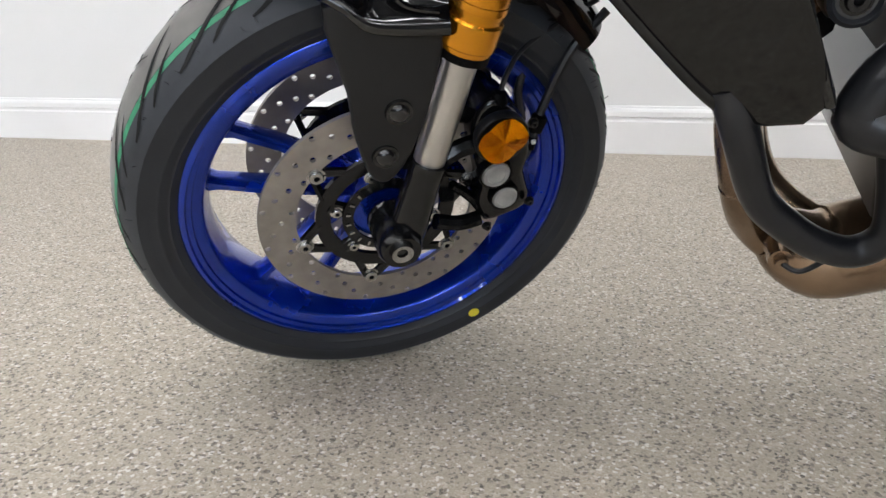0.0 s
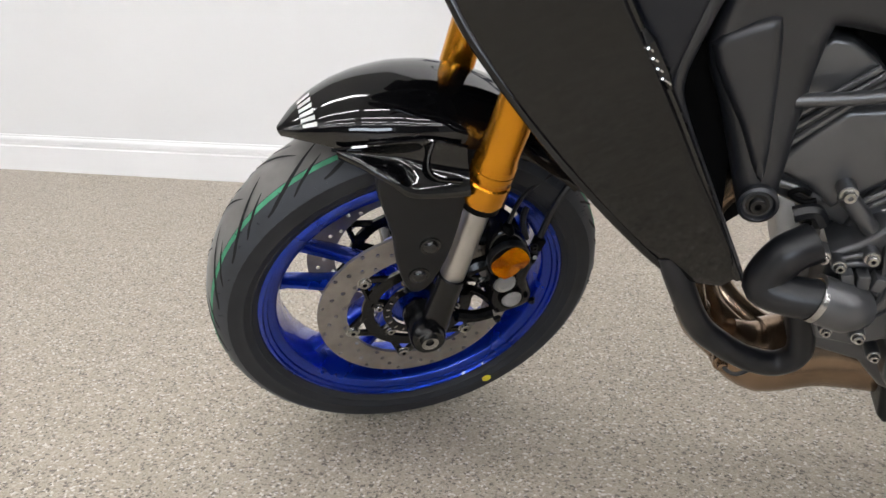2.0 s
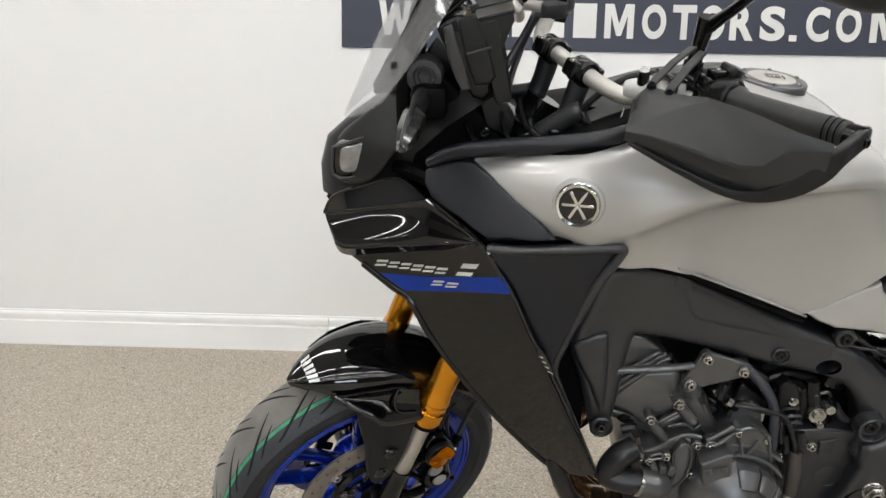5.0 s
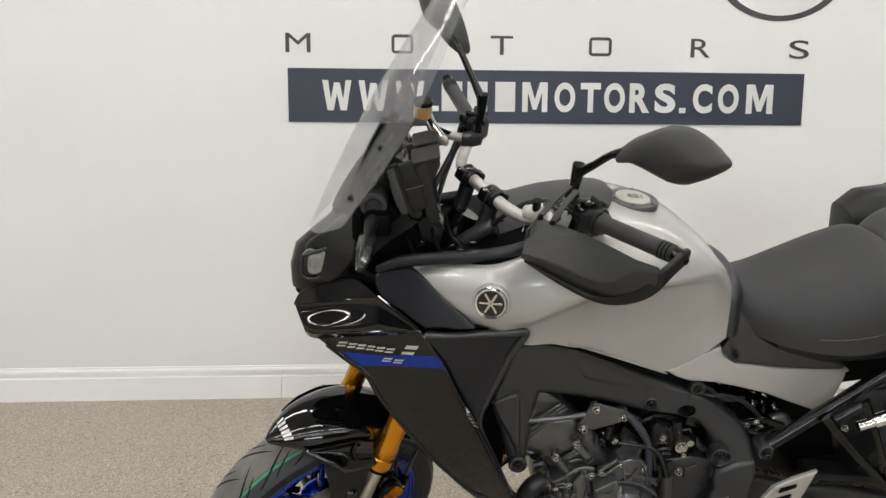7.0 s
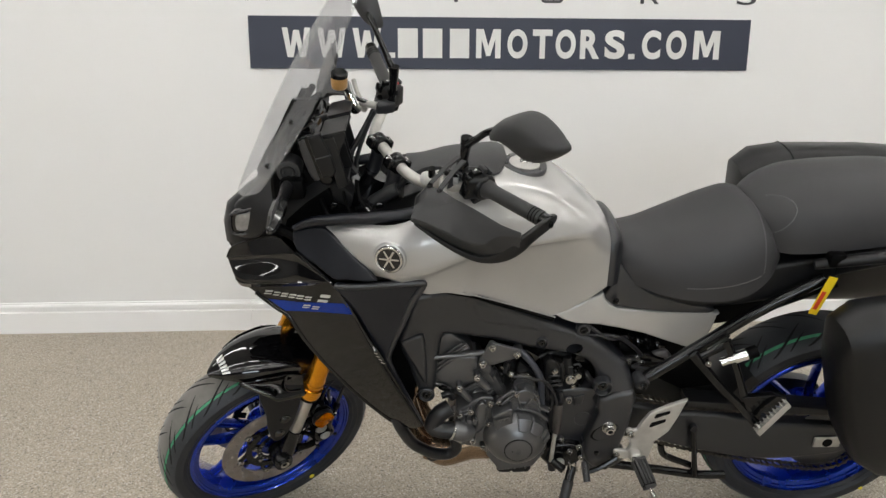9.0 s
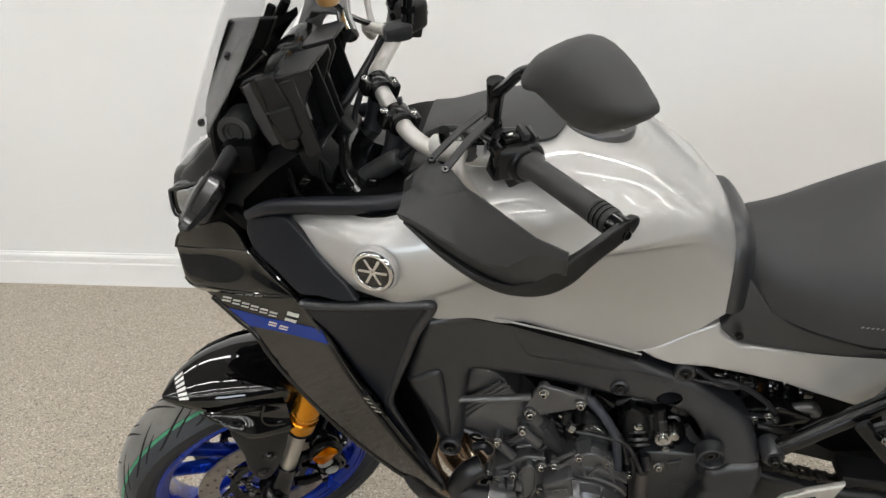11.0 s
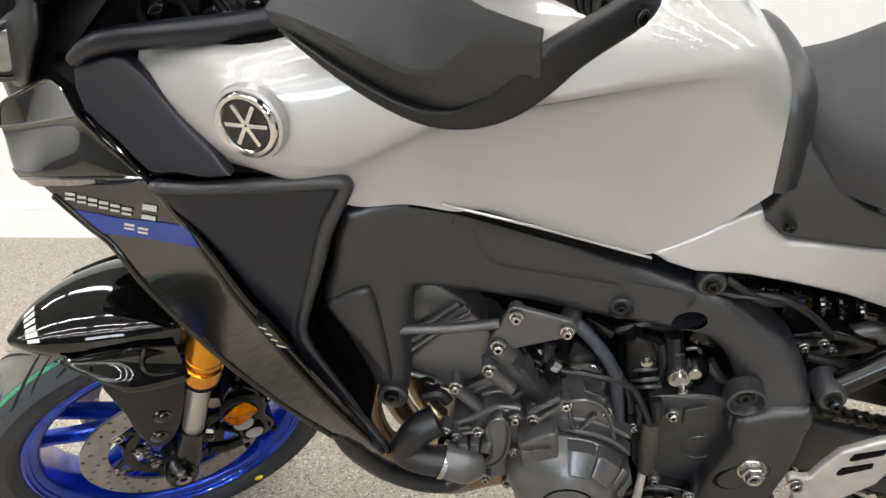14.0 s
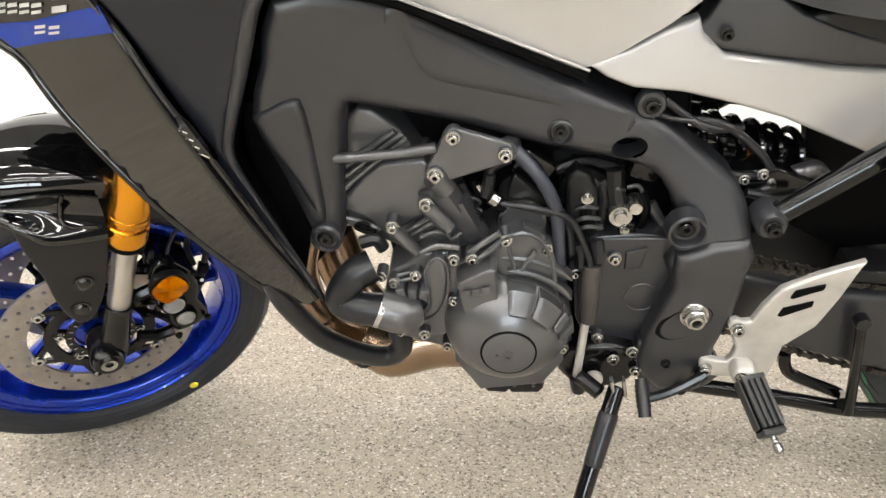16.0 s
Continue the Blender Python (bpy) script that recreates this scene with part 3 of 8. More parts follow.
def wheel(parent, name, centre, steer, wide, side, label, spoke_turn):
    w = lambda prof: [(r, y * wide) for r, y in prof]
    rim = w([(0.232, -0.049), (0.229, -0.051), (0.2255, -0.0515), (0.2235, -0.0475), (0.2185, -0.0465), (0.2172, -0.0435), (0.2075, -0.0415), (0.2045, -0.0380), (0.2025, -0.0300), (0.197, -0.015), (0.196, 0.0), (0.200, 0.030), (0.206, 0.041), (0.221, 0.045), (0.229, 0.051), (0.232, 0.049), (0.222, 0.038), (0.214, 0.02), (0.212, 0.0), (0.214, -0.02), (0.222, -0.038)])
    wh = part(name, lathe(rim, centre, 96, closed=True), BLUE, parent, label, m=steer)
    tyre = part("tyre", lathe(w(TYRE_L + [(0.268, -0.05), (0.262, 0.0), (0.268, 0.05)] + [(r, -y) for r, y in TYRE_L[::-1]]), centre, 96, closed=True), RUBBER, wh, "black rubber sidewall")
    part("shoulder", lathe(w(TREAD_P[:4] + [(0.285, -0.029), (0.268, -0.05)]), centre, 128, closed=True), SHOULDER, wh, "black tyre shoulder")
    part("tread", lathe(w(TREAD_P[3:] + [(0.268, 0.05), (0.264, 0.0), (0.28, -0.0305)]), centre, 128, closed=True), TREAD if wide < 1.2 else RUBBER, wh, "new dusty tread with curved sipes" if wide < 1.2 else "clean black tread with curved sipes")
    g = 0.0006
    part("tyre_stripe", lathe([(tyre_radius(y, TREAD_P) + g, y * wide) for y in (-0.0385, -0.0355, -0.0325)], centre, 128), GREEN, wh, "thin green line painted round the tread")
    # sipes: raised dark strips for the shade in grooves that run from the shoulder towards the crown
    for s in (-1, 1):
        for k in range(40):
            a0 = 2 * math.pi * k / 40 + (0.12 if s > 0 else 0.0)
            long = (k % 2 == 0)
            bm = bmesh.new()
            mid = []
            for i in range(11):
                t = i / 10
                mid.append((a0 * 0.299 - (0.105 if long else 0.055) * t, s * (0.052 - (0.056 if long else 0.030) * t ** (1.5 if long else 1.1))))
            cols = []
            for i in range(11):
                u, v = mid[max(0, i - 1)], mid[min(10, i + 1)]
                d = math.hypot(v[0] - u[0], v[1] - u[1])
                nx, ny = -(v[1] - u[1]) / d, (v[0] - u[0]) / d
                h = 0.0026 * math.sin(math.pi * min(1, i / 10 * 0.9 + 0.08)) ** 0.7 * (1.0 if long else 0.75)
                row = []
                for q in (-h, h):
                    arc, y = mid[i][0] + nx * q, mid[i][1] + ny * q
                    rr = tyre_radius(y, TREAD_P) + 0.0011
                    row.append(bm.verts.new(Vector(centre) + Vector((rr * math.cos(arc / 0.299), y * wide, rr * math.sin(arc / 0.299)))))
                cols.append(row)
            for a, b in zip(cols, cols[1:]):
                bm.faces.new((a[0], a[1], b[1], b[0]))
            part("sipe_shade_strip", bm, SIPE_SHADE, wh)
    # moulding hairs on the shoulders
    bm = bmesh.new()
    for k in range(120):
        a = random.uniform(0, 2 * math.pi)
        y = random.choice((-0.056, -0.05, -0.04, 0.052)) * wide
        r = tyre_radius(y / wide, TREAD_P)
        d = Vector((math.cos(a), random.uniform(-0.5, 0.3), math.sin(a)))
        p = Vector(centre) + Vector((r * math.cos(a), y, r * math.sin(a)))
        tube([p, p + d * random.uniform(0.003, 0.007)], 0.0004, 3, bm=bm)
    tagged(part("moulding_hairs", bm, RUBBER, tyre, "fine rubber hairs left from moulding"), kind="stuff")
    # hub and five pairs of spokes
    part("hub", lathe([(0.018, -0.058), (0.040, -0.058), (0.044, -0.050), (0.036, -0.035), (0.034, 0.035), (0.044, 0.050), (0.040, 0.058), (0.018, 0.058)], centre, 40), BLUE, wh)
    for k in range(5):
        for s in (-1, 1):
            a = 2 * math.pi * k / 5 + spoke_turn
            inner, outer = a + s * 0.30, a + s * 0.185
            rings = []
            for t in (0.0, 0.25, 0.6, 0.9, 1.0):
                r = 0.034 + (0.203 - 0.034) * t
                ang = inner + (outer - inner) * t
                hw, hy = 0.0072 - 0.0012 * math.sin(math.pi * t) + (0.006 if t == 1 else 0), (0.020 - 0.007 * t) * (1 + 0.25 * (t == 1))
                c, tg = Vector((math.cos(ang), 0, math.sin(ang))), Vector((-math.sin(ang), 0, math.cos(ang)))
                yv = Vector((0, 1, 0))
                p = Vector(centre) + c * r
                rings.append([p + tg * (hw * x) + yv * (hy * y) for x, y in ((-1, -0.55), (-0.5, -1), (0.5, -1), (1, -0.55), (1, 0.55), (0.5, 1), (-0.5, 1), (-1, 0.55))])
            part("spoke", loft(rings), BLUE, wh)
    return wh


def disc_mesh(r0, r1, thick, rows, n):
    """A drilled brake disc: every cell of the ring whose turn it is carries a hole."""
    bm = bmesh.new()
    for i in range(n):
        for j in range(rows):
            a0, a1 = 2 * math.pi * i / n, 2 * math.pi * (i + 1) / n
            ra, rb = r0 + (r1 - r0) * j / rows, r0 + (r1 - r0) * (j + 1) / rows
            am, rm = (a0 + a1) / 2, (ra + rb) / 2
            pol = lambda r, a, y: Vector((r * math.cos(a), y, r * math.sin(a)))
            rim = [(ra, a0), (ra, am), (ra, a1), (rm, a1), (rb, a1), (rb, am), (rb, a0), (rm, a0)]
            if (i + 2 * j) % 3 == 0:
                h = 0.0036
                for y in (-thick / 2, thick / 2):
                    o = [bm.verts.new(pol(r, a, y)) for r, a in rim]
                    c = [bm.verts.new(pol(rm, am, y) + Vector((h * math.cos(q), 0, h * math.sin(q)))) for q in (am + math.pi + 0.785 * (1 - 2 * 0) + 0.0 - 0.785 * 0 + 0.785 * k for k in range(8))]
                    for k in range(8):
                        near = min(range(8), key=lambda s: (c[s].co - o[k].co).length)
                        nxt = min(range(8), key=lambda s: (c[s].co - o[(k + 1) % 8].co).length)
                        vs = [o[k], o[(k + 1) % 8], c[nxt], c[near]]
                        if nxt == near:
                            vs = vs[:3]
                        bm.faces.new(vs)
                    if y < 0:
                        first = c
                for k in range(8):
                    bm.faces.new((first[k], first[(k + 1) % 8], c[(k + 1) % 8], c[k]))
            else:
                for y in (-thick / 2, thick / 2):
                    bm.faces.new([bm.verts.new(pol(r, a, y)) for r, a in rim])
    for r in (r0, r1):
        lathe([(r, -thick / 2), (r, thick / 2)], seg=n * 2, bm=bm)
    bmesh.ops.remove_doubles(bm, verts=bm.verts, dist=1e-5)
    return bm


front = wheel(bike, "front_wheel", AXLE, STEER, 1.04, -1, "blue cast front wheel with black tyre turned left", 0.12)
part("tyre_mark", lathe([(0.0, -0.0012), (0.008, -0.0012), (0.008, 0.0)], (0.092, -0.0632, 0.071), 16), YELLOW, front, "round yellow paint mark")
REAR_HUB = Vector((1.555, 0, 0.335))
rear = wheel(bike, "rear_wheel", REAR_HUB, Matrix.Translation(REAR_HUB) @ Matrix.Diagonal((1.07, 1, 1.07, 1)) @ Matrix.Translation(-REAR_HUB), 1.45, -1, "blue cast rear wheel with wide black tyre", 0.1)
part("tyre_mark", lathe([(0.0, -0.0012), (0.006, -0.0012), (0.006, 0.0)], (1.73, -0.085, 0.125), 16), YELLOW, rear, "round yellow paint mark")

disc_l = part("brake_disc", disc_mesh(0.106, 0.149, 0.005, 4, 48), DISC, front, "drilled steel brake disc", m=Matrix.Translation(AXLE + Vector((0, -0.060, 0))))
share("brake_disc", disc_l, front, Matrix.Translation(AXLE + Vector((0, 0.060, 0))), "drilled steel brake disc")


def carrier(y):
    bm = bmesh.new()
    lathe([(0.066, -0.003), (0.084, -0.003), (0.084, 0.003), (0.066, 0.003)], seg=60, closed=True, bm=bm)
    c = part("disc_carrier", bm, SEMI, front, "black disc carrier", m=Matrix.Translation(AXLE + Vector((0, y, 0))))
    for k in range(6):
        a = 2 * math.pi * k / 6 + 0.2
        for da in (-0.2, 0.2):
            p, q = Vector((0.080 * math.cos(a + da * 1.4), 0, 0.080 * math.sin(a + da * 1.4))), Vector((0.104 * math.cos(a + da * 0.25), 0, 0.104 * math.sin(a + da * 0.25)))
            part("carrier_arm", tube([p, q], 0.006, 6, scale_y=0.5), SEMI, c)
        p, q = Vector((0.045 * math.cos(a + 0.5), 0, 0.045 * math.sin(a + 0.5))), Vector((0.070 * math.cos(a + 0.4), 0, 0.070 * math.sin(a + 0.4)))
        part("carrier_arm", tube([p, q], 0.009, 6, scale_y=0.5), SEMI, c)
    s = -1 if y < 0 else 1
    for k in range(6):
        a = 2 * math.pi * k / 6 + 0.2
        bolt(c, (0.104 * math.cos(a), s * 0.002, 0.104 * math.sin(a)), 0.0095, name="disc_button", turn=None if s < 0 else Matrix.Rotation(math.pi, 4, "Z"), deep=0.5)
        a += 0.5
        bolt(c, (0.06 * math.cos(a), s * 0.003, 0.06 * math.sin(a)), 0.007, name="disc_bolt", turn=None if s < 0 else Matrix.Rotation(math.pi, 4, "Z"), deep=0.6)


carrier(-0.060)
carrier(0.060)
bm = lathe([(0.040, -0.066), (0.053, -0.066), (0.053, -0.063), (0.040, -0.063)], AXLE, 48, closed=True)
sensor = part("sensor_ring", bm, SEMI, front, "slotted black sensor ring")
for k in range(20):
    a = 2 * math.pi * k / 20
    part("slot", box((0.006, 0.001, 0.0028), bevel=0, turn=Matrix.Rotation(-a, 4, "Y")), STEEL, sensor, m=Matrix.Translation(AXLE + Vector((0.0465 * math.cos(a), -0.0668, 0.0465 * math.sin(a)))))

# ---- fork, brake caliper, front mudguard (all turned with the handlebar) ----
def leg(z, y):
    return Vector((0.0 + (z - 0.281) * 0.374, y, z))


for y in (-0.10, 0.10):
    s = -1 if y < 0 else 1
    fork = part("fork_leg", tube([leg(0.522, y), leg(0.526, y), leg(0.547, y), leg(0.549, y), leg(0.557, y), leg(0.559, y), leg(0.580, y), leg(0.590, y), leg(1.02, y)], [0.0262, 0.0275, 0.0275, 0.0262, 0.0262, 0.0275, 0.0275, 0.0248, 0.0245], 28, 3, smooth=False), GOLD, bike, "gold anodised outer fork tube", m=STEER)
    part("collar", tube([leg(0.526, y), leg(0.528, y), leg(0.551, y), leg(0.553, y)], [0.0268, 0.0288, 0.0288, 0.0268], 28, 1, smooth=False), GOLD, fork)
    part("collar", tube([leg(0.561, y), leg(0.5625, y), leg(0.569, y), leg(0.5705, y)], [0.0262, 0.0282, 0.0282, 0.0262], 28, 1, smooth=False), GOLD, fork)
    part("seal_ring", tube([leg(0.514, y), leg(0.527, y)], 0.0262, 24), DARK, fork, "black dust seal")
    part("inner_tube", tube([leg(0.36, y), leg(0.53, y)], 0.0175, 24), FORKTUBE, fork, "bright steel inner fork tube")
    foot = part("axle_clamp", tube([leg(0.285, y), leg(0.31, y), leg(0.335, y), leg(0.372, y), leg(0.398, y)], [0.021, 0.0225, 0.0215, 0.020, 0.0222], 20, 4), SEMI, fork, "black cast fork foot")
    part("axle_boss", lathe([(0.0, y + s * 0.030), (0.014, y + s * 0.030), (0.022, y + s * 0.032), (0.0265, y + s * 0.024), (0.0275, y - s * 0.03), (0.0, y - s * 0.03)], (-0.005, 0, 0.301), 28), SEMI, fork)
    part("axle_end", lathe([(0.0065, y + s * 0.0325), (0.0125, y + s * 0.0345), (0.0125, y + s * 0.030), (0.0055, y + s * 0.026), (0.0, y + s * 0.026)], (-0.005, 0, 0.301), 20), STEEL, fork, "bare axle end")
    # caliper
    cal = part("brake_caliper", block([(0.101, -0.094, 0.437), (0.118, -0.094, 0.451), (0.132, -0.094, 0.442), (0.154, -0.094, 0.414), (0.163, -0.094, 0.369), (0.154, -0.094, 0.343), (0.162, -0.094, 0.305), (0.156, -0.094, 0.286), (0.133, -0.094, 0.278), (0.104, -0.094, 0.277), (0.096, -0.094, 0.309), (0.102, -0.094, 0.338), (0.097, -0.094, 0.373), (0.094, -0.094, 0.413)], 0.05, 0.009, 0.006, 0.012), SEMI, fork, "black four piston brake caliper", m=None if s < 0 else FLIP)
    for p, r in zip([(0.116, -0.108, 0.358), (0.126, -0.108, 0.320)], (0.0165, 0.0150)):
        part("piston_cap", lathe([(0.0, 0.0015), (r * 0.62, 0.0), (r * 0.66, -0.001), (r * 0.92, -0.0005), (r, 0.002), (r, 0.01)], p, 24), CAST, cal, "bare metal piston cap", m=None if s < 0 else FLIP)
        part("cap_ring", lathe([(r * 1.02, 0.012), (r * 1.04, 0.001), (r * 1.18, 0.001), (r * 1.25, 0.012)], p, 24), SEMI, cal, m=None if s < 0 else FLIP)
    for line, r in (([(0.054, -0.096, 0.388), (0.077, -0.096, 0.398), (0.099, -0.096, 0.401)], 0.011), ([(0.045, -0.090, 0.295), (0.072, -0.090, 0.283), (0.100, -0.090, 0.283)], 0.010), ([(0.071, -0.080, 0.336), (0.091, -0.080, 0.312), (0.104, -0.080, 0.287)], 0.006), ([(0.068, -0.070, 0.433), (0.089, -0.070, 0.423), (0.111, -0.070, 0.410)], 0.009)):
        part("bracket_arm", tube(line, r, 8), SEMI, cal, m=None if s < 0 else FLIP)
    for p in ((0.160, -0.102, 0.415), (0.158, -0.100, 0.300), (0.105, -0.098, 0.275), (0.072, -0.100, 0.395)):
        bolt(cal, p, 0.0055, True)
    # round reflector with six facets that lean alternately
    rc = Vector((0.120, -0.122, 0.415))
    refl = part("reflector_cup", lathe([(0.0262, 0.004), (0.0285, 0.003), (0.030, 0.006), (0.029, 0.016), (0.0, 0.018)], rc, 36), MATTE, fork, m=None if s < 0 else FLIP)
    for w in range(6):
        bm = bmesh.new()
        fan = [bm.verts.new(rc + Vector((0, -0.0035, 0)))]
        for k in range(7):
            a = 2 * math.pi * (w + k / 6) / 6 + 0.12
            lean = 0.0040 * (1 - k / 3) * (1 if w % 2 else -1)
            fan.append(bm.verts.new(rc + Vector((0.0265 * math.cos(a), lean, 0.0265 * math.sin(a)))))
        for u, v in zip(fan[1:], fan[2:]):
            bm.faces.new((fan[0], u, v))
        part("reflector_facet", bm, AMBER, refl, "amber reflector facet", smooth=False, m=None if s < 0 else FLIP)

BRAKE_HOSES = (([(0.127, -0.085, 0.441), (0.133, -0.080, 0.451), (0.142, -0.075, 0.466), (0.162, -0.065, 0.482), (0.203, -0.055, 0.496), (0.251, -0.050, 0.511)], 0.0030), ([(0.150, -0.085, 0.344), (0.164, -0.080, 0.362), (0.176, -0.075, 0.390), (0.185, -0.070, 0.408), (0.204, -0.065, 0.444), (0.224, -0.060, 0.471), (0.260, -0.055, 0.499)], 0.0052), ([(0.164, -0.060, 0.388), (0.163, -0.050, 0.423), (0.179, -0.045, 0.452), (0.213, -0.040, 0.469), (0.252, -0.040, 0.480)], 0.0048))
for pts, r in BRAKE_HOSES:
    part("brake_hose", tube(pts, r, 8), HOSE, bike, "black brake hose", m=STEER)
HOSE_A, HOSE_B, BANJO = Vector(BRAKE_HOSES[1][0][1]), Vector(BRAKE_HOSES[1][0][2]), Vector(BRAKE_HOSES[0][0][0])
part("hose_clip", box((0.016, 0.014, 0.022), bevel=0.003, turn=Matrix.Rotation(0.4, 4, "Y")), DARK, bike, m=STEER @ Matrix.Translation(HOSE_B))
part("hose_joint", tube([HOSE_A, HOSE_A.lerp(HOSE_B, 0.5)], 0.0068, 10), DARK, bike, m=STEER)
part("hose_mark", box((0.006, 0.004, 0.006), bevel=0.002), WHITE, bike, m=STEER @ Matrix.Translation(HOSE_A + Vector((0.004, -0.006, 0.012))))
part("banjo", tube([BANJO + Vector((0, 0, -0.025)), BANJO, BANJO + Vector((0.002, 0, 0.010))], [0.009, 0.011, 0.006], 12), DARK, bike, m=STEER)


GUARD_ANG = (112, 110.5, 108, 104, 99, 94, 86, 78, 68, 58, 46, 34)
GUARD_R = (0.345, 0.347, 0.350, 0.354, 0.357, 0.358, 0.356, 0.352, 0.345, 0.338, 0.331, 0.328)
GUARD_DROP = (0.008, 0.010, 0.016, 0.028, 0.045, 0.060, 0.059, 0.049, 0.041, 0.040, 0.041, 0.040)
GUARD_HALF = (0.008, 0.018, 0.033, 0.050, 0.066, 0.078, 0.086, 0.086, 0.082, 0.078, 0.073, 0.066)


def guard_place(ang, u):
    """A place on the mudguard: its angle round the axle and -1 to 1 across."""
    rr, drop, half = (float(np.interp(-ang, [-a for a in GUARD_ANG], v)) for v in (GUARD_R, GUARD_DROP, GUARD_HALF))
    rad = rr - drop * abs(u) ** 2.6
    a = radians(ang)
    return Vector((AXLE.x + rad * math.cos(a), half * math.sin(u * math.pi / 2), AXLE.z + rad * math.sin(a)))


def mudguard():
    """A crowned shell over the tyre, from the pointed front tip to behind the fork."""
    bm = loft([[guard_place(112 - 78 * i / 60, -1 + k / 10) for k in range(21)] for i in range(61)], False, False)
    bmesh.ops.recalc_face_normals(bm, faces=bm.faces)
    bmesh.ops.solidify(bm, geom=bm.faces[:], thickness=0.003)
    return bm


SIDE_TOP = [(-0.078, -0.064, 0.622), (-0.037, -0.080, 0.628), (0.008, -0.088, 0.627), (0.038, -0.091, 0.622), (0.077, -0.094, 0.604)]
SIDE_MID = [(-0.075, -0.062, 0.617), (-0.046, -0.074, 0.614), (-0.005, -0.082, 0.604), (0.028, -0.090, 0.594), (0.076, -0.098, 0.578)]
SIDE_LOW = [(-0.071, -0.066, 0.613), (-0.046, -0.089, 0.607), (-0.018, -0.108, 0.592), (0.006, -0.1165, 0.572), (0.072, -0.1165, 0.555)]


def mudguard_side():
    """The guard's lower side: hollow under the edge, then flaring to a lip over the fork leg's cover."""
    rows = []
    for a, b, c in zip(*(spline(q, 8) for q in (SIDE_TOP, SIDE_MID, SIDE_LOW))):
        lip = c + Vector((0, 0.004, -0.006))
        rows.append(spline([a, b, c, lip, lip + Vector((0, 0.02, 0.0))], 6))
    bm = loft(rows, False, False)
    bmesh.ops.recalc_face_normals(bm, faces=bm.faces)
    bmesh.ops.solidify(bm, geom=bm.faces[:], thickness=0.003)
    return bm


guard_front = part("front_mudguard", mudguard(), GLOSS, bike, "gloss black front mudguard", m=STEER)
side = [(-0.035, -0.092, 0.585), (0.02, -0.098, 0.575), (0.072, -0.102, 0.560), (0.062, -0.110, 0.514), (0.035, -0.112, 0.445), (0.003, -0.112, 0.395), (-0.020, -0.112, 0.398), (-0.030, -0.110, 0.45), (-0.029, -0.106, 0.50)]
for flip in (None, FLIP):
    leg_cover = part("mudguard_leg", panel(side, 0.006, 0.004, 0.004, 0.02), MATTE, guard_front, "black plastic mudguard leg over the fork", m=flip)
    part("gloss_side", mudguard_side(), GLOSS, guard_front, "gloss black hollowed lower guard side", m=flip, sharp=60)
    for line in (SIDE_TOP[1:], [(0.038, -0.094, 0.622), (0.029, -0.100, 0.606), (0.027, -0.107, 0.592), (0.037, -0.111, 0.580), (0.064, -0.112, 0.570)]):
        part("gloss_ridge", tube(line, 0.0030, 8, 4), GLOSS, guard_front, "gloss black ridge", m=flip)
    for p in ((0.016, -0.1165, 0.476), (-0.004, -0.1165, 0.427)):
        part("dome_bolt", lathe([(0.0, -0.006), (0.005, -0.0055), (0.009, -0.003), (0.0105, 0.0), (0.0135, 0.0), (0.0145, 0.004)], p, 24), GLOSS, leg_cover)
# plain bars stand for the lettering on the mudguard nose
for k in range(6):
    u = 0.30 - 0.155 * k
    bm = bmesh.new()
    bm.faces.new([bm.verts.new(guard_place(a, v) * 1.0 + Vector((0, -0.0007, 0.0012))) for a, v in ((106.2, u), (106.4, u - 0.10), (103.4, u - 0.10), (103.2, u))])
    part("plain_bar", bm, WHITE, guard_front, "white bar", False)

# ---- fairing and cockpit ----
FAIR = [(-0.031, -0.072, 0.893), (0.001, -0.082, 0.928), (0.041, -0.092, 0.951), (0.104, -0.115, 0.974), (0.155, -0.163, 0.959), (0.237, -0.225, 0.914), (0.263, -0.235, 0.876), (0.285, -0.240, 0.841), (0.314, -0.245, 0.777), (0.342, -0.245, 0.722), (0.379, -0.240, 0.640), (0.438, -0.225, 0.494), (0.381, -0.195, 0.464), (0.335, -0.190, 0.504), (0.244, -0.170, 0.605), (0.160, -0.150, 0.713), (0.122, -0.140, 0.776), (0.089, -0.135, 0.794), (0.040, -0.120, 0.821), (-0.004, -0.100, 0.842), (-0.027, -0.078, 0.873)]
fairing_skin = Skin(FAIR, 0.012)
UPPER = [(0.150, -0.152, 1.000), (0.184, -0.160, 1.015), (0.224, -0.166, 1.021), (0.286, -0.217, 0.977), (0.343, -0.2545, 0.937), (0.276, -0.240, 0.930), (0.246, -0.230, 0.925), (0.205, -0.200, 0.945), (0.160, -0.166, 0.965)]
INNER = [(0.247, -0.236, 0.915), (0.290, -0.236, 0.913), (0.350, -0.233, 0.915), (0.420, -0.229, 0.917), (0.443, -0.227, 0.916), (0.441, -0.225, 0.903), (0.417, -0.222, 0.860), (0.396, -0.215, 0.806), (0.371, -0.212, 0.743), (0.359, -0.212, 0.704), (0.364, -0.213, 0.670), (0.395, -0.214, 0.597), (0.436, -0.216, 0.507), (0.441, -0.220, 0.490), (0.380, -0.238, 0.633), (0.343, -0.243, 0.716), (0.316, -0.243, 0.776), (0.285, -0.238, 0.850)]
NOSE_TOP = [(-0.029, -0.07, 0.895), (-0.01, -0.076, 0.927), (0.041, -0.092, 0.952), (0.105, -0.124, 0.978), (0.154, -0.176, 0.962)]
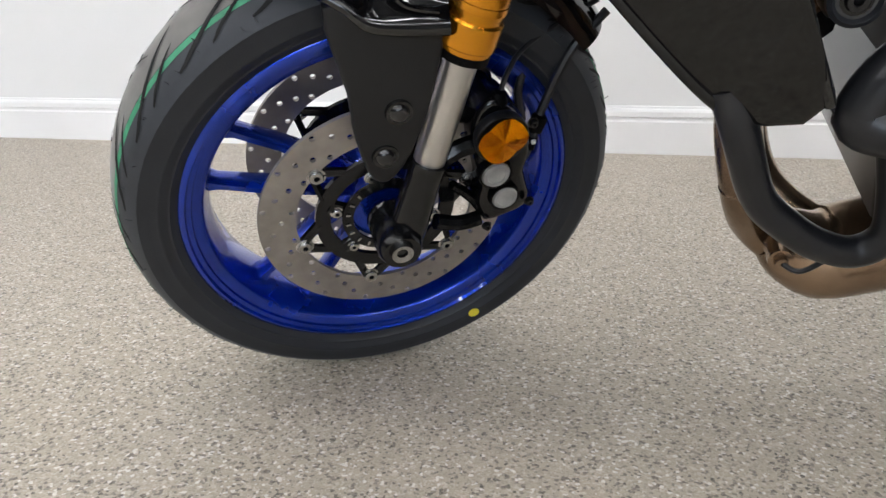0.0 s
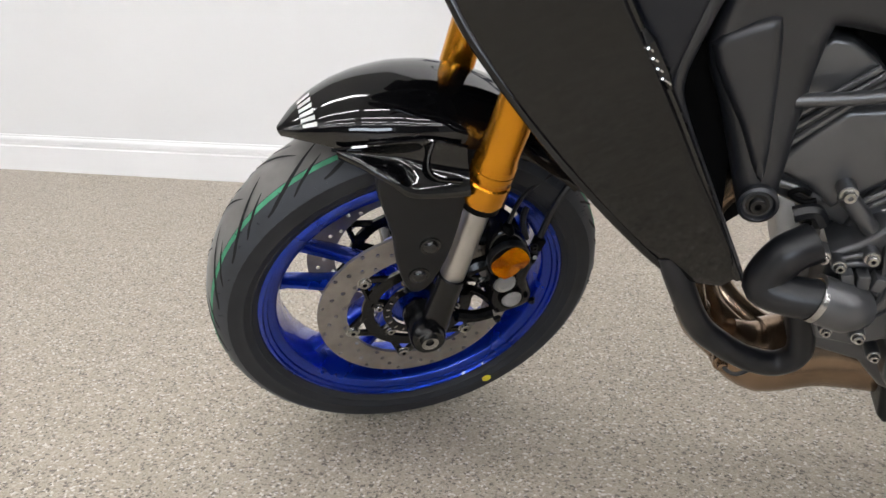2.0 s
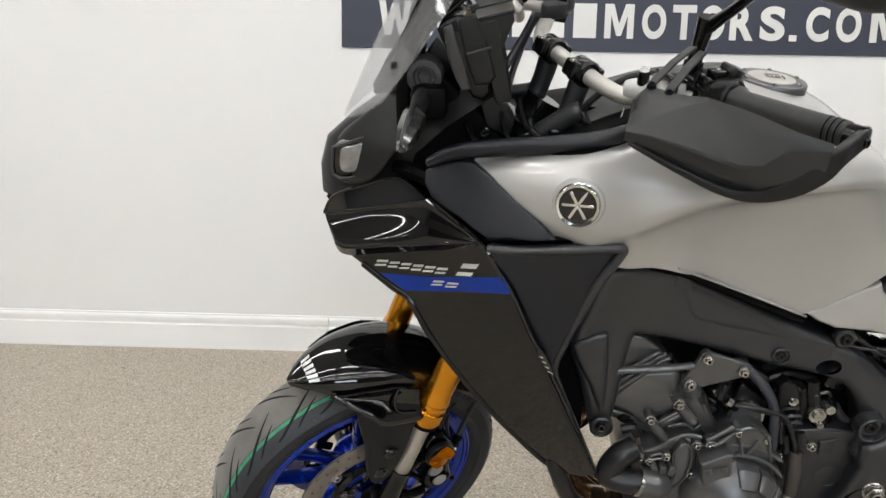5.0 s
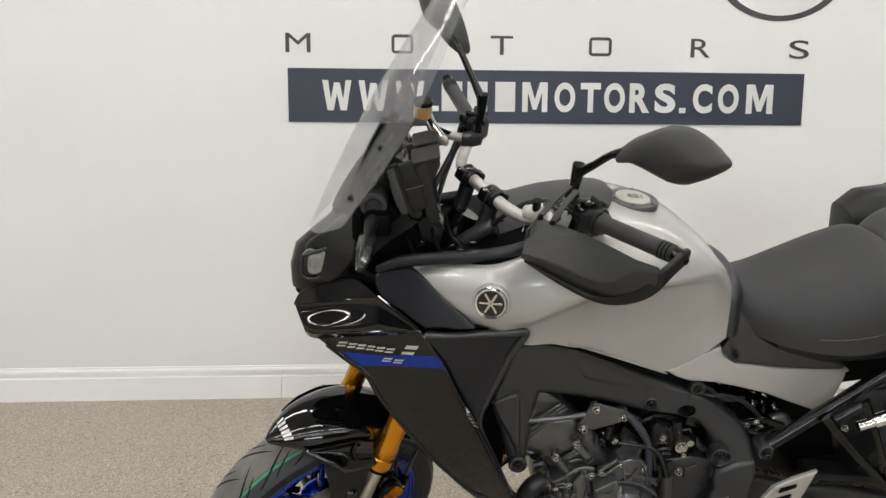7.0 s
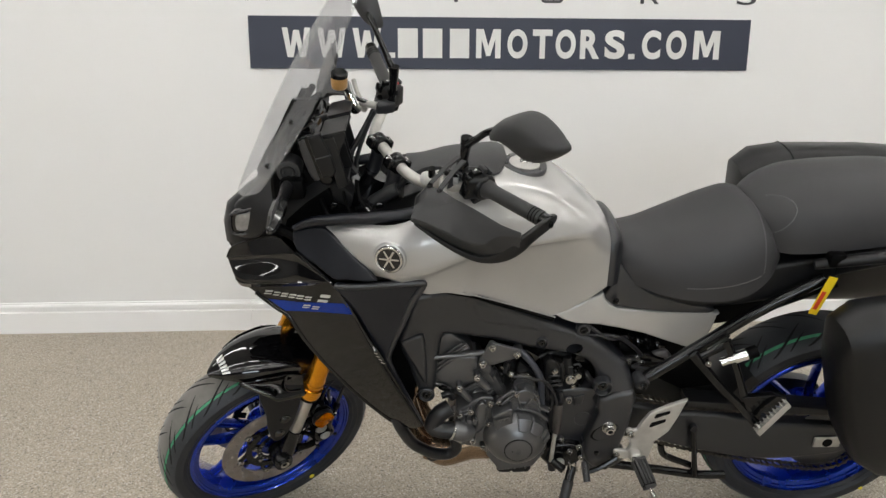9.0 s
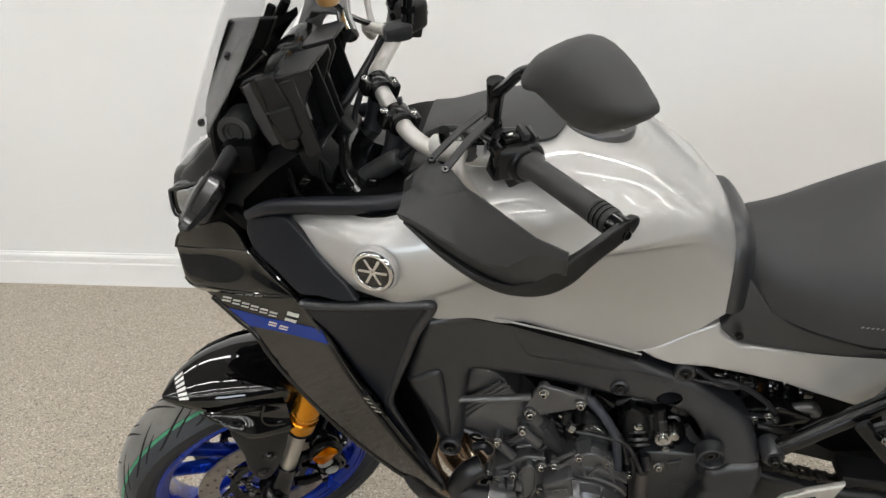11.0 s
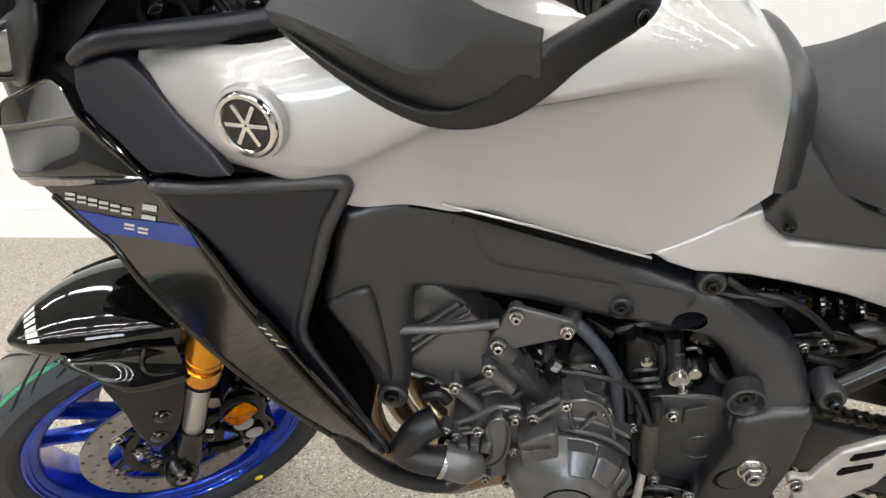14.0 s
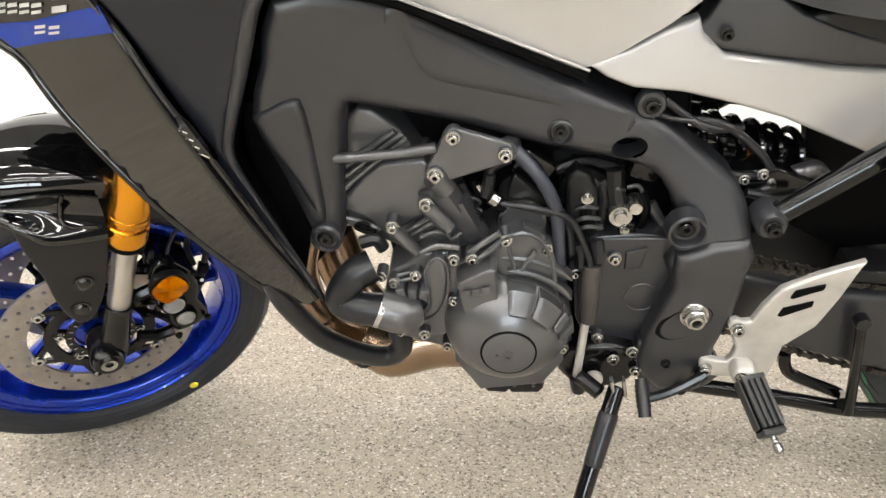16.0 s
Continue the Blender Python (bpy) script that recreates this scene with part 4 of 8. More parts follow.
NOSE_RIDGE = [(-0.029, -0.07, 0.895), (0.011, -0.091, 0.907), (0.051, -0.112, 0.921), (0.101, -0.141, 0.940), (0.154, -0.176, 0.962)]
NOSE_REAR = [NOSE_RIDGE[-1], (0.194, -0.201, 0.939), (0.237, -0.226, 0.916)]
NOSE_LOW = [(-0.02, -0.08, 0.874), (-0.005, -0.106, 0.855), (0.019, -0.127, 0.855), (0.066, -0.156, 0.873), (0.124, -0.184, 0.89), (0.186, -0.21, 0.907), (0.237, -0.226, 0.916)]
NOSE_UNDER = [(-0.02, -0.076, 0.869), (-0.005, -0.098, 0.841), (0.018, -0.115, 0.837), (0.064, -0.142, 0.854), (0.122, -0.17, 0.872), (0.186, -0.198, 0.891), (0.237, -0.222, 0.911)]


def at_share(lines, t):
    """The place on a chain of smooth lines at the share t of its length along x."""
    pts = [p for line in lines for p in spline(line, 8)]
    x = pts[0].x + (pts[-1].x - pts[0].x) * t
    return Vector((x, *(float(np.interp(x, [p.x for p in pts], [p[k] for p in pts])) for k in (1, 2))))


def nose_panel():
    """The fairing's nose: a flat upper facet, a side that swells from a hollow below the ridge to a lip, and its underside."""
    bm, n = bmesh.new(), 36
    for k in range(n):
        t, u = k / n, (k + 1) / n
        for top, low, rows in (([NOSE_TOP], [NOSE_RIDGE], 6), ([NOSE_RIDGE, NOSE_REAR], [NOSE_LOW], 22), ([NOSE_LOW], [NOSE_UNDER], 3)):
            grid = []
            for w in (t, u):
                a, b = at_share(top, w), at_share(low, w)
                col = []
                for i in range(rows + 1):
                    f = i / rows
                    p = a.lerp(b, f)
                    if rows == 22:
                        p.y = a.y + (b.y - a.y) * f * f * (3 - 2 * f)
                    col.append(p)
                grid.append(col)
            for i in range(rows):
                bm.faces.new([bm.verts.new(p) for p in (grid[0][i], grid[1][i], grid[1][i + 1], grid[0][i + 1])])
    bmesh.ops.remove_doubles(bm, verts=bm.verts, dist=0.00005)
    bmesh.ops.dissolve_degenerate(bm, dist=0.00005, edges=bm.edges)
    bmesh.ops.recalc_face_normals(bm, faces=bm.faces)
    bmesh.ops.solidify(bm, geom=bm.faces[:], thickness=0.003)
    return bm


for flip in (None, FLIP):
    fair = part("side_fairing", panel([(-0.014, -0.09, 0.866), (0.019, -0.115, 0.850), (0.066, -0.145, 0.867), (0.124, -0.172, 0.885), (0.186, -0.202, 0.903)] + FAIR[5:20], 0.005, 0.005, 0.0, 0.02, 3, fairing_skin, hollow=True), FAIRBLACK, bike, "black painted side fairing with blue stripe", m=flip)
    part("nose_panel", nose_panel(), GLOSS, fair, "gloss black fairing nose with a scooped side", sharp=24)
    part("front_edge", tube([Vector((x + 0.0025, fairing_skin.y(x, z) + 0.0015, z + 0.002)) for x, _, z in FAIR[12:19]], 0.0066, 12, 6), FAIRBLACK, fair, "gloss black front edge")
    for line in (NOSE_RIDGE, NOSE_LOW[1:], NOSE_TOP, NOSE_REAR):
        part("nose_edge", tube(line, 0.0022, 8, 4), GLOSS, fair)
    part("stripe", panel([(0.074, -0.150, 0.815), (0.158, -0.180, 0.832), (0.274, -0.235, 0.868), (0.284, -0.240, 0.843), (0.195, -0.200, 0.818), (0.116, -0.160, 0.795)], 0.0008, 0, 0, 0.012, 1, fairing_skin, 0.0012), STRIPE, fair, "blue stripe")
    for i, (x0, x1, z0, z1) in enumerate(((0.063, 0.083, 0.826, 0.838), (0.086, 0.103, 0.829, 0.841), (0.106, 0.123, 0.832, 0.844), (0.126, 0.143, 0.835, 0.847), (0.146, 0.163, 0.838, 0.850), (0.166, 0.183, 0.841, 0.853), (0.200, 0.224, 0.848, 0.872), (0.160, 0.178, 0.8185, 0.8285), (0.183, 0.201, 0.822, 0.832))):
        h = z1 - z0
        for f0, f1 in ((0.0, 0.30), (0.62, 1.0)):
            lo, hi, lean, rise = z0 + h * f0, z0 + h * f1, 0.5 * h, (x1 - x0) * 0.25
            part("plain_bar", panel([(x0 + lean * f0, 0, lo), (x1 + lean * f0, 0, lo + rise), (x1 + lean * f1, 0, hi + rise), (x0 + lean * f1, 0, hi)], 0.0005, 0, 0, 0.02, 1, fairing_skin, 0.0017), GREYDECAL, fair, "pale grey bar", False)
    clip = part("edge_clip", tube([(0.3255, -0.244, 0.757), (0.332, -0.247, 0.744), (0.346, -0.247, 0.717), (0.355, -0.243, 0.700)], [0.003, 0.0085, 0.0080, 0.0025], 7, 2, smooth=False), GLOSS, fair, "gloss black faceted clip with bright ribs", smooth=False)
    for k in range(4):
        c = Vector((0.3330, -0.2545, 0.7420)).lerp(Vector((0.3470, -0.2540, 0.7150)), k / 3)
        part("clip_rib", tube([c + Vector((-0.006, 0.0035, -0.001)), c, c + Vector((0.007, 0.003, -0.006))], 0.0014, 6, 3), CHROME, clip, "bright rib")
    inner = part("inner_panel", panel(INNER, 0.006, 0.006, 0.0, 0.018), INNERBLACK, bike, "matt black inner fairing panel", m=flip)
    part("rolled_edge", tube([Vector(INNER[k]) + Vector((0, 0.001, -0.003)) for k in range(13)], [0.006, 0.0075, 0.0085, 0.008, 0.008, 0.008, 0.0085, 0.009, 0.009, 0.009, 0.009, 0.008, 0.005], 12), SATIN, inner, "rounded rim of the inner panel")
    part("bevelled_edge", tube([Vector(p) + Vector((0.001, 0.001, 0)) for p in FAIR[4:12]], 0.0042, 8), GLOSS, fair, "gloss black rear edge", m=None)
    for p in ((0.30, -0.217, 0.826), (0.322, -0.22, 0.778)):
        part("clip", box((0.016, 0.004, 0.003), bevel=0.001, turn=Matrix.Rotation(-0.5, 4, "Y")), DARK, inner, m=Matrix.Translation(p))
    part("cockpit_edge", tube([(0.155, -0.150, 1.012), (0.20, -0.163, 1.035), (0.27, -0.174, 1.046), (0.34, -0.185, 1.055), (0.41, -0.186, 1.066), (0.47, -0.178, 1.085)][:4 if flip else 6], [0.008, 0.012, 0.0135, 0.0135, 0.0125, 0.010][:4 if flip else 6], 12), INNERBLACK, bike, "matt black cockpit edge trim", m=flip)
    part("cowl_edge", tube([(0.10, -0.09, 0.985), (0.14, -0.125, 0.985), (0.17, -0.145, 0.975)], 0.013, 8), DARK, bike, m=flip)

# inner structure behind the fairing, with dark sheets and blocks standing for shade
SHADE_FILL = [(0.12, -0.150, 0.95), (0.25, -0.185, 0.925), (0.41, -0.19, 0.895), (0.385, -0.19, 0.77), (0.355, -0.185, 0.68), (0.40, -0.185, 0.56), (0.365, -0.175, 0.53), (0.27, -0.16, 0.62), (0.18, -0.145, 0.74)]
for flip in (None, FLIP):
    part("fairing_shade_fill", panel(SHADE_FILL, 0.02, 0, 0, 0.03, 1), DARK, bike, "dark sheet standing for shade behind the fairing", m=flip)
part("lower_shade_fill", panel([(0.360, -0.150, 0.726), (0.418, -0.150, 0.734), (0.422, -0.150, 0.533), (0.404, -0.150, 0.464), (0.380, -0.150, 0.499), (0.367, -0.150, 0.620)], 0.01, 0, 0, 0.03, 1), DARK, bike, "dark sheet standing for shade ahead of the frame")
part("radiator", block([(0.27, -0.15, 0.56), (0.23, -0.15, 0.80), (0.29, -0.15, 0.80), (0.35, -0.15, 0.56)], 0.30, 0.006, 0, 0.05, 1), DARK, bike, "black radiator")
part("gap_shade_block", block([(0.34, -0.13, 0.60), (0.36, -0.13, 0.80), (0.46, -0.13, 0.84), (0.50, -0.13, 0.72), (0.46, -0.13, 0.62)], 0.26, 0.006, 0, 0.05, 1), DARK, bike, "dark block standing for shade in the fairing gap")
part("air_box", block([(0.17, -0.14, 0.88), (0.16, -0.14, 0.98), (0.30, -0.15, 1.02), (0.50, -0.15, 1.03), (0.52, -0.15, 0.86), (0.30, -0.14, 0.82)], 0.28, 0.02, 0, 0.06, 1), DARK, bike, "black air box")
part("steering_head", tube([(0.20, 0, 0.84), (0.335, 0, 1.08)], 0.032, 16), SEMI, bike, "black steering head")
part("lower_yoke", box((0.06, 0.24, 0.035), bevel=0.01, turn=Matrix.Rotation(RAKE, 4, "Y")), SEMI, bike, m=STEER @ Matrix.Translation((0.185, 0, 0.80)))
yoke = part("upper_yoke", box((0.075, 0.235, 0.028), bevel=0.01, turn=Matrix.Rotation(RAKE, 4, "Y")), SEMI, bike, "black upper fork yoke", m=STEER @ Matrix.Translation((0.292, 0, 1.045)))

# front cowl, headlights, screen
COWL = [(-0.026, -0.030, 0.939), (-0.022, -0.030, 0.968), (-0.004, -0.030, 1.017), (0.039, -0.050, 1.057), (0.102, -0.070, 1.108), (0.108, -0.120, 1.036), (0.093, -0.120, 1.009), (0.062, -0.100, 0.969), (0.018, -0.070, 0.946)]
HEADLIGHT = [(0.008, -0.078, 1.010), (0.028, -0.078, 1.017), (0.047, -0.078, 1.022), (0.054, -0.078, 1.009), (0.042, -0.078, 0.991), (0.028, -0.078, 0.972), (0.006, -0.078, 0.975)]
BEZEL = [(-0.004, -0.076, 1.013), (0.028, -0.076, 1.023), (0.053, -0.076, 1.028), (0.060, -0.076, 1.003), (0.045, -0.076, 0.983), (0.028, -0.076, 0.963), (-0.006, -0.076, 0.966)]
for flip in (None, FLIP):
    cowl = part("front_cowl", panel(COWL, 0.006, 0.006, 0.014, 0.015), MATTE, bike, "matt black front cowl", m=flip)
    light = part("headlight", panel(HEADLIGHT, 0.010, 0.003, 0.003, 0.008, lift=0.006), LAMPGLASS, bike, "clear headlight lens in a black bezel", m=flip)
    part("bezel", panel(BEZEL, 0.012, 0.004, 0.0, 0.012, lift=0.002), GLOSS, light, "gloss black headlight bezel")
    part("bezel_rim", tube([Vector(p) + Vector((0, -0.005, 0)) for p in BEZEL + BEZEL[:1]], 0.0026, 8, 3), SATIN, light)
part("cowl_bridge", loft([[(x + 0.16 * abs(u) ** 2.2, u * 0.10, z) for u in (-1, -0.75, -0.5, -0.25, 0, 0.25, 0.5, 0.75, 1)] for x, z in ((-0.045, 0.915), (-0.045, 0.96), (-0.03, 1.01), (0.02, 1.055), (0.10, 1.11))], False, False), MATTE, bike, "matt black cowl between the headlights")
part("chin", loft([[(x + 0.14 * abs(u) ** 2, u * w, z) for u in (-1, -0.6, -0.2, 0.2, 0.6, 1)] for x, z, w in ((-0.03, 0.925, 0.10), (-0.04, 0.905, 0.10), (-0.01, 0.86, 0.11), (0.06, 0.80, 0.12))], False, False), DARK, bike)


def screen_place(t, u):
    """A place on the wrapped shield: low and forward in the middle, its sides swept back and up."""
    x, z = 0.002 + 0.290 * t - 0.018 * math.sin(math.pi * t), 1.050 + 0.505 * t
    half = 0.160 - 0.045 * t ** 1.2
    if t > 0.80:
        half *= math.sqrt(max(0.0, 1 - ((t - 0.80) / 0.205) ** 2)) * 0.8 + 0.2
    back, up = 0.085 + 0.035 * math.sin(math.pi * min(1, t * 1.15)) - 0.03 * t, 0.056 * (1 - t) ** 1.5
    return Vector((x + back * abs(u) ** 1.8, u * half, z + up * abs(u) ** 2.2))


def screen_mesh():
    bm = loft([[screen_place(i / 25, k / 10 - 1) for k in range(21)] for i in range(26)], False, False)
    bmesh.ops.recalc_face_normals(bm, faces=bm.faces)
    bmesh.ops.solidify(bm, geom=bm.faces[:], thickness=0.003)
    return bm


screen = part("windscreen", screen_mesh(), SMOKED, bike, "tall lightly smoked clear windscreen")
screen.visible_shadow = False
for y in (-0.125, 0.125):
    for t in (0.15, 0.36):
        part("screen_bolt", lathe([(0.0, -0.004), (0.0045, -0.004), (0.006, -0.0015), (0.006, 0.0025), (0.0, 0.004)], seg=14, axis="x"), SEMI, screen, m=Matrix.Translation(screen_place(t, 0.80 if y > 0 else -0.80)))
    part("screen_stay", tube([(0.115, y * 0.8, 1.06), (0.118, y * 0.85, 1.13), (0.140, y * 0.85, 1.20), (0.185, y * 0.7, 1.27)], [0.014, 0.013, 0.010, 0.008], 8), DARK, bike, "black screen stay")
    part("screen_rail", box((0.014, 0.012, 0.15), bevel=0.003, turn=Matrix.Rotation(radians(28), 4, "Y")), DARK, bike, m=Matrix.Translation((0.130, y * 0.6, 1.20)))

part("screen_support", loft([[(x + 0.05 * abs(u) ** 2, u * 0.085, z + 0.02 * abs(u) ** 2 + dz) for u, dz in [(k / 6 - 1, 0.0) for k in range(13)] + [(1 - k / 6, -0.012) for k in range(13)]] for x, z in ((0.052, 1.098), (0.075, 1.140), (0.100, 1.180), (0.128, 1.215), (0.152, 1.240))]), DARK, bike, "black support plate behind the screen")
bracket = part("screen_bracket", panel([(0.094, -0.100, 1.131), (0.103, -0.100, 1.172), (0.118, -0.100, 1.204), (0.146, -0.100, 1.260), (0.164, -0.100, 1.292), (0.228, -0.088, 1.292), (0.205, -0.088, 1.252), (0.175, -0.088, 1.227), (0.139, -0.088, 1.196), (0.121, -0.088, 1.165), (0.105, -0.088, 1.130)], 0.012, 0.003, 0, 0.02, 1), DARK, bike, "black screen bracket")
for line in [[(0.096, -0.088, 1.147), (0.126, -0.088, 1.209), (0.172, -0.088, 1.273)], [(0.138, -0.090, 1.202), (0.172, -0.090, 1.217), (0.205, -0.090, 1.244)], [(0.146, -0.090, 1.246), (0.165, -0.090, 1.242), (0.192, -0.090, 1.266)], [(0.119, -0.090, 1.180), (0.141, -0.090, 1.187), (0.155, -0.090, 1.202)]]:
    part("bracket_rib", tube(line, 0.004, 8), SEMI, bracket)
# twin displays
for y in (-0.066, 0.066):
    disp = part("display", block([(0.150, -0.052, 1.195), (0.170, -0.052, 1.212), (0.196, -0.052, 1.212), (0.216, -0.052, 1.175), (0.231, -0.052, 1.104), (0.203, -0.052, 1.096), (0.165, -0.052, 1.165)], 0.104, 0.008, 0.004, 0.03, 2), SEMI, bike, "black instrument display housing", m=Matrix.Translation((0.016, y, 0.008)))
    part("side_plate", panel([(x, q + 0.03, z) for x, q, z in [(0.179, -0.088, 1.209), (0.206, -0.088, 1.217), (0.225, -0.088, 1.175), (0.237, -0.088, 1.129), (0.228, -0.088, 1.118), (0.206, -0.088, 1.116), (0.193, -0.088, 1.152)]], 0.012, 0.004, 0.001, 0.012, 1), MATTE, disp)
    part("side_rim", panel([(x, q + 0.03, z) for x, q, z in [(0.159, -0.086, 1.197), (0.171, -0.086, 1.204), (0.188, -0.086, 1.153), (0.200, -0.086, 1.110), (0.187, -0.086, 1.107), (0.176, -0.086, 1.126), (0.166, -0.086, 1.159)]], 0.012, 0.003, 0.001, 0.012, 1), SATIN, disp)
    part("seam", tube([(0.194, -0.070, 1.164), (0.212, -0.070, 1.169), (0.229, -0.070, 1.174)], 0.0016, 6), SATIN, disp)
    tilt = Matrix.Translation((0.2285, 0, 1.148)) @ Matrix.Rotation(radians(-14), 4, "Y")
    part("display_glass", box((0.003, 0.092, 0.112), bevel=0.001), SCREENBLACK, disp, "dark glossy display", m=tilt)
    for size, at in (((0.058, 0.108, 0.005), (0.020, 0, 0.0640)), ((0.020, 0.108, 0.005), (0.006, 0, -0.0585)), ((0.026, 0.005, 0.116), (0.008, -0.052, 0)), ((0.026, 0.005, 0.116), (0.008, 0.052, 0))):
        part("hood", box(size, at, 0.0015, 1), MATTE, disp, m=tilt)
    for q in (-0.0515, 0.0515):
        part("visor_cheek", panel([(-0.008, q, 0.062), (0.047, q, 0.062), (0.046, q, 0.050), (0.022, q, 0.018), (0.012, q, 0.0)], 0.004, 0.0015, 0, 0.02, 1), MATTE, disp, m=tilt)
    part("shroud", panel([(0.210, -0.03, 1.10), (0.238, -0.03, 1.098), (0.268, -0.03, 1.055), (0.262, -0.03, 1.03), (0.225, -0.03, 1.045)], 0.06, 0.004, 0, 0.02, 1), MATTE, disp, "black lower shroud")
key = part("power_socket", lathe([(0.0, -0.022), (0.009, -0.022), (0.0105, -0.027), (0.0125, -0.0275), (0.014, -0.024), (0.016, -0.024), (0.0175, -0.028), (0.0255, -0.027), (0.0275, -0.020), (0.0275, 0.02), (0.0, 0.02)], (0.147, -0.092, 1.134), 32), GUARDGREY, bike, "round black socket cap with ring")
part("socket_base", block([(0.120, -0.090, 1.105), (0.128, -0.090, 1.125), (0.170, -0.090, 1.125), (0.176, -0.090, 1.105)], 0.03, 0.004, 0, 0.02, 1), GUARDGREY, key)
part("throttle_cable", tube([(0.242, 0.03, 1.076), (0.256, 0.06, 1.093), (0.281, 0.10, 1.127), (0.309, 0.14, 1.168), (0.330, 0.19, 1.200), (0.36, 0.26, 1.215)], 0.0075, 10), HOSE, bike, "thick black throttle cable")
part("rubber_sleeve", tube([(0.322, -0.071, 1.037), (0.330, -0.073, 1.043), (0.376, -0.083, 1.076), (0.386, -0.085, 1.082)], [0.013, 0.0165, 0.0165, 0.0125], 16), GUARDGREY, bike, "black rubber cable sleeve")
part("clutch_cable", tube([(0.386, -0.085, 1.082), (0.415, -0.092, 1.112), (0.455, -0.105, 1.138), (0.50, -0.13, 1.145), (0.54, -0.16, 1.13)], 0.0055, 10), HOSE, bike, "black clutch cable loop")
part("clutch_cable", tube([(0.322, -0.071, 1.037), (0.30, -0.09, 1.022), (0.27, -0.10, 1.008)], 0.0055, 8), HOSE, bike)
for pts, r in (([(0.29, -0.06, 1.09), (0.30, -0.10, 1.06), (0.33, -0.12, 1.03)], 0.006), ([(0.26, -0.08, 1.10), (0.27, -0.11, 1.05), (0.30, -0.13, 1.02)], 0.005), ([(0.21, -0.09, 1.06), (0.23, -0.12, 1.03), (0.27, -0.14, 1.01)], 0.007), ([(0.36, -0.06, 1.08), (0.40, -0.10, 1.06), (0.46, -0.14, 1.07)], 0.005), ([(0.40, -0.03, 1.07), (0.46, -0.08, 1.075), (0.52, -0.14, 1.09)], 0.006)):
    part("cockpit_cable", tube(pts, r * 0.8, 8), DARK, bike, "black cable")
for x, q, z in ((0.24, -0.11, 1.05), (0.20, -0.105, 1.02), (0.30, -0.115, 1.045), (0.345, -0.11, 1.05)):
    part("plug", box((0.018, 0.012, 0.014), bevel=0.003, turn=Matrix.Rotation(x * 9, 4, "Y")), SEMI, bike, m=Matrix.Translation((x, q, z)))
# Dark mass stands for the shaded cavity of the cockpit.
part("cockpit_shade_mass", block([(0.085, -0.085, 0.98), (0.10, -0.085, 1.09), (0.15, -0.085, 1.16), (0.21, -0.085, 1.10), (0.28, -0.085, 1.03), (0.28, -0.085, 0.94)], 0.17, 0.012, 0, 0.05, 1), DARK, bike, "dark mass standing for the shaded cockpit cavity")
# indicators
for flip in (None, FLIP):
    base, tip = Vector((0.145, -0.135, 1.108)), Vector((0.132, -0.30, 1.078))
    stalk = part("indicator", tube([base, base.lerp(tip, 0.25), base.lerp(tip, 0.34), base.lerp(tip, 0.40)], [0.016, 0.0125, 0.0135, 0.019], 14, 4, scale_y=0.9), MATTE, bike, "black front indicator with smoked lens", m=flip)
    part("lens", tube([base.lerp(tip, 0.38), base.lerp(tip, 0.44), base.lerp(tip, 0.70), base.lerp(tip, 0.94), tip], [0.017, 0.0195, 0.0185, 0.0105, 0.004], 6, 3, scale_y=0.9), LENS, stalk, "smoked grey lens", sharp=20)
    part("lens_rim", tube([base.lerp(tip, 0.40) + Vector((0, 0, 0.016)), base.lerp(tip, 0.70) + Vector((0, 0, 0.0165)), tip + Vector((0, 0, 0.004))], [0.005, 0.0045, 0.003], 8), MATTE, stalk)
    part("base_block", box((0.055, 0.05, 0.05), bevel=0.012), DARK, stalk, m=Matrix.Translation((0.155, -0.118, 1.10)))

# ---- handlebar and controls (turned with the fork) ----
BAR = [(0.355, 0, 1.150), (0.356, 0.045, 1.150), (0.362, 0.085, 1.146), (0.385, 0.125, 1.140), (0.430, 0.175, 1.152), (0.470, 0.225, 1.170), (0.488, 0.30, 1.182), (0.506, 0.405, 1.196)]
bar_pts = [(x, -y, z) for x, y, z in BAR[::-1]] + BAR[1:]
bar = part("handlebar", tube(bar_pts, 0.0125, 16, 5), ALU, bike, "bare aluminium tapered handlebar", m=STEER)
for y in (-0.045, 0.045):
    r = part("riser", tube([(0.33, y, 1.055), (0.345, y, 1.10), (0.356, y, 1.145)], [0.018, 0.016, 0.018], 12), SATIN, bar, "black handlebar riser")
    part("clamp", tube([(0.356, y - 0.017, 1.150), (0.356, y - 0.014, 1.150), (0.356, y + 0.014, 1.150), (0.356, y + 0.017, 1.150)], [0.019, 0.0215, 0.0215, 0.019], 20, smooth=False), SEMI, bar)
    for dx in (-0.022, 0.022):
        part("clamp_lug", box((0.014, 0.030, 0.026), bevel=0.005, seg=3, turn=Matrix.Rotation(radians(20), 4, "Y")), SEMI, bar, m=Matrix.Translation((0.356 + dx, y, 1.151 - dx * 0.36)))
        bolt(bar, (0.356 + dx, y, 1.1640 - dx * 0.36), 0.0052, turn=Matrix.Rotation(radians(-90), 4, "X") , deep=0.5)
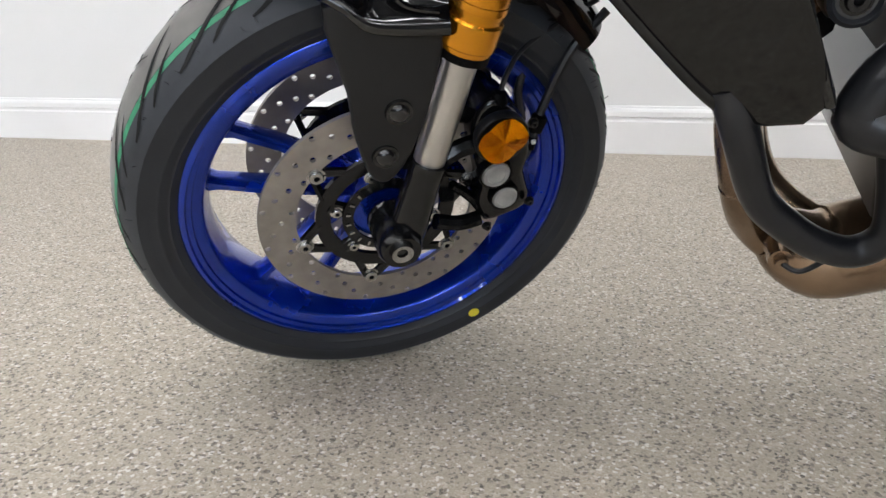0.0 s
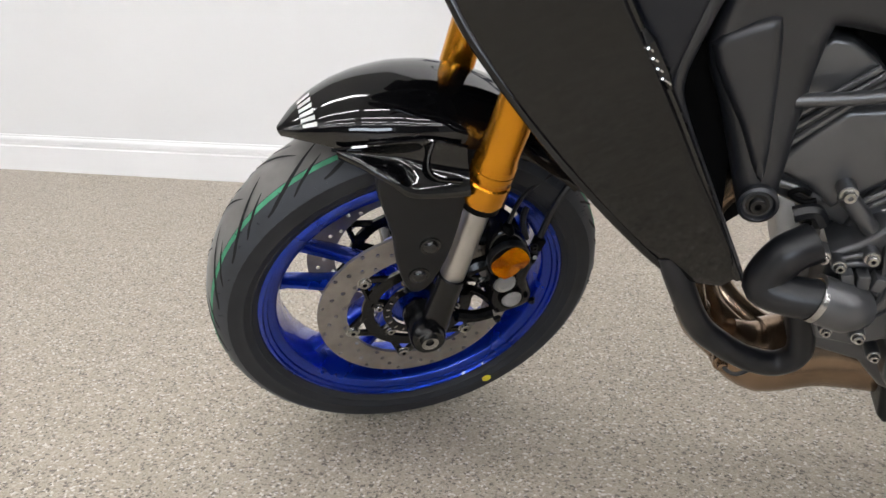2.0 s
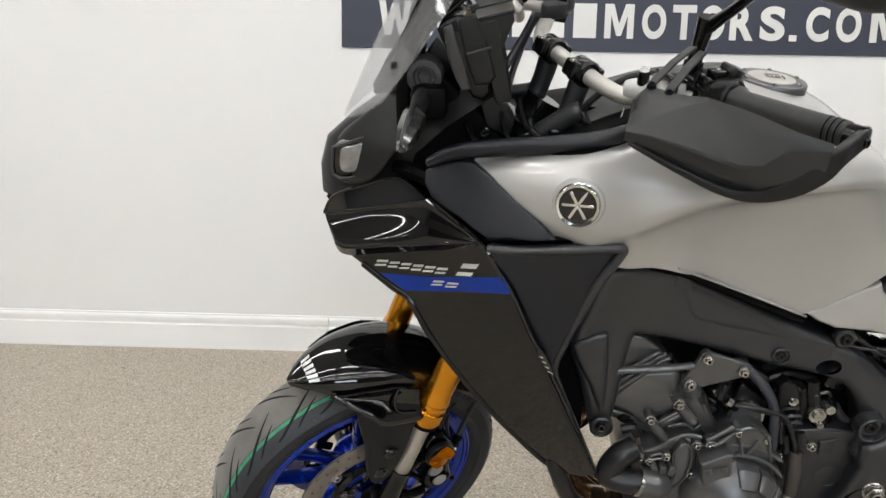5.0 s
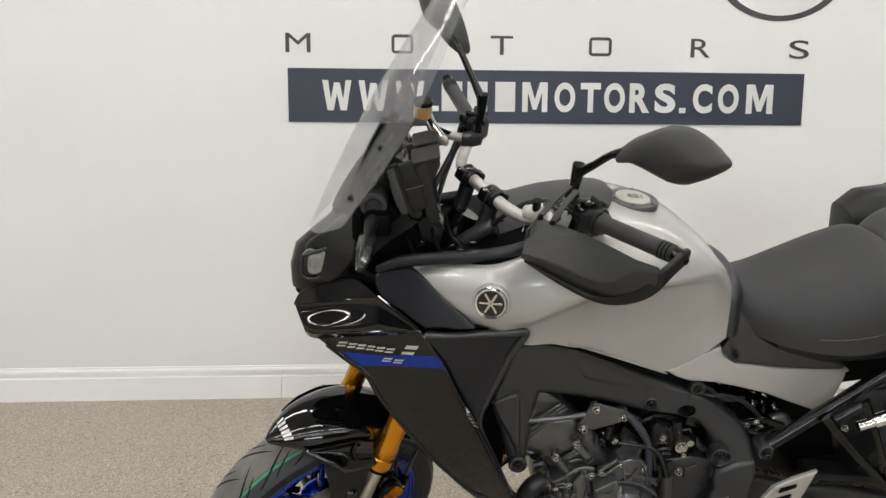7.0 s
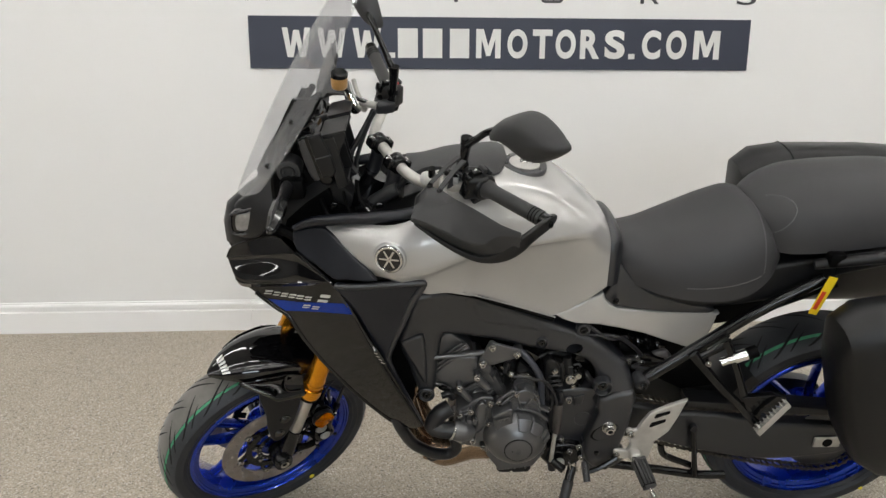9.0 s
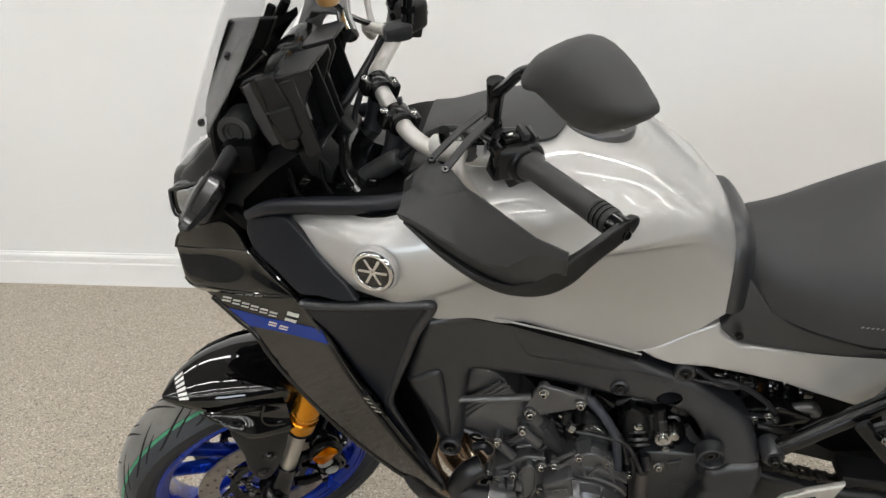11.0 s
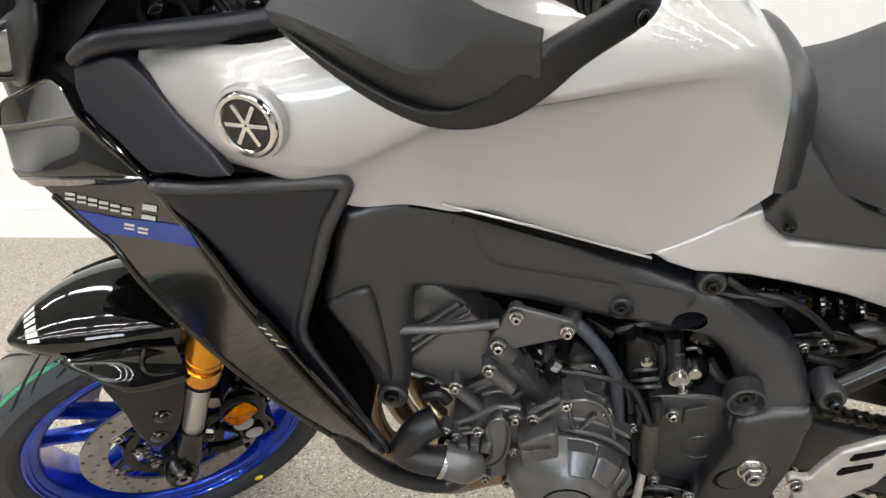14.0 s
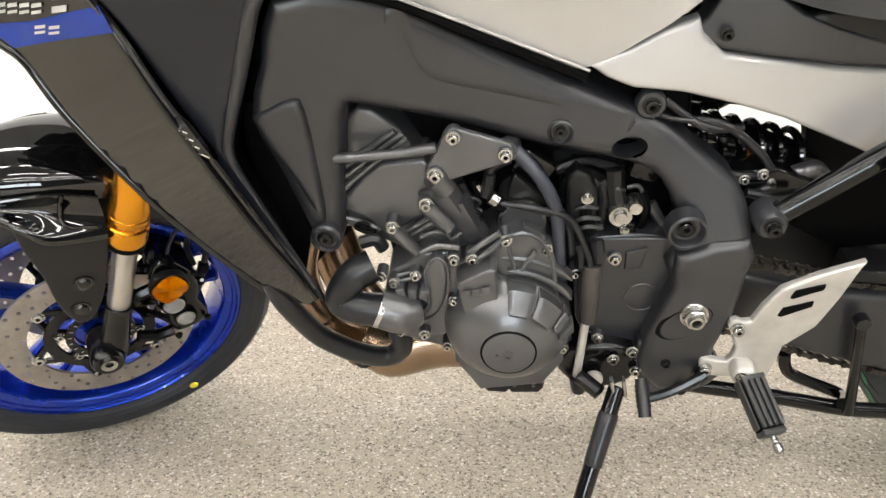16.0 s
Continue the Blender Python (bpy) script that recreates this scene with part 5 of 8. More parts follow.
for y0 in (-1, 1):
    s = y0
    g0, g1 = Vector((0.474, s * 0.235, 1.172)), Vector((0.504, s * 0.392, 1.194))
    grip = part("grip", tube([g0, g0.lerp(g1, 0.06), g0.lerp(g1, 0.10), g0.lerp(g1, 0.9), g1], [0.021, 0.021, 0.0165, 0.0165, 0.0165], 20, 4, smooth=False), PEGRUBBER, bar, "black rubber grip")
    for k in range(7):
        p = g0.lerp(g1, 0.82 + 0.024 * k)
        d = (g1 - g0).normalized()
        part("grip_rib", tube([p, p + d * 0.0018], 0.0172, 20), DARK if k % 2 else GUARDGREY, grip)
    part("bar_end", tube([g1, g1.lerp(g0, -0.12)], 0.0155, 16), SEMI, bar)
    sw = part("switch_block", box((0.052, 0.058, 0.056), bevel=0.011, seg=3, turn=Matrix.Rotation(radians(20) * s, 4, "Z")), MATTE, bar, "black switch block", m=Matrix.Translation((0.462, s * 0.205, 1.172)))
    for dx, dz, sx, mat in ((-0.005, 0.032, 0.024, SEMI), (0.020, 0.024, 0.014, MATTE), (0.028, 0.004, 0.016, MATTE), (0.028, -0.016, 0.012, SEMI)):
        part("button", box((sx, 0.020, 0.010), bevel=0.003), mat, sw, m=Matrix.Translation((dx, s * 0.004, dz)))
    part("button_mark", box((0.006, 0.0025, 0.001), bevel=0), WHITE, sw, "small white mark", False, m=Matrix.Translation((-0.005, s * 0.004, 0.0375)))
    axis = (g1 - g0).normalized()
    part("switch_flange", tube([g0 - axis * 0.016, g0 - axis * 0.013, g0 - axis * 0.003, g0], [0.024, 0.029, 0.029, 0.026], 24, smooth=False), MATTE, bar)
    for dx, dz, size, mat in ((0.012, 0.036, (0.010, 0.026, 0.012), GUARDGREY), (0.026, 0.030, (0.008, 0.030, 0.010), GUARDGREY), (-0.024, 0.020, (0.016, 0.024, 0.020), SEMI), (-0.026, -0.010, (0.012, 0.028, 0.030), SEMI), (0.006, -0.034, (0.034, 0.034, 0.022), MATTE), (0.030, -0.010, (0.014, 0.018, 0.014), GUARDGREY)):
        part("switch", box(size, bevel=0.003, turn=Matrix.Rotation(0.25, 4, "Y")), mat, sw, m=Matrix.Translation((dx, s * 0.006, dz)))
    part("mount_collar", tube([(0.450, s * 0.168, 1.195), (0.4505, s * 0.168, 1.205)], 0.0135, 6, smooth=False), SEMI, bar, smooth=False)
    part("lever_perch", box((0.05, 0.032, 0.03), bevel=0.008), SATIN, bar, m=Matrix.Translation((0.428, s * 0.165, 1.165)))
    part("lever", tube([(0.408, s * 0.165, 1.172), (0.386, s * 0.20, 1.165), (0.399, s * 0.22, 1.135), (0.414, s * 0.26, 1.122), (0.425, s * 0.32, 1.126), (0.434, s * 0.36, 1.138)], [0.010, 0.009, 0.0085, 0.007, 0.006, 0.007], 10), ALU, bar, "bare metal hand lever")
    # mirror
    part("mirror_mount", tube([(0.448, s * 0.168, 1.175), (0.452, s * 0.168, 1.225), (0.453, s * 0.169, 1.268)], [0.011, 0.0105, 0.0135], 14, smooth=False), SEMI, bar, "black mirror mount")
    arm = part("mirror_arm", tube([(0.453, s * 0.172, 1.254), (0.448, s * 0.21, 1.290), (0.440, s * 0.255, 1.335), (0.440, s * 0.295, 1.362)], [0.0105, 0.0075, 0.007, 0.010], 12), SEMI, bar, "black mirror arm")
    face = [(0.255, 1.338), (0.279, 1.373), (0.303, 1.396), (0.347, 1.430), (0.386, 1.442), (0.426, 1.440), (0.455, 1.431), (0.470, 1.424), (0.464, 1.408), (0.413, 1.358), (0.371, 1.348), (0.322, 1.344), (0.287, 1.337), (0.262, 1.323)]
    loop = spline([(0.0, y, z) for y, z in face], 2, True)
    cy, cz = 0.370, 1.388
    rings = []
    for x, k in ((0.466, 0.98), (0.461, 1.0), (0.452, 0.99), (0.440, 0.93), (0.429, 0.80), (0.421, 0.58), (0.417, 0.28)):
        rings.append([(x, s * (cy + (p.y - cy) * k), cz + (p.z - cz) * k) for p in loop])
    mir = part("mirror", loft(rings), GUARDGREY, bar, "black rear view mirror shell")
    part("mirror_glass", loft([[(0.4672, s * (cy + (p.y - cy) * k), cz + (p.z - cz) * k) for p in loop] for k in (0.93, 0.5, 0.02)]), CHROME, mir, "mirror glass")
part("brake_reservoir", lathe([(0.0, 1.197), (0.018, 1.197), (0.020, 1.20), (0.020, 1.225), (0.0, 1.225)], (0.330, 0.215, 0.018), 20, axis="z"), BRASS, bar, "amber fluid reservoir")
part("reservoir_cap", lathe([(0.0, 1.226), (0.021, 1.226), (0.021, 1.235), (0.018, 1.238), (0.0, 1.238)], (0.330, 0.215, 0.018), 20, axis="z"), SEMI, bar)
part("stop_switch", box((0.012, 0.016, 0.010), bevel=0.003), RED, bar, "red stop switch", m=Matrix.Translation((0.478, 0.205, 1.200)))
part("master_cylinder", tube([(0.345, 0.15, 1.185), (0.35, 0.20, 1.192), (0.365, 0.25, 1.198)], [0.014, 0.013, 0.010], 14), CHROME, bar, "bare metal master cylinder")
part("reservoir_stay", tube([(0.338, 0.205, 1.215), (0.36, 0.20, 1.19), (0.40, 0.185, 1.17)], 0.005, 8), SEMI, bar)
perch = part("clutch_perch", tube([(0.385, -0.118, 1.148), (0.398, -0.138, 1.156), (0.424, -0.160, 1.166), (0.440, -0.178, 1.170)], [0.015, 0.0185, 0.0185, 0.015], 16), CAST, bar, "bare metal clutch lever perch")
part("perch_cap", tube([(0.392, -0.140, 1.166), (0.388, -0.142, 1.190)], [0.009, 0.008], 12), SEMI, perch)
part("perch_plate", box((0.030, 0.040, 0.004), bevel=0.002, turn=Matrix.Rotation(0.3, 4, "Y")), SEMI, perch, m=Matrix.Translation((0.418, -0.165, 1.186)))
bolt(perch, (0.405, -0.150, 1.176), 0.006, turn=Matrix.Rotation(radians(-90), 4, "X"))
bolt(perch, (0.428, -0.172, 1.188), 0.005, turn=Matrix.Rotation(radians(-90), 4, "X"))
part("wire_loop", tube([(0.40, -0.10, 1.13), (0.41, -0.14, 1.175), (0.44, -0.18, 1.185), (0.455, -0.2, 1.16)], 0.0045, 8), HOSE, bar, "black cable")
part("wire_loop", tube([(0.30, 0.06, 1.00), (0.33, 0.12, 1.06), (0.39, 0.17, 1.13), (0.43, 0.19, 1.16)], 0.0055, 8), HOSE, bar, "black cable")
part("tie", tube([(0.40, -0.13, 1.135), (0.37, -0.17, 1.07), (0.345, -0.16, 1.055), (0.385, -0.12, 1.12)], 0.0009, 5), WHITE, bar, "thin white tie")

# hand guards, as they stand with the bar turned
GUARD_ROWS = (
    ((0.431, -0.262, 1.140), (0.454, -0.216, 1.149), (0.486, -0.240, 1.143), (0.509, -0.302, 1.153), (0.540, -0.332, 1.148), (0.566, -0.354, 1.141), (0.593, -0.374, 1.132), (0.630, -0.389, 1.123)),
    ((0.421, -0.275, 1.108), (0.448, -0.284, 1.121), (0.478, -0.293, 1.137), (0.510, -0.305, 1.149), (0.539, -0.341, 1.130), (0.562, -0.360, 1.125), (0.592, -0.377, 1.124), (0.630, -0.390, 1.119)),
    ((0.418, -0.284, 1.104), (0.444, -0.302, 1.103), (0.486, -0.334, 1.097), (0.514, -0.350, 1.090), (0.540, -0.364, 1.085), (0.562, -0.374, 1.088), (0.588, -0.379, 1.112), (0.629, -0.391, 1.114)),
    ((0.419, -0.274, 1.090), (0.444, -0.287, 1.082), (0.484, -0.315, 1.069), (0.514, -0.330, 1.058), (0.540, -0.341, 1.051), (0.568, -0.355, 1.050), (0.602, -0.375, 1.066), (0.630, -0.385, 1.090)),
    ((0.425, -0.252, 1.087), (0.450, -0.265, 1.079), (0.490, -0.293, 1.066), (0.520, -0.308, 1.055), (0.545, -0.319, 1.048), (0.572, -0.333, 1.047), (0.602, -0.356, 1.062), (0.626, -0.370, 1.087)))


def guard_mesh():
    """A folded shield: a bolted upper facet, a broad flat face, and a rounded lower lip turned under."""
    rows = [[Vector(a).lerp(Vector(b), k / 3) for a, b in zip(r, r[1:]) for k in range(3)] + [Vector(r[-1])] for r in GUARD_ROWS]
    cols = [[Vector(p) for p in c] for c in zip(*rows)]
    rings = []
    for c in cols:
        ring = []
        for a, b in zip(c, c[1:]):
            ring += [a.lerp(b, 0.06), a.lerp(b, 0.5), a.lerp(b, 0.94)]
        rings.append([c[0]] + ring + [c[-1]])
    bm = loft(rings, False, False)
    bmesh.ops.recalc_face_normals(bm, faces=bm.faces)
    bmesh.ops.solidify(bm, geom=bm.faces[:], thickness=0.004)
    return bm


def guard_arm():
    """The flat rim that runs on from the lip to the bar end."""
    spine = [(0.428, -0.272, 1.086, 0.003), (0.482, -0.316, 1.066, 0.005), (0.534, -0.343, 1.048, 0.006), (0.572, -0.358, 1.048, 0.008), (0.608, -0.374, 1.068, 0.012), (0.638, -0.376, 1.096, 0.0160), (0.667, -0.347, 1.104, 0.0145), (0.692, -0.319, 1.108, 0.0145), (0.705, -0.302, 1.110, 0.0120), (0.710, -0.294, 1.110, 0.0060)]
    path = spline([p[:3] for p in spine], 4)
    rings = []
    for i, p in enumerate(path):
        h = float(np.interp(i / 4, range(len(spine)), [q[3] for q in spine]))
        d = (path[min(i + 1, len(path) - 1)] - path[max(i - 1, 0)]).normalized()
        out = d.cross(Vector((0, 0, 1))).normalized()
        up = out.cross(d).normalized()
        rings.append([p + up * (h * math.copysign(abs(math.sin(a)) ** 0.5, math.sin(a))) + out * (0.006 * math.copysign(abs(math.cos(a)) ** 0.6, math.cos(a))) for a in (2 * math.pi * k / 16 for k in range(16))])
    return loft(rings)


hg = part("hand_guard", guard_mesh(), GUARDGREY, bike, "matt dark grey hand guard", sharp=22)
part("guard_rim", guard_arm(), MATTE, hg, "black guard rim reaching to the bar end", sharp=50)
for p in ((0.4575, -0.222, 1.1475), (0.477, -0.240, 1.1415)):
    bolt(hg, p, 0.0058, True, turn=Matrix.Rotation(radians(-58), 4, "X"))
bolt(hg, (0.697, -0.321, 1.106), 0.0075, True, turn=Matrix.Rotation(radians(42), 4, "Z"), deep=0.6)
for a, b, w in (((0.478, -0.236, 1.145), (0.530, -0.178, 1.186), 0.0062), ((0.458, -0.218, 1.150), (0.520, -0.164, 1.190), 0.0058)):
    a, b = Vector(a), Vector(b)
    side = (b - a).cross(Vector((0, 0, 1))).normalized() * w
    lift = Vector((0, 0, 0.0016))
    part("guard_stay", loft([[p + side * q + lift * z for q, z in ((-1, -1), (1, -1), (1, 1), (-1, 1))] for p in (a, a.lerp(b, 0.5) + Vector((0, 0, 0.004)), b)]), GUARDGREY, hg, "flat black guard stay", smooth=False)
UNTURN = STEER @ FLIP @ STEER.inverted()
share("hand_guard", hg, bike, UNTURN, "matt dark grey hand guard")

# ---- tank ----
# sections from the crown down to the lower edge: half width and height
TANK_SECTIONS = (
    (0.225, (0, 1.020), (0.120, 1.022), (0.150, 1.012), (0.160, 1.002), (0.163, 0.992), (0.161, 0.986), (0.157, 0.980), (0.150, 0.975)),
    (0.300, (0, 1.030), (0.155, 1.038), (0.196, 1.022), (0.216, 0.992), (0.218, 0.967), (0.216, 0.952), (0.209, 0.940), (0.200, 0.930)),
    (0.370, (0, 1.045), (0.185, 1.049), (0.232, 1.028), (0.250, 0.990), (0.251, 0.960), (0.246, 0.944), (0.238, 0.932), (0.226, 0.922)),
    (0.440, (0, 1.085), (0.165, 1.068), (0.222, 1.020), (0.236, 0.970), (0.233, 0.938), (0.224, 0.920), (0.216, 0.896), (0.210, 0.876)),
    (0.500, (0, 1.108), (0.148, 1.090), (0.208, 1.048), (0.231, 0.990), (0.232, 0.964), (0.221, 0.945), (0.208, 0.906), (0.201, 0.872)),
    (0.548, (0, 1.118), (0.141, 1.100), (0.201, 1.057), (0.226, 1.002), (0.228, 0.981), (0.216, 0.960), (0.203, 0.906), (0.197, 0.861)),
    (0.574, (0, 1.121), (0.139, 1.103), (0.199, 1.058), (0.223, 1.005), (0.223, 0.987), (0.202, 0.964), (0.185, 0.906), (0.179, 0.850)),
    (0.650, (0, 1.126), (0.130, 1.108), (0.186, 1.062), (0.210, 1.010), (0.210, 0.992), (0.188, 0.970), (0.166, 0.888), (0.160, 0.811)),
    (0.750, (0, 1.098), (0.108, 1.084), (0.158, 1.052), (0.182, 1.014), (0.184, 0.998), (0.172, 0.974), (0.151, 0.872), (0.140, 0.766)),
    (0.830, (0, 1.041), (0.075, 1.036), (0.120, 1.024), (0.143, 1.006), (0.148, 0.990), (0.146, 0.968), (0.139, 0.890), (0.136, 0.803)),
    (0.865, (0, 1.008), (0.060, 1.004), (0.095, 0.996), (0.117, 0.982), (0.126, 0.966), (0.128, 0.945), (0.130, 0.890), (0.131, 0.826)),
    (0.890, (0, 0.982), (0.050, 0.978), (0.080, 0.970), (0.102, 0.956), (0.112, 0.940), (0.118, 0.920), (0.123, 0.884), (0.126, 0.845)))
TANK_LINES = [spline([(q[0], q[j][0], q[j][1]) for q in TANK_SECTIONS], 8) for j in range(1, 9)]


@functools.lru_cache(None)
def tank_section(x):
    """The eight places of the section at x, joined by a smooth curve."""
    pts = []
    for line in TANK_LINES:
        k = [p.x for p in line]
        pts.append((0.0, float(np.interp(x, k, [p.y for p in line])), float(np.interp(x, k, [p.z for p in line]))))
    return spline([(0.0, -pts[1][1], pts[1][2])] + pts, 12)[12:]


def tank_place(x, phi, off=0.0):
    row = tank_section(round(float(x), 5))
    a = min(abs(phi) / (math.pi / 2), 1.0) * (len(row) - 1)
    i = min(int(a), len(row) - 2)
    p = row[i].lerp(row[i + 1], a - i)
    d = (row[i + 1] - row[i]).normalized()
    n = Vector((0, -d.z, d.y))
    q = p + n * off
    return Vector((x, math.copysign(q.y, phi) if phi else 0.0, q.z))


class TankSkin:
    """The near side of the tank as y over (x, z), lifted outwards."""

    def y(self, x, z):
        row = tank_section(round(min(max(x, 0.226), 0.889), 3))[30:]
        far = float(np.interp(-z, [-p.z for p in row], [p.y for p in row]))
        return -far + max(0.0, 0.226 - x) * 0.5


xs = np.linspace(0.225, 0.89, 70)
tank_bm = loft([[tank_place(x, -math.pi / 2 + math.pi * k / 168) for k in range(169)] for x in xs], False, True)
for _ in range(14):
    bmesh.ops.smooth_vert(tank_bm, verts=[v for v in tank_bm.verts if 0.37 < v.co.x < 0.60 and not v.is_boundary], factor=0.5, use_axis_x=True, use_axis_y=True, use_axis_z=True)
tank = part("fuel_tank", tank_bm, SILVER, bike, "silver painted fuel tank with side wings", sharp=60)


def collar_ring(dx, off):
    return [tank_place(0.889, -math.pi / 2 + math.pi * k / 64, off) + Vector((dx, 0, 0)) for k in range(65)]


part("tank_collar", loft([collar_ring(-0.004, -0.004), collar_ring(-0.002, 0.0015), collar_ring(0.003, 0.0030), collar_ring(0.010, 0.0022), collar_ring(0.018, -0.003), collar_ring(0.026, -0.012), collar_ring(0.034, -0.024)], False, False), SATIN, tank, "dark grey moulded trim between tank and seat")


def tank_patch(x0, x1, p0, p1, off, n=14, shape=None):
    rings = []
    for i in range(n + 1):
        x = x0 + (x1 - x0) * i / n
        lo, hi = (shape(i / n, p0, p1) if shape else (p0, p1))
        rings.append([tank_place(x, lo + (hi - lo) * k / 16, off) for k in range(17)])
    bm = loft(rings, False, False)
    bmesh.ops.recalc_face_normals(bm, faces=bm.faces)
    bmesh.ops.solidify(bm, geom=bm.faces[:], thickness=0.004)
    return bm


part("tank_cover", tank_patch(0.40, 0.640, -0.15, 0.32, 0.006, 20, lambda t, a, b: (a * (0.75 + 0.25 * min(1, t * 3)) * (1 - 0.75 * max(0, (t - 0.86) / 0.14) ** 2), b * (1 - 0.6 * max(0, (t - 0.7) / 0.3) ** 2))), GUARDGREY, tank, "matt dark grey tank cover")
# Dark sheet hides the silver tank front in place of cockpit shade.
part("cockpit_shade_cover", tank_patch(0.228, 0.455, -0.27, 0.27, 0.003, 12), DARK, tank, "dark sheet over the tank front, standing for cockpit shade")
cap = part("filler_cap", lathe([(0.0, 0.010), (0.034, 0.010), (0.036, 0.009), (0.036, 0.005)], seg=40, axis="z"), ALU, tank, "bare metal filler cap", m=Matrix.Translation((0.680, -0.032, 1.1165)) @ pose(0, 0, 0, 5, 5, 0))
part("cap_ring", lathe([(0.036, 0.004), (0.0365, 0.0075), (0.052, 0.0075), (0.054, 0.005), (0.054, -0.006)], seg=40, axis="z"), ENGINE, cap, "grey filler ring")
part("cap_flap", box((0.022, 0.016, 0.003), bevel=0.001), STEEL, cap, m=Matrix.Translation((0, 0, 0.0115)))
part("cap_slot", box((0.0015, 0.016, 0.001), bevel=0), DARK, cap, m=Matrix.Translation((0.018, 0, 0.0103)))
for k in range(6):
    a = 2 * math.pi * k / 6 + 0.3
    bolt(cap, (0.045 * math.cos(a), 0.045 * math.sin(a), 0.0085), 0.0035, turn=Matrix.Rotation(radians(-90), 4, "X"), deep=0.6)
for flip in (None, FLIP):
    wing = part("upper_panel", panel(UPPER, 0.010, 0.003, 0, 0.012, 2), INNERBLACK, bike, "matt black panel beside the tank", m=flip)
    c = (0.371, TankSkin().y(0.371, 0.990) - 0.001, 0.990)
    tilt = Matrix.Rotation(radians(-4), 4, "X") @ Matrix.Rotation(radians(-12), 4, "Z")
    badge = part("badge", lathe([(0.0, -0.004), (0.0245, -0.004), (0.026, -0.0075), (0.0295, -0.0085), (0.0315, -0.006), (0.033, 0.004)], seg=48), CHROME, wing, "round chrome ringed badge", m=Matrix.Translation(c) @ tilt)
    part("badge_face", lathe([(0.0, -0.0048), (0.0248, -0.0048), (0.0248, -0.0035)], seg=48), GLOSS, badge, "black badge face")
    for k in range(6):
        a = 2 * math.pi * k / 6 + math.pi / 2
        part("badge_spoke", box((0.0042, 0.0014, 0.021), (0, -0.0052, 0.0115), 0.0004), CHROME, badge, m=Matrix.Rotation(a, 4, "Y"))
    part("badge_surround", lathe([(0.032, -0.003), (0.035, -0.0015), (0.037, 0.006)], seg=40), SILVER, wing, m=Matrix.Translation(c) @ tilt)
    # Dark tubes stand for the shade in the gaps below wing and tank.
    part("wing_shadow_gap", tube([(0.245, -0.222, 0.922), (0.30, -0.222, 0.925), (0.36, -0.226, 0.928), (0.42, -0.224, 0.926)], 0.005, 6), DARK, bike, m=flip)
    part("tank_shadow_gap", tube([(0.500, -0.190, 0.868), (0.560, -0.184, 0.852), (0.632, -0.166, 0.816), (0.700, -0.150, 0.784), (0.762, -0.138, 0.755)], 0.006, 8), DARK, bike, "dark strip standing for the shaded gap under the tank edge", m=flip)
    part("tank_skirt", tube([(0.535, -0.200, 0.872), (0.632, -0.172, 0.826), (0.766, -0.142, 0.764)], 0.0017, 8), SILVER, bike, "silver tank lower edge", m=flip)
    tail = part("side_cover", panel([(0.766, -0.140, 0.769), (0.808, -0.130, 0.786), (0.885, -0.115, 0.816), (0.919, -0.115, 0.775), (1.169, -0.100, 0.746), (1.186, -0.100, 0.738), (1.184, -0.100, 0.715), (1.172, -0.100, 0.674), (1.154, -0.100, 0.650), (1.130, -0.100, 0.639), (1.002, -0.120, 0.697), (0.877, -0.135, 0.734), (0.818, -0.140, 0.742)], 0.014, 0.006, 0.004, 0.016, 2), SILVER, bike, "silver painted side cover under the seat", m=flip)
    trim = part("seat_trim", panel([(0.851, -0.050, 1.010), (0.874, -0.070, 0.982), (0.900, -0.100, 0.929), (0.945, -0.120, 0.862), (0.994, -0.120, 0.822), (1.069, -0.120, 0.797), (1.145, -0.120, 0.776), (1.156, -0.120, 0.756), (0.917, -0.120, 0.779), (0.884, -0.110, 0.802), (0.903, -0.100, 0.834), (0.876, -0.085, 0.936), (0.860, -0.060, 0.984)], 0.03, 0.005, 0.0, 0.014, 2), SATIN, bike, "satin black trim under the seat nose", m=flip)
    bolt(trim, (0.914, -0.126, 0.800), 0.007, True)

# ---- seats ----
def smooth_rows(cols, n):
    k = np.linspace(0, 1, len(cols[0]))
    q = np.linspace(0, 1, n)
    out = []
    for c in cols:
        p = spline([(a, 0, b) for a, b in zip(k, c)], 12)
        out.append(np.interp(q, [v.x for v in p], [v.z for v in p]))
    return out


def seat_loft(xs, top, half, low, n=2.6):
    rings = []
    for x, t, h, l in zip(xs, top, half, low):
        ring = []
        for k in range(33):
            a = -math.pi / 2 + math.pi * k / 32
            y = h * (1 if a >= 0 else -1) * abs(math.sin(a)) ** (2 / n)
            z = l + (t - l) * max(0.0, math.cos(a)) ** (2 / n)
            ring.append((x, y, z))
        rings.append(ring)
    return rings


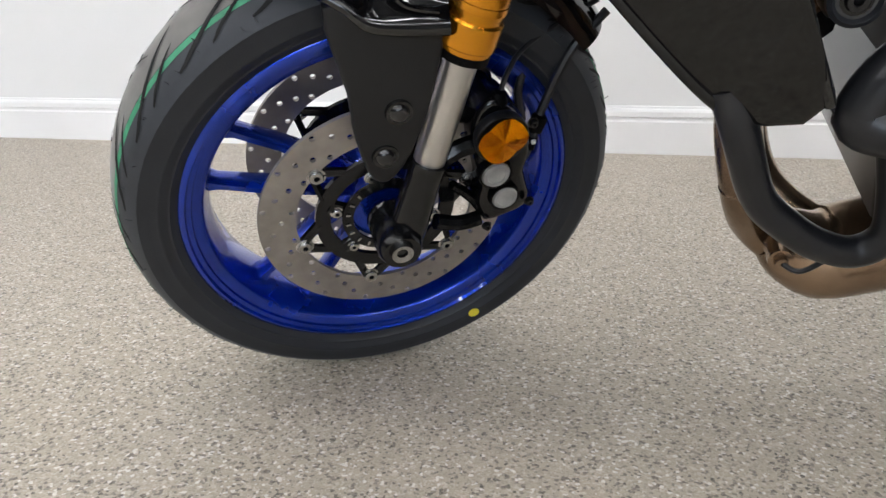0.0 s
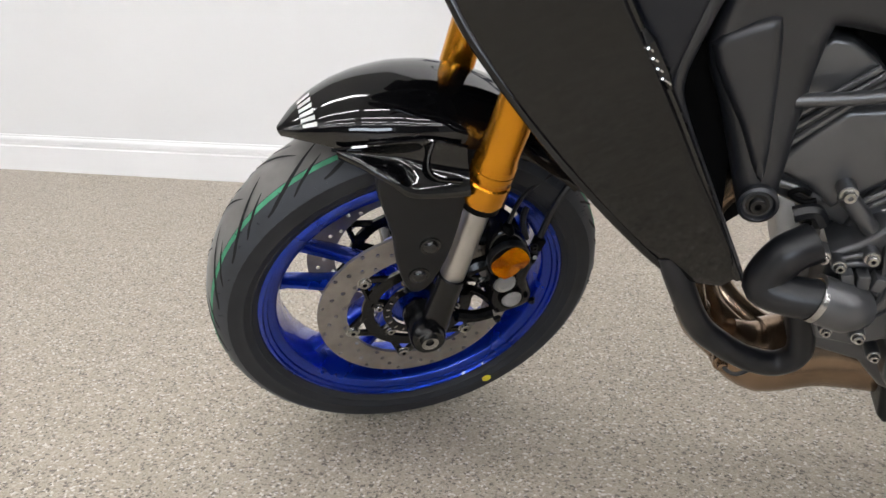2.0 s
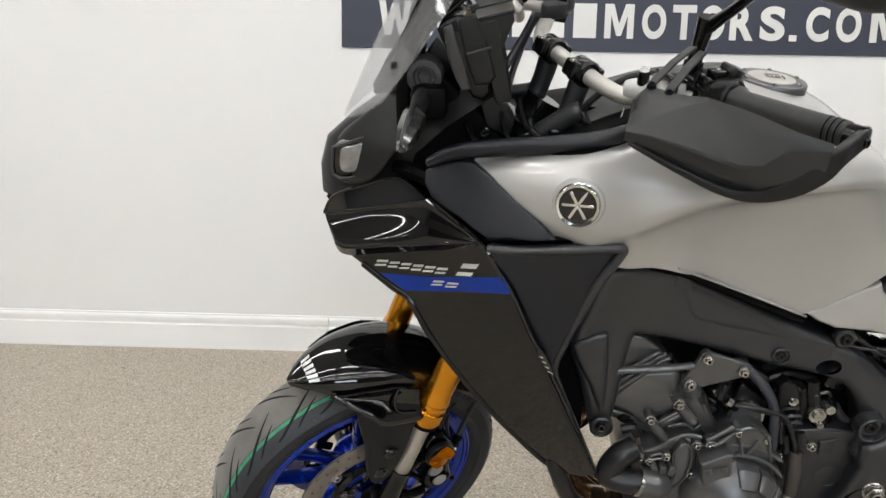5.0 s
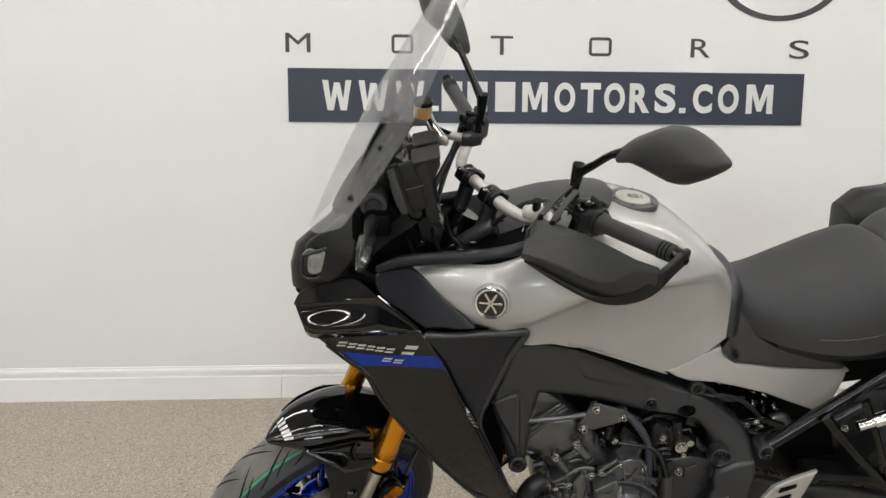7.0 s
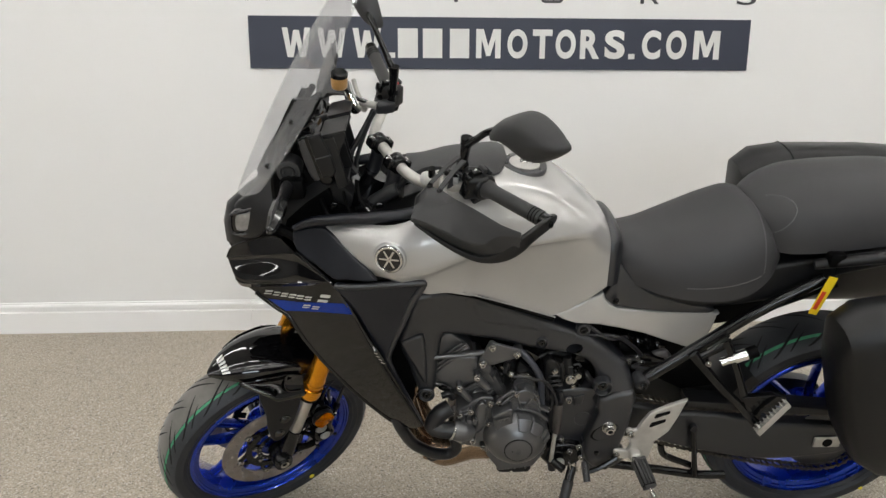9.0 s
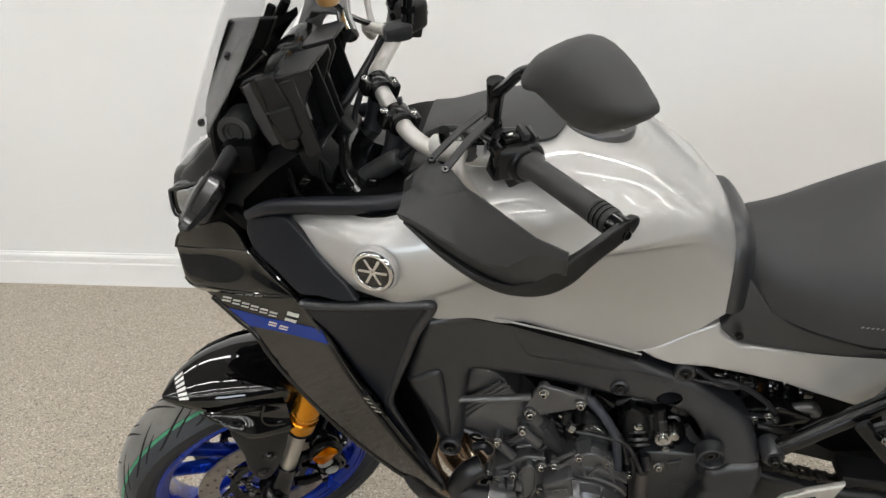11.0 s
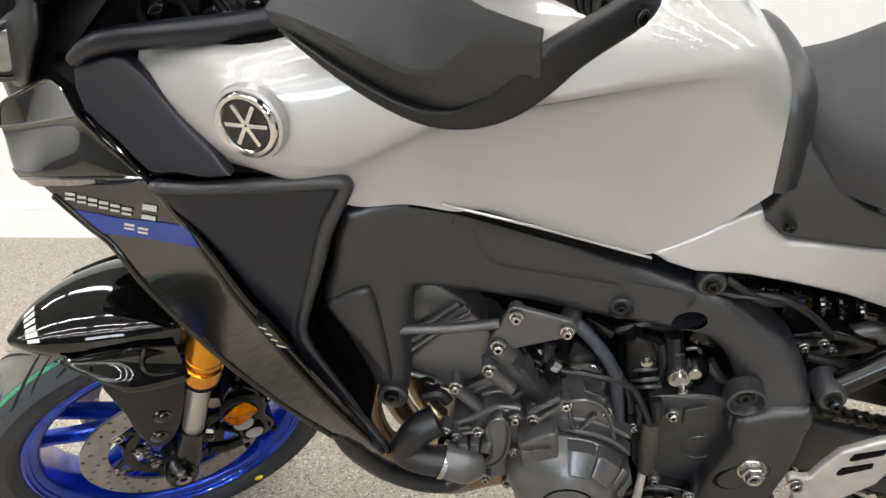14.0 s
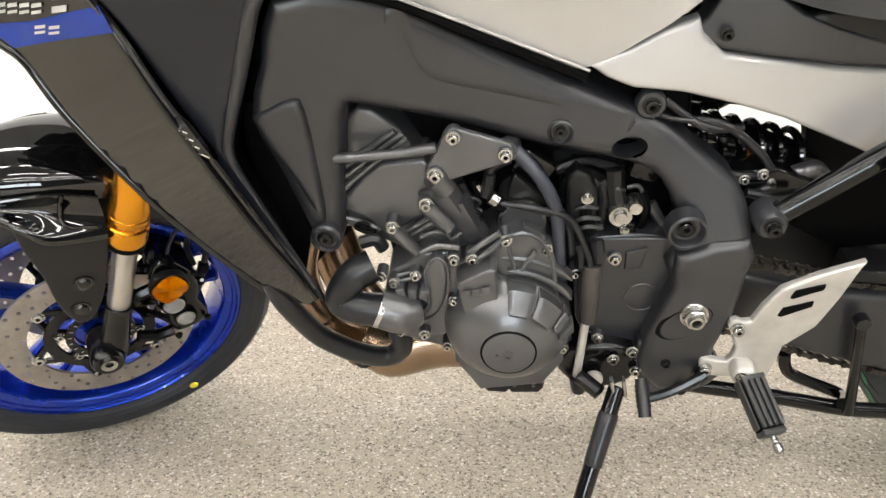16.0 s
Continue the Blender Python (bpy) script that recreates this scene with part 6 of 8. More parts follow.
cols = smooth_rows([(0.905, 0.938, 1.00, 1.08, 1.16, 1.22, 1.262, 1.29), (0.945, 0.941, 0.948, 0.978, 1.016, 1.034, 1.010, 0.955), (0.072, 0.105, 0.140, 0.168, 0.175, 0.172, 0.160, 0.130), (0.87, 0.848, 0.832, 0.826, 0.828, 0.845, 0.880, 0.915)], 36)
seat = part("rider_seat", loft(seat_loft(*cols), False, True), VINYL, bike, "padded black vinyl rider seat with pale stitching", sharp=70)
bm = bmesh.new()
for i in range(60):
    t = i / 60
    if t < 0.55:
        a = math.pi * (0.02 + 0.44 * t / 0.55)
        x = 1.235 + 0.008 * math.sin(a)
        top, h, l = (float(np.interp(x, cols[0], c)) for c in cols[1:])
        y, z = -h * abs(math.sin(a)) ** (2 / 2.6) - 0.0015, l + (top - l) * max(0, math.cos(a)) ** (2 / 2.6) + 0.0015
    else:
        x = 1.235 - 0.17 * (t - 0.55) / 0.45
        top, h, l = (float(np.interp(x, cols[0], c)) for c in cols[1:])
        a = math.pi * 0.46
        y, z = -h * abs(math.sin(a)) ** (2 / 2.6) - 0.0015, l + (top - l) * max(0, math.cos(a)) ** (2 / 2.6) + 0.004
    tube([(x, y, z), (x - 0.003, y, z - 0.0025)], 0.0009, 4, bm=bm)
part("stitching", bm, THREAD, seat, "pale grey stitching")
cols2 = smooth_rows([(1.235, 1.28, 1.34, 1.42, 1.50, 1.58, 1.65, 1.70), (1.030, 1.064, 1.090, 1.101, 1.105, 1.107, 1.098, 1.06), (0.09, 0.135, 0.155, 0.160, 0.160, 0.155, 0.14, 0.10), (0.95, 0.94, 0.945, 0.955, 0.965, 0.975, 0.985, 1.0)], 30)
pill = part("passenger_seat", loft(seat_loft(*cols2), False, True), VINYL, bike, "padded black vinyl passenger seat", sharp=70)
bm = bmesh.new()
for i in range(46):
    t = i / 46
    x = 1.262 + 0.045 * math.sin(math.pi * min(1, t * 1.15)) ** 0.8
    top, h, l = (float(np.interp(x, cols2[0], c)) for c in cols2[1:])
    a = math.pi * (0.10 + 0.36 * t)
    y, z = -h * math.sin(a) ** (2 / 2.6) - 0.0015, l + (top - l) * math.cos(a) ** (2 / 2.6) + 0.0015
    tube([(x, y, z), (x + 0.001, y - 0.0005, z - 0.003)], 0.0009, 4, bm=bm)
part("stitching", bm, THREAD, pill, "pale grey stitching")
part("seat_base", block([(0.96, -0.12, 0.81), (1.29, -0.13, 0.90), (1.70, -0.13, 0.98), (1.70, -0.13, 0.93), (1.45, -0.13, 0.87), (1.30, -0.13, 0.80), (1.12, -0.125, 0.775), (0.98, -0.12, 0.785)], 0.24, 0.012, 0.0, 0.06, 2), MATTE, bike, "black plastic seat base and tail")
part("grab_rail", tube([(1.36, -0.16, 0.92), (1.48, -0.19, 0.955), (1.62, -0.19, 0.975), (1.72, -0.15, 0.98)], [0.012, 0.016, 0.016, 0.012], 10), MATTE, bike, "black passenger grab rail")

# ---- frame ----
BEAM = [(0.429, -0.197, 0.860), (0.500, -0.187, 0.864), (0.549, -0.172, 0.852), (0.589, -0.160, 0.833), (0.675, -0.138, 0.787), (0.755, -0.124, 0.744), (0.810, -0.120, 0.719), (0.864, -0.124, 0.698), (0.915, -0.138, 0.657), (0.957, -0.155, 0.625), (0.978, -0.172, 0.584), (0.984, -0.182, 0.553), (0.983, -0.185, 0.511), (0.887, -0.180, 0.505), (0.891, -0.172, 0.535), (0.895, -0.160, 0.566), (0.878, -0.145, 0.606), (0.851, -0.136, 0.636), (0.795, -0.132, 0.653), (0.719, -0.138, 0.668), (0.624, -0.150, 0.698), (0.509, -0.170, 0.730), (0.490, -0.174, 0.723), (0.479, -0.174, 0.638), (0.472, -0.172, 0.558), (0.460, -0.172, 0.536), (0.438, -0.172, 0.540), (0.428, -0.174, 0.567), (0.403, -0.180, 0.660), (0.384, -0.190, 0.723), (0.405, -0.195, 0.788)]
beam_skin = Skin(BEAM, 0.008)
for flip in (None, FLIP):
    beam = part("main_frame", cut_oval(panel(BEAM, 0.044, 0.018, 0, 0.014, 2, beam_skin), 0.8223, 0.668, 0.0215, 0.0140, radians(6)), SATIN, bike, "satin black cast main frame", m=flip)
    plate = part("pivot_plate", panel([(0.893, -0.178, 0.535), (0.978, -0.182, 0.561), (0.984, -0.182, 0.509), (0.980, -0.182, 0.444), (0.966, -0.182, 0.383), (0.961, -0.182, 0.306), (0.899, -0.182, 0.302), (0.867, -0.182, 0.358), (0.882, -0.182, 0.441), (0.896, -0.182, 0.489)], 0.05, 0.012, 0.004, 0.02, 2), SATIN, bike, "satin black swingarm pivot plate", m=flip)
    part("frame_plate", panel([(0.388, -0.196, 0.726), (0.410, -0.196, 0.741), (0.438, -0.196, 0.750), (0.447, -0.194, 0.735), (0.452, -0.188, 0.661), (0.454, -0.184, 0.591), (0.446, -0.184, 0.587), (0.423, -0.188, 0.645), (0.403, -0.192, 0.685)], 0.016, 0.009, 0.002, 0.010, 2), SATIN, beam)
    part("beam_face", panel([(0.536, -0.175, 0.850), (0.548, -0.172, 0.823), (0.560, -0.168, 0.784), (0.577, -0.163, 0.756), (0.610, -0.155, 0.742), (0.650, -0.148, 0.731), (0.743, -0.136, 0.708), (0.801, -0.132, 0.693), (0.835, -0.132, 0.692), (0.815, -0.124, 0.708), (0.755, -0.126, 0.736), (0.675, -0.140, 0.780), (0.589, -0.162, 0.827)], 0.02, 0.020, 0.0, 0.008, 2, beam_skin, 0.0022), SATIN, beam, "raised upper face of the frame beam", sharp=60)
    lug = part("mount_lug", lathe([(0.018, -0.118), (0.018, -0.131), (0.0155, -0.134), (0.0, -0.134)], (0.8425, 0, 0.7185), 24), SATIN, beam, "round black mounting lug")
    bolt(beam, (0.8425, -0.134, 0.7185), 0.0095, True, deep=0.6)
    for x, y, z, r in ((0.4515, -0.178, 0.5585, 0.0135), (0.7385, -0.141, 0.690, 0.0105)):
        part("boss", lathe([(r * 1.5, y + 0.004), (r * 1.5, y - 0.006), (r * 1.25, y - 0.008), (r * 1.05, y - 0.004), (0.0, y - 0.004)], (x, 0, z), 28), SATIN, beam)
        bolt(beam, (x, y - 0.004, z), r * 0.75, True, deep=0.6)
    bolt(beam, (0.8965, -0.176, 0.5765), 0.011, True, deep=0.4)
    part("recess", lathe([(0.0255, -0.165), (0.0235, -0.1865), (0.0205, -0.1880), (0.0185, -0.184), (0.0165, -0.177), (0.0, -0.175)], (0.8965, 0, 0.5765), 28), SATIN, beam)
    part("frame_hole", loft([[(0.8223 + f * (0.0215 * math.cos(a) * 0.9945 - 0.0140 * math.sin(a) * 0.1045), y, 0.668 + f * (0.0215 * math.cos(a) * 0.1045 + 0.0140 * math.sin(a) * 0.9945)) for a in (2 * math.pi * k / 32 for k in range(32))] for f, y in ((1.0, -0.1370), (0.97, -0.1330), (0.96, -0.105))], True, False), SATIN, beam, "rim of the oval opening through the frame")
    # Dark oval stands for the shaded opening beside the pivot.
    part("pivot_recess", lathe([(0.046, -0.187), (0.040, -0.190), (0.036, -0.187), (0.034, -0.1845), (0.0, -0.1845)], (0, 0, 0), 32), DARK, plate, m=Matrix.Translation((0.918, 0.004, 0.432)) @ pose(0, 0, 0, 0, -38, 0) @ Matrix.Diagonal((0.92, 1, 0.55, 1)))
    part("pivot_washer", lathe([(0.0, -0.189), (0.0185, -0.189), (0.0198, -0.187), (0.0198, -0.183)], (0.926, 0, 0.448), 32), STEEL, plate, "bright pivot washer")
    part("pivot_nut", lathe([(0.0, -0.199), (0.0145, -0.199), (0.0162, -0.197), (0.0162, -0.188)], (0.926, 0, 0.448), 6), STEEL, plate, "bright hexagonal pivot nut", smooth=False)
    part("pivot_end", lathe([(0.005, -0.200), (0.0065, -0.205), (0.0098, -0.205), (0.0108, -0.202), (0.0108, -0.197)], (0.926, 0, 0.448), 24), STEEL, plate)
    # Dark disc colours in the shade of the bore.
    part("pivot_bore", lathe([(0.0, -0.2005), (0.0065, -0.2005)], (0.926, 0, 0.448), 16), DARK, plate)
for p, r in [((0.903, -0.185, 0.360), 0.0060), ((0.949, -0.187, 0.344), 0.0060), ((0.930, -0.185, 0.314), 0.0090)]:
    bolt(bike, p, r, True)

# ---- engine ----
eng = part("engine_block", block([(0.562, -0.130, 0.508), (0.653, -0.130, 0.546), (0.682, -0.130, 0.564), (0.746, -0.130, 0.530), (0.761, -0.130, 0.484), (0.772, -0.130, 0.328), (0.745, -0.130, 0.268), (0.672, -0.130, 0.268), (0.630, -0.130, 0.288), (0.601, -0.130, 0.323), (0.521, -0.130, 0.343), (0.510, -0.130, 0.428), (0.530, -0.130, 0.498)], 0.26, 0.012, 0.0, 0.05, 1), ENGINE, bike, "dark grey engine crankcase")
head = part("cylinder_head", block([(0.482, -0.140, 0.702), (0.498, -0.140, 0.717), (0.515, -0.140, 0.715), (0.548, -0.140, 0.688), (0.582, -0.140, 0.635), (0.609, -0.140, 0.595), (0.642, -0.140, 0.535), (0.601, -0.140, 0.516), (0.559, -0.140, 0.508), (0.469, -0.140, 0.550)], 0.27, 0.006, 0.001, 0.03, 1), ENGINE, eng, "dark grey cylinder head")
for pts in [[(0.472, -0.150, 0.625), (0.514, -0.150, 0.659), (0.552, -0.150, 0.690)], [(0.471, -0.152, 0.610), (0.521, -0.152, 0.655), (0.558, -0.152, 0.683)], [(0.473, -0.147, 0.638), (0.507, -0.147, 0.664), (0.542, -0.147, 0.691)]]:
    part("gasket_rib", tube(pts, 0.0038, 8), ENGINE, head)
part("cylinder_face", block([(0.471, -0.150, 0.597), (0.498, -0.150, 0.628), (0.522, -0.150, 0.650), (0.576, -0.150, 0.655), (0.591, -0.150, 0.641), (0.607, -0.150, 0.611), (0.588, -0.150, 0.582), (0.567, -0.150, 0.568), (0.547, -0.150, 0.556), (0.527, -0.150, 0.540), (0.503, -0.150, 0.564), (0.469, -0.150, 0.581)], 0.12, 0.007, 0.002, 0.02, 1), ENGINE, eng, "smooth grey cylinder side")
part("cylinder_skirt", block([(0.562, -0.146, 0.564), (0.602, -0.146, 0.603), (0.620, -0.146, 0.599), (0.638, -0.146, 0.556), (0.642, -0.146, 0.530), (0.608, -0.146, 0.516), (0.578, -0.146, 0.512), (0.545, -0.146, 0.519)], 0.10, 0.005, 0.0, 0.02, 1), ENGINE, eng)
part("strut", tube([(0.470, -0.168, 0.665), (0.510, -0.168, 0.668), (0.555, -0.168, 0.673), (0.593, -0.168, 0.680)], 0.0068, 12), ENGINE, eng, "grey round strut")
part("engine_bracket", panel([(0.604, -0.168, 0.702), (0.612, -0.168, 0.706), (0.680, -0.168, 0.685), (0.687, -0.168, 0.671), (0.678, -0.168, 0.660), (0.604, -0.168, 0.634), (0.583, -0.168, 0.629), (0.579, -0.168, 0.649)], 0.005, 0.003, 0.0, 0.03, 1), ENGINE, eng, "black steel mounting bracket", sharp=30)
for p, q, r in [((0.577, -0.170, 0.603), (0.607, -0.170, 0.568), 0.0105), ((0.533, -0.170, 0.569), (0.564, -0.170, 0.531), 0.0095), ((0.590, -0.165, 0.640), (0.603, -0.160, 0.619), 0.0160), ((0.674, -0.160, 0.672), (0.682, -0.130, 0.666), 0.0140)]:
    part("stud_boss", tube([p, q], [r, r * 0.9], 14), ENGINE, eng)
for p, q, r in [((0.596, -0.155, 0.616), (0.614, -0.155, 0.586), 0.0200), ((0.614, -0.150, 0.599), (0.635, -0.150, 0.557), 0.0200), ((0.634, -0.150, 0.559), (0.651, -0.150, 0.535), 0.0160), ((0.582, -0.150, 0.617), (0.594, -0.152, 0.592), 0.0180)]:
    part("cast_step", tube([p, q], [r, r * 0.92], 4, smooth=False), ENGINE, eng, smooth=False)
part("pump_base", panel([(0.529, -0.182, 0.508), (0.552, -0.182, 0.520), (0.571, -0.182, 0.538), (0.617, -0.182, 0.541), (0.623, -0.182, 0.454), (0.605, -0.182, 0.403), (0.573, -0.182, 0.389), (0.534, -0.182, 0.395), (0.524, -0.182, 0.431)], 0.05, 0.005, 0.0, 0.012, 1), ENGINE, eng, "water pump housing")
part("pump_cover", panel([(0.575, -0.196, 0.518), (0.584, -0.196, 0.536), (0.594, -0.196, 0.540), (0.604, -0.196, 0.529), (0.606, -0.196, 0.502), (0.601, -0.196, 0.470), (0.587, -0.196, 0.447), (0.573, -0.196, 0.439), (0.566, -0.196, 0.444), (0.579, -0.196, 0.464), (0.578, -0.196, 0.492)], 0.02, 0.006, 0.003, 0.010, 3), ENGINE, eng, "raised water pump cover")
part("clutch_cover", panel([(0.638, -0.188, 0.531), (0.672, -0.188, 0.566), (0.697, -0.188, 0.577), (0.719, -0.188, 0.567), (0.734, -0.188, 0.539), (0.745, -0.188, 0.481), (0.739, -0.188, 0.471), (0.708, -0.188, 0.494), (0.675, -0.188, 0.505), (0.655, -0.188, 0.526)], 0.04, 0.004, 0.0, 0.012, 1), ENGINE, eng, "upper crankcase cover with raised ribs")
part("cover_flange", panel([(0.610, -0.178, 0.516), (0.637, -0.178, 0.530), (0.674, -0.178, 0.566), (0.701, -0.178, 0.577), (0.726, -0.178, 0.564), (0.747, -0.178, 0.519), (0.758, -0.178, 0.454), (0.765, -0.178, 0.351), (0.738, -0.178, 0.305), (0.648, -0.178, 0.290), (0.612, -0.178, 0.346), (0.607, -0.178, 0.450)], 0.05, 0.005, 0.0, 0.014, 1), ENGINE, eng, "stepped cover flange")
CORE = (0.684, 0, 0.426)
cover = part("generator_cover", lathe([(0.085, -0.160), (0.085, -0.186), (0.082, -0.196), (0.076, -0.209), (0.067, -0.221), (0.055, -0.232), (0.044, -0.239), (0.0365, -0.2425), (0.0358, -0.2400), (0.0342, -0.2400), (0.0335, -0.2445), (0.031, -0.2455), (0.0, -0.246)], CORE, 72), ENGINE, eng, "domed generator cover with round cap")
# Dark ring laid on the groove colours in its shade.
part("cap_groove_shade", lathe([(0.0338, -0.2430), (0.0343, -0.2436), (0.0362, -0.2436), (0.0367, -0.2415)], CORE, 48), DARK, cover, "dark ring for the shaded groove round the cap")
part("cap_mark", lathe([(0.0075, -0.2445), (0.0085, -0.2475), (0.0045, -0.2475), (0.0035, -0.245)], (0.684, 0, 0.424), 6), ENGINE, cover, smooth=False)


def sector(r0, r1, y0, y1, a0, a1):
    """A raised block bent round the cover's axis, its top sloping outwards."""
    rings = []
    for k in range(9):
        a = radians(a0 + (a1 - a0) * k / 8)
        e = 0.002 if k in (0, 8) else 0.0
        prof = ((r0, y0 + 0.02), (r0 + e, y0 + e), (r0 + 0.003, y0 - 0.001 + e), (r1 - 0.003, y1 - 0.001 + e), (r1 - e, y1 + 0.001), (r1, y1 + 0.02))
        rings.append([(CORE[0] + q * math.cos(a), y, CORE[2] + q * math.sin(a)) for q, y in prof])
    return loft(rings)


for r0, r1, y0, y1, a0, a1 in ((0.056, 0.083, -0.2375, -0.2195, 66, 92), (0.058, 0.082, -0.2365, -0.2180, 34, 62), (0.064, 0.084, -0.2300, -0.2130, 22, 31), (0.066, 0.086, -0.2270, -0.2100, 4, 14)):
    part("cover_pad", sector(r0, r1, y0, y1, a0, a1), ENGINE, cover)
for r0, y0, a0, a1 in ((0.094, -0.196, 32, 92), (0.110, -0.190, 44, 96)):
    part("cover_arc", sector(r0 - 0.0035, r0 + 0.0035, y0, y0, a0, a1), ENGINE, cover)
pad = part("cover_pad", panel([(0.617, -0.218, 0.515), (0.633, -0.218, 0.525), (0.659, -0.218, 0.540), (0.666, -0.218, 0.537), (0.671, -0.218, 0.480), (0.647, -0.218, 0.467), (0.633, -0.218, 0.454), (0.624, -0.218, 0.479)], 0.05, 0.004, 0.0, 0.010, 1), ENGINE, eng, "raised cover pad")
for k in range(3):
    part("plain_bar", box((0.010, 0.0015, 0.011), bevel=0.001, turn=Matrix.Rotation(-0.22, 4, "Y")), ENGINE, pad, "raised bar", m=Matrix.Translation((0.630 + 0.0125 * k, -0.2215, 0.504 + 0.0030 * k)))
part("sprocket_cover", panel([(0.770, -0.150, 0.526), (0.798, -0.150, 0.544), (0.894, -0.150, 0.546), (0.906, -0.150, 0.492), (0.882, -0.150, 0.403), (0.864, -0.150, 0.361), (0.806, -0.150, 0.380), (0.780, -0.150, 0.411)], 0.04, 0.005, 0.001, 0.02, 1), SATIN, eng, "black plastic sprocket cover")
part("cover_flap", panel([(0.834, -0.156, 0.524), (0.860, -0.156, 0.532), (0.856, -0.156, 0.500), (0.835, -0.156, 0.497)], 0.006, 0.0015, 0.0, 0.008, 0), SATIN, eng)
part("cover_ring", lathe([(0.0215, -0.156), (0.0222, -0.1568), (0.0229, -0.156)], (0.862, 0, 0.452), 32), SATIN, eng)
pan = part("oil_pan", block([(0.646, -0.100, 0.262), (0.752, -0.100, 0.262), (0.749, -0.100, 0.214), (0.742, -0.100, 0.204), (0.699, -0.100, 0.202), (0.694, -0.100, 0.209), (0.689, -0.100, 0.202), (0.660, -0.100, 0.203), (0.652, -0.100, 0.213)], 0.22, 0.006, 0.0, 0.01, 1), MATTE, eng, "finned oil pan")
for k in range(3):
    part("pan_fin", box((0.004, 0.010, 0.024), bevel=0.001), ENGINE, pan, m=Matrix.Translation((0.672 + 0.03 * k, -0.104, 0.238)))
for p, r in [((0.613, -0.192, 0.536), 0.0070), ((0.636, -0.192, 0.537), 0.0070), ((0.677, -0.190, 0.565), 0.0070), ((0.728, -0.185, 0.549), 0.0070), ((0.750, -0.185, 0.461), 0.0070), ((0.612, -0.192, 0.469), 0.0060), ((0.564, -0.195, 0.512), 0.0065), ((0.520, -0.195, 0.509), 0.0060), ((0.536, -0.197, 0.501), 0.0060), ((0.540, -0.194, 0.415), 0.0055), ((0.572, -0.194, 0.411), 0.0065), ((0.601, -0.170, 0.368), 0.0060), ((0.762, -0.180, 0.378), 0.0060), ((0.811, -0.160, 0.381), 0.0070), ((0.820, -0.156, 0.515), 0.0075), ((0.579, -0.172, 0.604), 0.0080), ((0.535, -0.172, 0.570), 0.0075), ((0.674, -0.172, 0.673), 0.0075), ((0.613, -0.173, 0.695), 0.0075), ((0.591, -0.173, 0.646), 0.0085), ((0.771, -0.160, 0.493), 0.0060)]:
    bolt(eng, p, r)
    part("bolt_boss", lathe([(r * 1.25, 0.02), (r * 1.25, -0.0005), (0.0, -0.0005)], seg=14), ENGINE, eng, m=Matrix.Translation(p))


def rim_line(outline, rad, mat, parent, lift=0.002):
    pts = shift(outline, 0, -lift)
    return part("cast_rim", tube(pts + pts[:1], rad, 6, 2), mat, parent)


rim_line([(0.575, -0.196, 0.518), (0.584, -0.196, 0.536), (0.594, -0.196, 0.540), (0.604, -0.196, 0.529), (0.606, -0.196, 0.502), (0.601, -0.196, 0.470), (0.587, -0.196, 0.447), (0.573, -0.196, 0.439), (0.566, -0.196, 0.444), (0.579, -0.196, 0.464), (0.578, -0.196, 0.492)], 0.0022, ENGINE, eng, 0.001)
rim_line([(0.638, -0.188, 0.531), (0.672, -0.188, 0.566), (0.697, -0.188, 0.577), (0.719, -0.188, 0.567), (0.734, -0.188, 0.539), (0.745, -0.188, 0.481), (0.739, -0.188, 0.471), (0.708, -0.188, 0.494), (0.675, -0.188, 0.505), (0.655, -0.188, 0.526)], 0.0030, ENGINE, eng, 0.003)
rim_line([(0.770, -0.150, 0.526), (0.798, -0.150, 0.544), (0.894, -0.150, 0.546), (0.906, -0.150, 0.492), (0.882, -0.150, 0.403), (0.864, -0.150, 0.361), (0.806, -0.150, 0.380), (0.780, -0.150, 0.411)], 0.002, SATIN, eng, 0.0)
for pts, rad in [([(0.678, -0.192, 0.568), (0.684, -0.193, 0.542), (0.692, -0.193, 0.516)], 0.0028), ([(0.715, -0.191, 0.549), (0.704, -0.193, 0.533), (0.694, -0.193, 0.515)], 0.0028), ([(0.638, -0.192, 0.532), (0.657, -0.193, 0.549), (0.676, -0.193, 0.568)], 0.0036), ([(0.632, -0.186, 0.542), (0.649, -0.187, 0.557), (0.670, -0.187, 0.574)], 0.0045), ([(0.570, -0.165, 0.551), (0.588, -0.168, 0.560), (0.603, -0.168, 0.558), (0.610, -0.168, 0.550), (0.621, -0.165, 0.560)], 0.0030), ([(0.547, -0.158, 0.552), (0.570, -0.160, 0.569), (0.585, -0.160, 0.580)], 0.0035), ([(0.552, -0.158, 0.545), (0.574, -0.160, 0.563), (0.590, -0.160, 0.573)], 0.0035), ([(0.565, -0.190, 0.478), (0.574, -0.194, 0.472), (0.584, -0.194, 0.465)], 0.0030), ([(0.533, -0.190, 0.496), (0.552, -0.190, 0.502), (0.565, -0.190, 0.502)], 0.0030), ([(0.535, -0.188, 0.504), (0.548, -0.188, 0.509), (0.562, -0.188, 0.513)], 0.0030), ([(0.571, -0.186, 0.541), (0.593, -0.186, 0.552), (0.619, -0.186, 0.549)], 0.0040), ([(0.472, -0.150, 0.569), (0.499, -0.150, 0.560), (0.515, -0.150, 0.550)], 0.0040), ([(0.682, -0.200, 0.507), (0.715, -0.198, 0.493), (0.746, -0.190, 0.468)], 0.0030)]:
    part("cast_rib", tube(pts, rad, 8, 3), ENGINE, eng)
